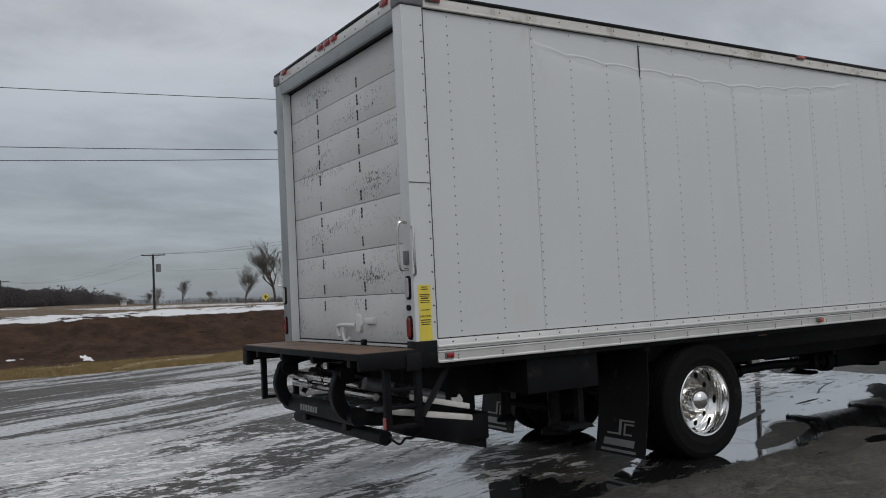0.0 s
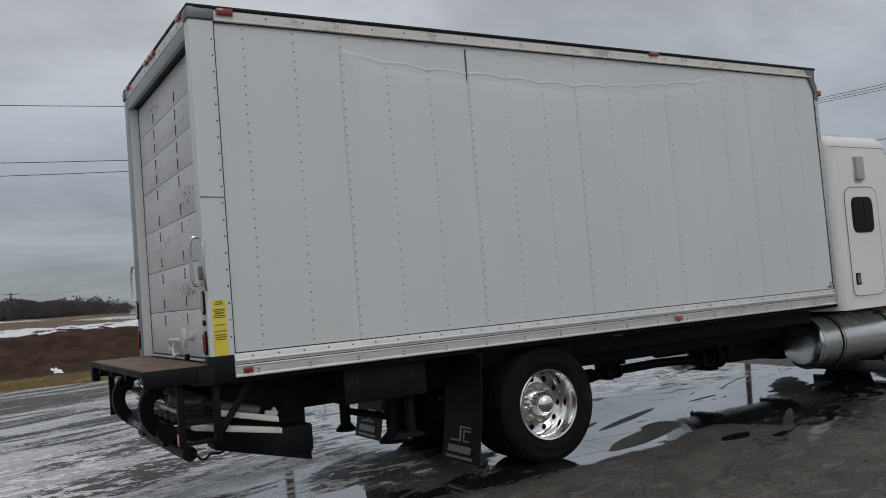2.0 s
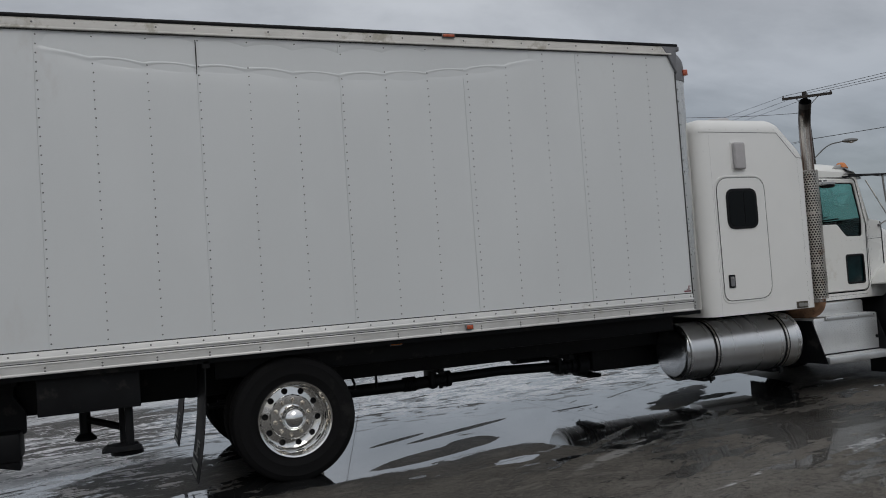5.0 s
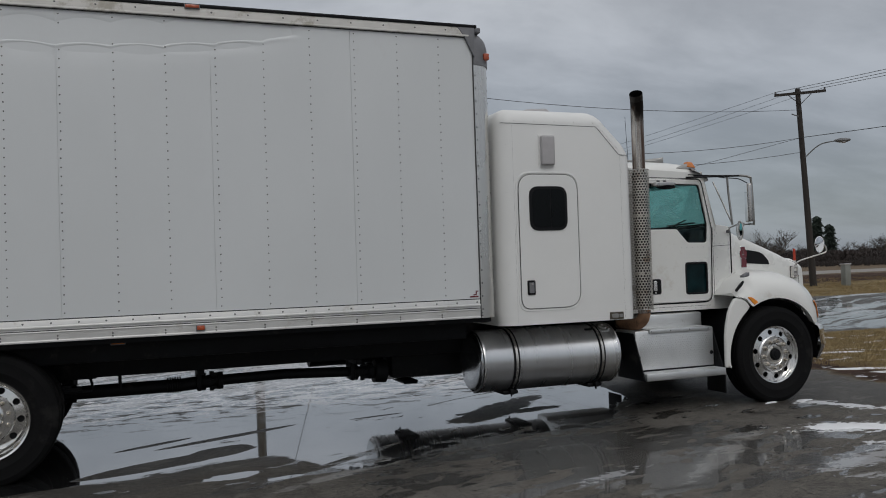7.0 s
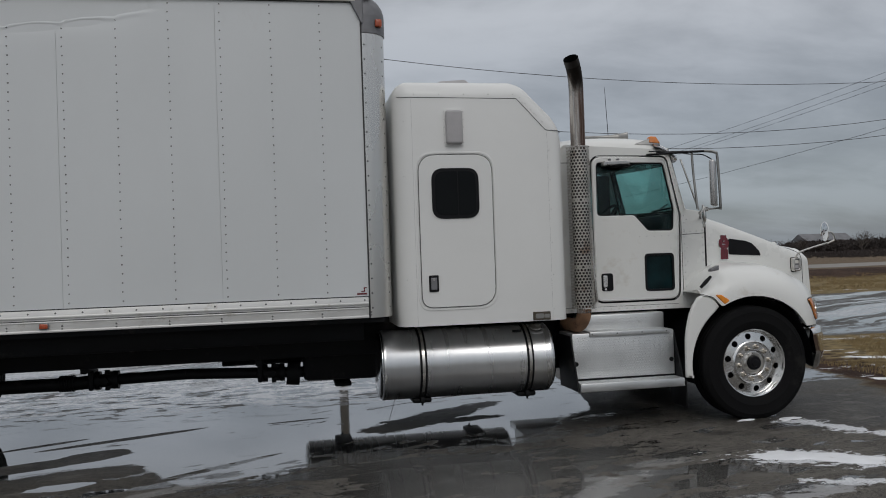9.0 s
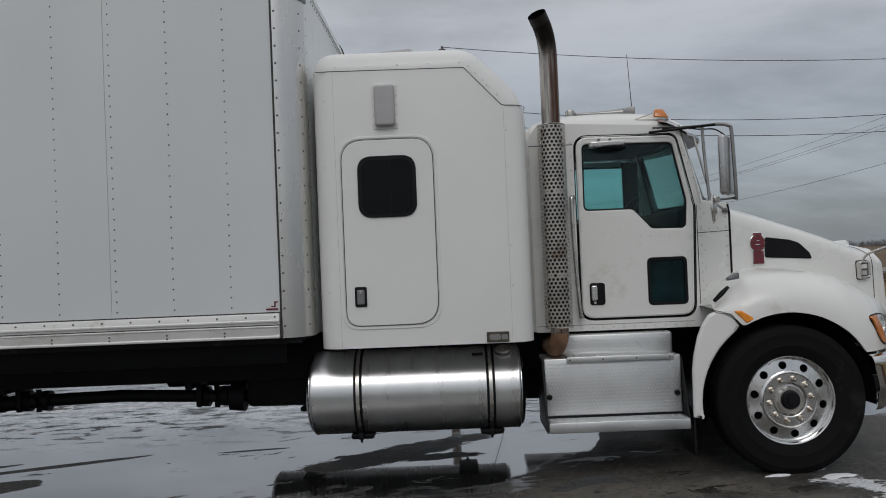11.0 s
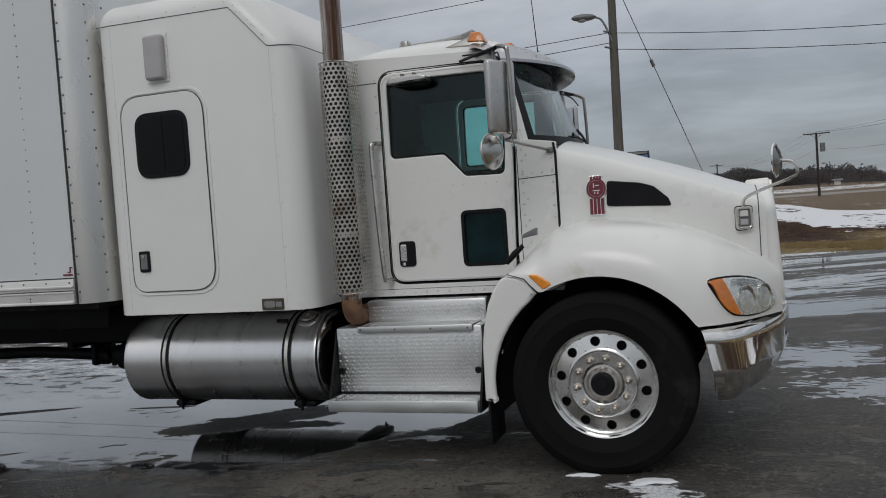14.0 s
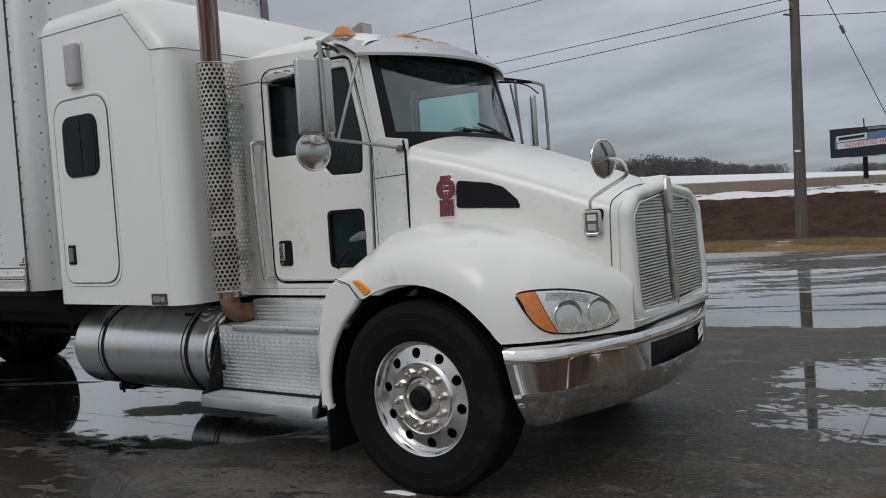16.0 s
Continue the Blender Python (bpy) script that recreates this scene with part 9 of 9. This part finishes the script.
# far woods, brush and dry grass
def woods(name, label, strips, material, seed, blade=(0.05, 0.11), top=1.0):
    rnd = random.Random(seed)
    vs, fs = [], []
    for (x0, y0), (x1, y1), h, dens, depth in strips:
        n = int(math.hypot(x1 - x0, y1 - y0) * dens)
        for k in range(n):
            t = rnd.random()
            x, y = x0 + (x1 - x0) * t + rnd.uniform(-depth, depth) * 0.3, y0 + (y1 - y0) * t + rnd.uniform(-depth, depth)
            g0 = ground_height(x, y)
            hh = h * max(0.30, 0.60 + 0.40 * noise.noise(Vector((x * 0.030, y * 0.030, seed))) + 0.30 * noise.noise(Vector((x * 0.15, y * 0.05, seed + 3)))) * rnd.uniform(0.72, 1.04) * max(0.15, math.sin(math.pi * t)) ** 0.3
            crown = hh * rnd.uniform(0.26, 0.42)
            # a thin trunk and small tilted clumps of twigs that fill a rounded crown
            w = hh * blade[0] * 0.5
            b0 = len(vs)
            vs += [(x - w, y, g0 - 0.2), (x + w, y, g0 - 0.2), (x + w * 0.4, y, g0 + hh * 0.8), (x - w * 0.4, y, g0 + hh * 0.8)]
            fs.append((b0, b0 + 1, b0 + 2, b0 + 3))
            for q in range(26):
                az, el = rnd.uniform(0, math.tau), rnd.uniform(-1, top)
                rr = math.sqrt(max(0.0, 1 - el * el)) * crown * rnd.uniform(0.4, 1.0)
                px, py, pz = x + math.cos(az) * rr, y + math.sin(az) * rr, g0 + hh * (0.56 + 0.42 * el)
                k_ = hh * rnd.uniform(*blade)
                tilt = rnd.uniform(0, math.tau)
                cx_, cz_ = math.cos(tilt) * k_, math.sin(tilt) * k_
                b0 = len(vs)
                vs += [(px - cx_, py, pz - cz_), (px + cz_ * 0.55, py + k_ * 0.3, pz - cx_ * 0.55), (px + cx_ * rnd.uniform(0.5, 1.1), py, pz + cz_), (px - cz_ * 0.5, py - k_ * 0.3, pz + cx_ * 0.6)]
                fs.append((b0, b0 + 1, b0 + 2, b0 + 3))
    me = bpy.data.meshes.new(name)
    me.from_pydata(vs, [], fs)
    return solid(name, me, material, label, "woods", kind="stuff", smooth=False)


woods("far_woods", "dark leafless woods along the horizon", [((-240, 430), (-78, 420), 15, 7, 14), ((-125, 262), (-44, 258), 8.0, 14, 7), ((-33, 285), (-12, 285), 4.6, 18, 6), ((-5, 262), (44, 266), 7.6, 64, 8), ((0, 600), (114, 600), 22, 16, 18), ((85, 560), (330, 520), 6, 3, 20),
                                                             ((150, 480), (420, 330), 8, 3, 20), ((300, 330), (460, 60), 8, 2, 16), ((-420, 420), (-240, 500), 12, 3, 16), ((26, 186), (84, 184), 2.0, 12, 4)], WOODS, 7, (0.022, 0.058))
BRUSH = surface("brush_brown", (0.046, 0.037, 0.034), 0.95, 0, 0.4, 0.4, 8, 0.0)
woods("roadside_brush", "brown winter brush beyond the road", [((56, 66), (120, 40), 1.5, 30, 4), ((60, 76), (135, 48), 2.6, 34, 5), ((80, 120), (150, 70), 4.6, 22, 6), ((48, 80), (60, 150), 2.0, 6, 3)], BRUSH, 9, (0.05, 0.12), 0.45)


def tufts(name, label, zones, count, seed, h0, h1):
    rnd = random.Random(seed)
    vs, fs = [], []
    for k in range(count):
        x0, x1, y0, y1 = zones[k % len(zones)]
        x, y = rnd.uniform(x0, x1), rnd.uniform(y0, y1)
        if noise.noise(Vector((x * 0.5, y * 0.5, 9))) < -0.15:
            continue
        z = ground_height(x, y)
        for j in range(4):
            a = rnd.uniform(0, math.tau)
            h = rnd.uniform(h0, h1)
            w = 0.012 if h0 > 0.025 else 0.007
            px, py = x + rnd.uniform(-0.08, 0.08), y + rnd.uniform(-0.08, 0.08)
            lx, ly = math.cos(a) * h * rnd.uniform(0.2, 0.9), math.sin(a) * h * rnd.uniform(0.2, 0.9)
            b0 = len(vs)
            vs += [(px - w, py, z - 0.01), (px + w, py, z - 0.01), (px + lx, py + ly, z + h)]
            fs.append((b0, b0 + 1, b0 + 2))
    me = bpy.data.meshes.new(name)
    me.from_pydata(vs, [], fs)
    return solid(name, me, DRYGRASS, label, "grass", kind="stuff", smooth=False)


tufts("verge_grass", "short dry straw-coloured grass along the lot", [(-8, 18, 22.4, 26.5), (-8, 24, 22.4, 26.5), (20, 50, 22.6, 33)], 26000, 21, 0.03, 0.09)
tufts("island_grass", "short dry brown grass on the island", [(15.8, 26, 3.4, 10.8)], 15000, 22, 0.02, 0.055)

# house roofs beyond the brush
def far_house(x, y, w, d, h, tone, label, kind="house", panes=(-0.3, 0.0, 0.3)):
    t = thing(kind, label, kind, (x, y, 0))
    b0 = ground_height(x, y)
    h0, h = h, h + b0
    part("wall", box(B(), x - w / 2, x + w / 2, y - d / 2, y + d / 2, b0 - 0.3, h), tone, t)
    rf = B()
    vs = [rf.verts.new(p) for p in ((x - w / 2 - 0.4, y - d / 2 - 0.4, h), (x + w / 2 + 0.4, y - d / 2 - 0.4, h), (x + w / 2 + 0.4, y + d / 2 + 0.4, h), (x - w / 2 - 0.4, y + d / 2 + 0.4, h), (x - w / 2 - 0.4, y, h + d * 0.32), (x + w / 2 + 0.4, y, h + d * 0.32))]
    for q in ((0, 1, 5, 4), (2, 3, 4, 5), (0, 4, 3), (1, 2, 5), (3, 2, 1, 0)):
        rf.faces.new([vs[i] for i in q])
    part("roof", rf, surface("grey_shingle", (0.20, 0.20, 0.21), 0.9, 0, 0.2, 1, 20, 0.0), t, smooth=False)
    for k in panes:
        part("window", box(B(), x + k * w - 0.45, x + k * w + 0.45, y - d / 2 - 0.04, y - d / 2 + 0.02, b0 + h0 * 0.35, b0 + h0 * 0.75), DARKGLASS, t)


far_house(92, 118, 7.5, 3.4, 1.9, surface("pale_siding", (0.42, 0.41, 0.40), 0.7, 0, 0.1, 1, 20, 0.0), "low pale house with grey roof beyond the brush")
far_house(120, 62, 12, 8, 3.0, surface("brick_siding", (0.22, 0.12, 0.09), 0.8, 0, 0.15, 1, 20, 0.0), "low brown house half hidden by brush")


SHEDWHITE = surface("white_shed_paint", (0.72, 0.72, 0.71), 0.6, 0, 0.06, 2, 20, 0.0)
far_house(33.4, 180, 1.1, 0.9, 0.85, SHEDWHITE, "small white shed in the field beyond the road", "shed", ())

# lying snow scraps on the lot
def snow_patch(x, y, rx, ry, turn, seed):
    rnd = random.Random(seed)
    bm = B()
    n, rings = 34, 5
    ph = [rnd.uniform(0, math.tau) for _ in range(6)]
    edge = [1 + sum(0.20 / (k + 1) ** 0.5 * math.sin((k + 2) * a * math.tau / n + ph[k]) for k in range(6)) * 0.9 + rnd.uniform(-0.07, 0.07) for a in range(n)]
    c = bm.verts.new((x, y, ground_height(x, y) + 0.014))
    last = None
    ca, sa = math.cos(turn), math.sin(turn)
    for r in range(1, rings + 1):
        f = r / rings
        row = []
        for a in range(n):
            u, v = f * edge[a] * rx * math.cos(a * math.tau / n), f * edge[a] * ry * math.sin(a * math.tau / n)
            z = 0.014 * (1 - f ** 3) * (0.8 + 0.5 * noise.noise(Vector((u * 6 + x, v * 6 + y, 1)))) - (0.004 if r == rings else 0)
            row.append(bm.verts.new((x + u * ca - v * sa, y + u * sa + v * ca, z + ground_height(x + u * ca - v * sa, y + u * sa + v * ca))))
        for a in range(n):
            if last:
                bm.faces.new((last[a], row[a], row[(a + 1) % n], last[(a + 1) % n]))
            else:
                bm.faces.new((c, row[a], row[(a + 1) % n]))
        last = row
    return solid("snow_patch", bm, SNOW, "thin patch of old snow on wet asphalt", "snow", "snow patches")


for k, (x, y, rx, ry, tn) in enumerate(((4.15, 28.35, 0.14, 0.42, 0.1), (2.03, 28.9, 0.12, 0.06, 0.0), (2.45, 28.95, 0.16, 0.05, 0.0), (10.3, 26.05, 0.45, 0.14, 0.1), (12.83, 3.83, 0.46, 0.17, -0.42), (13.06, 5.17, 0.08, 0.03, 0.1), (13.44, 5.11, 0.15, 0.05, 0.15), (16.0, 6.6, 0.5, 0.12, -0.4), (17.0, 8.3, 0.6, 0.12, -0.3))):
    snow_patch(x, y, rx, ry, tn, 40 + k)
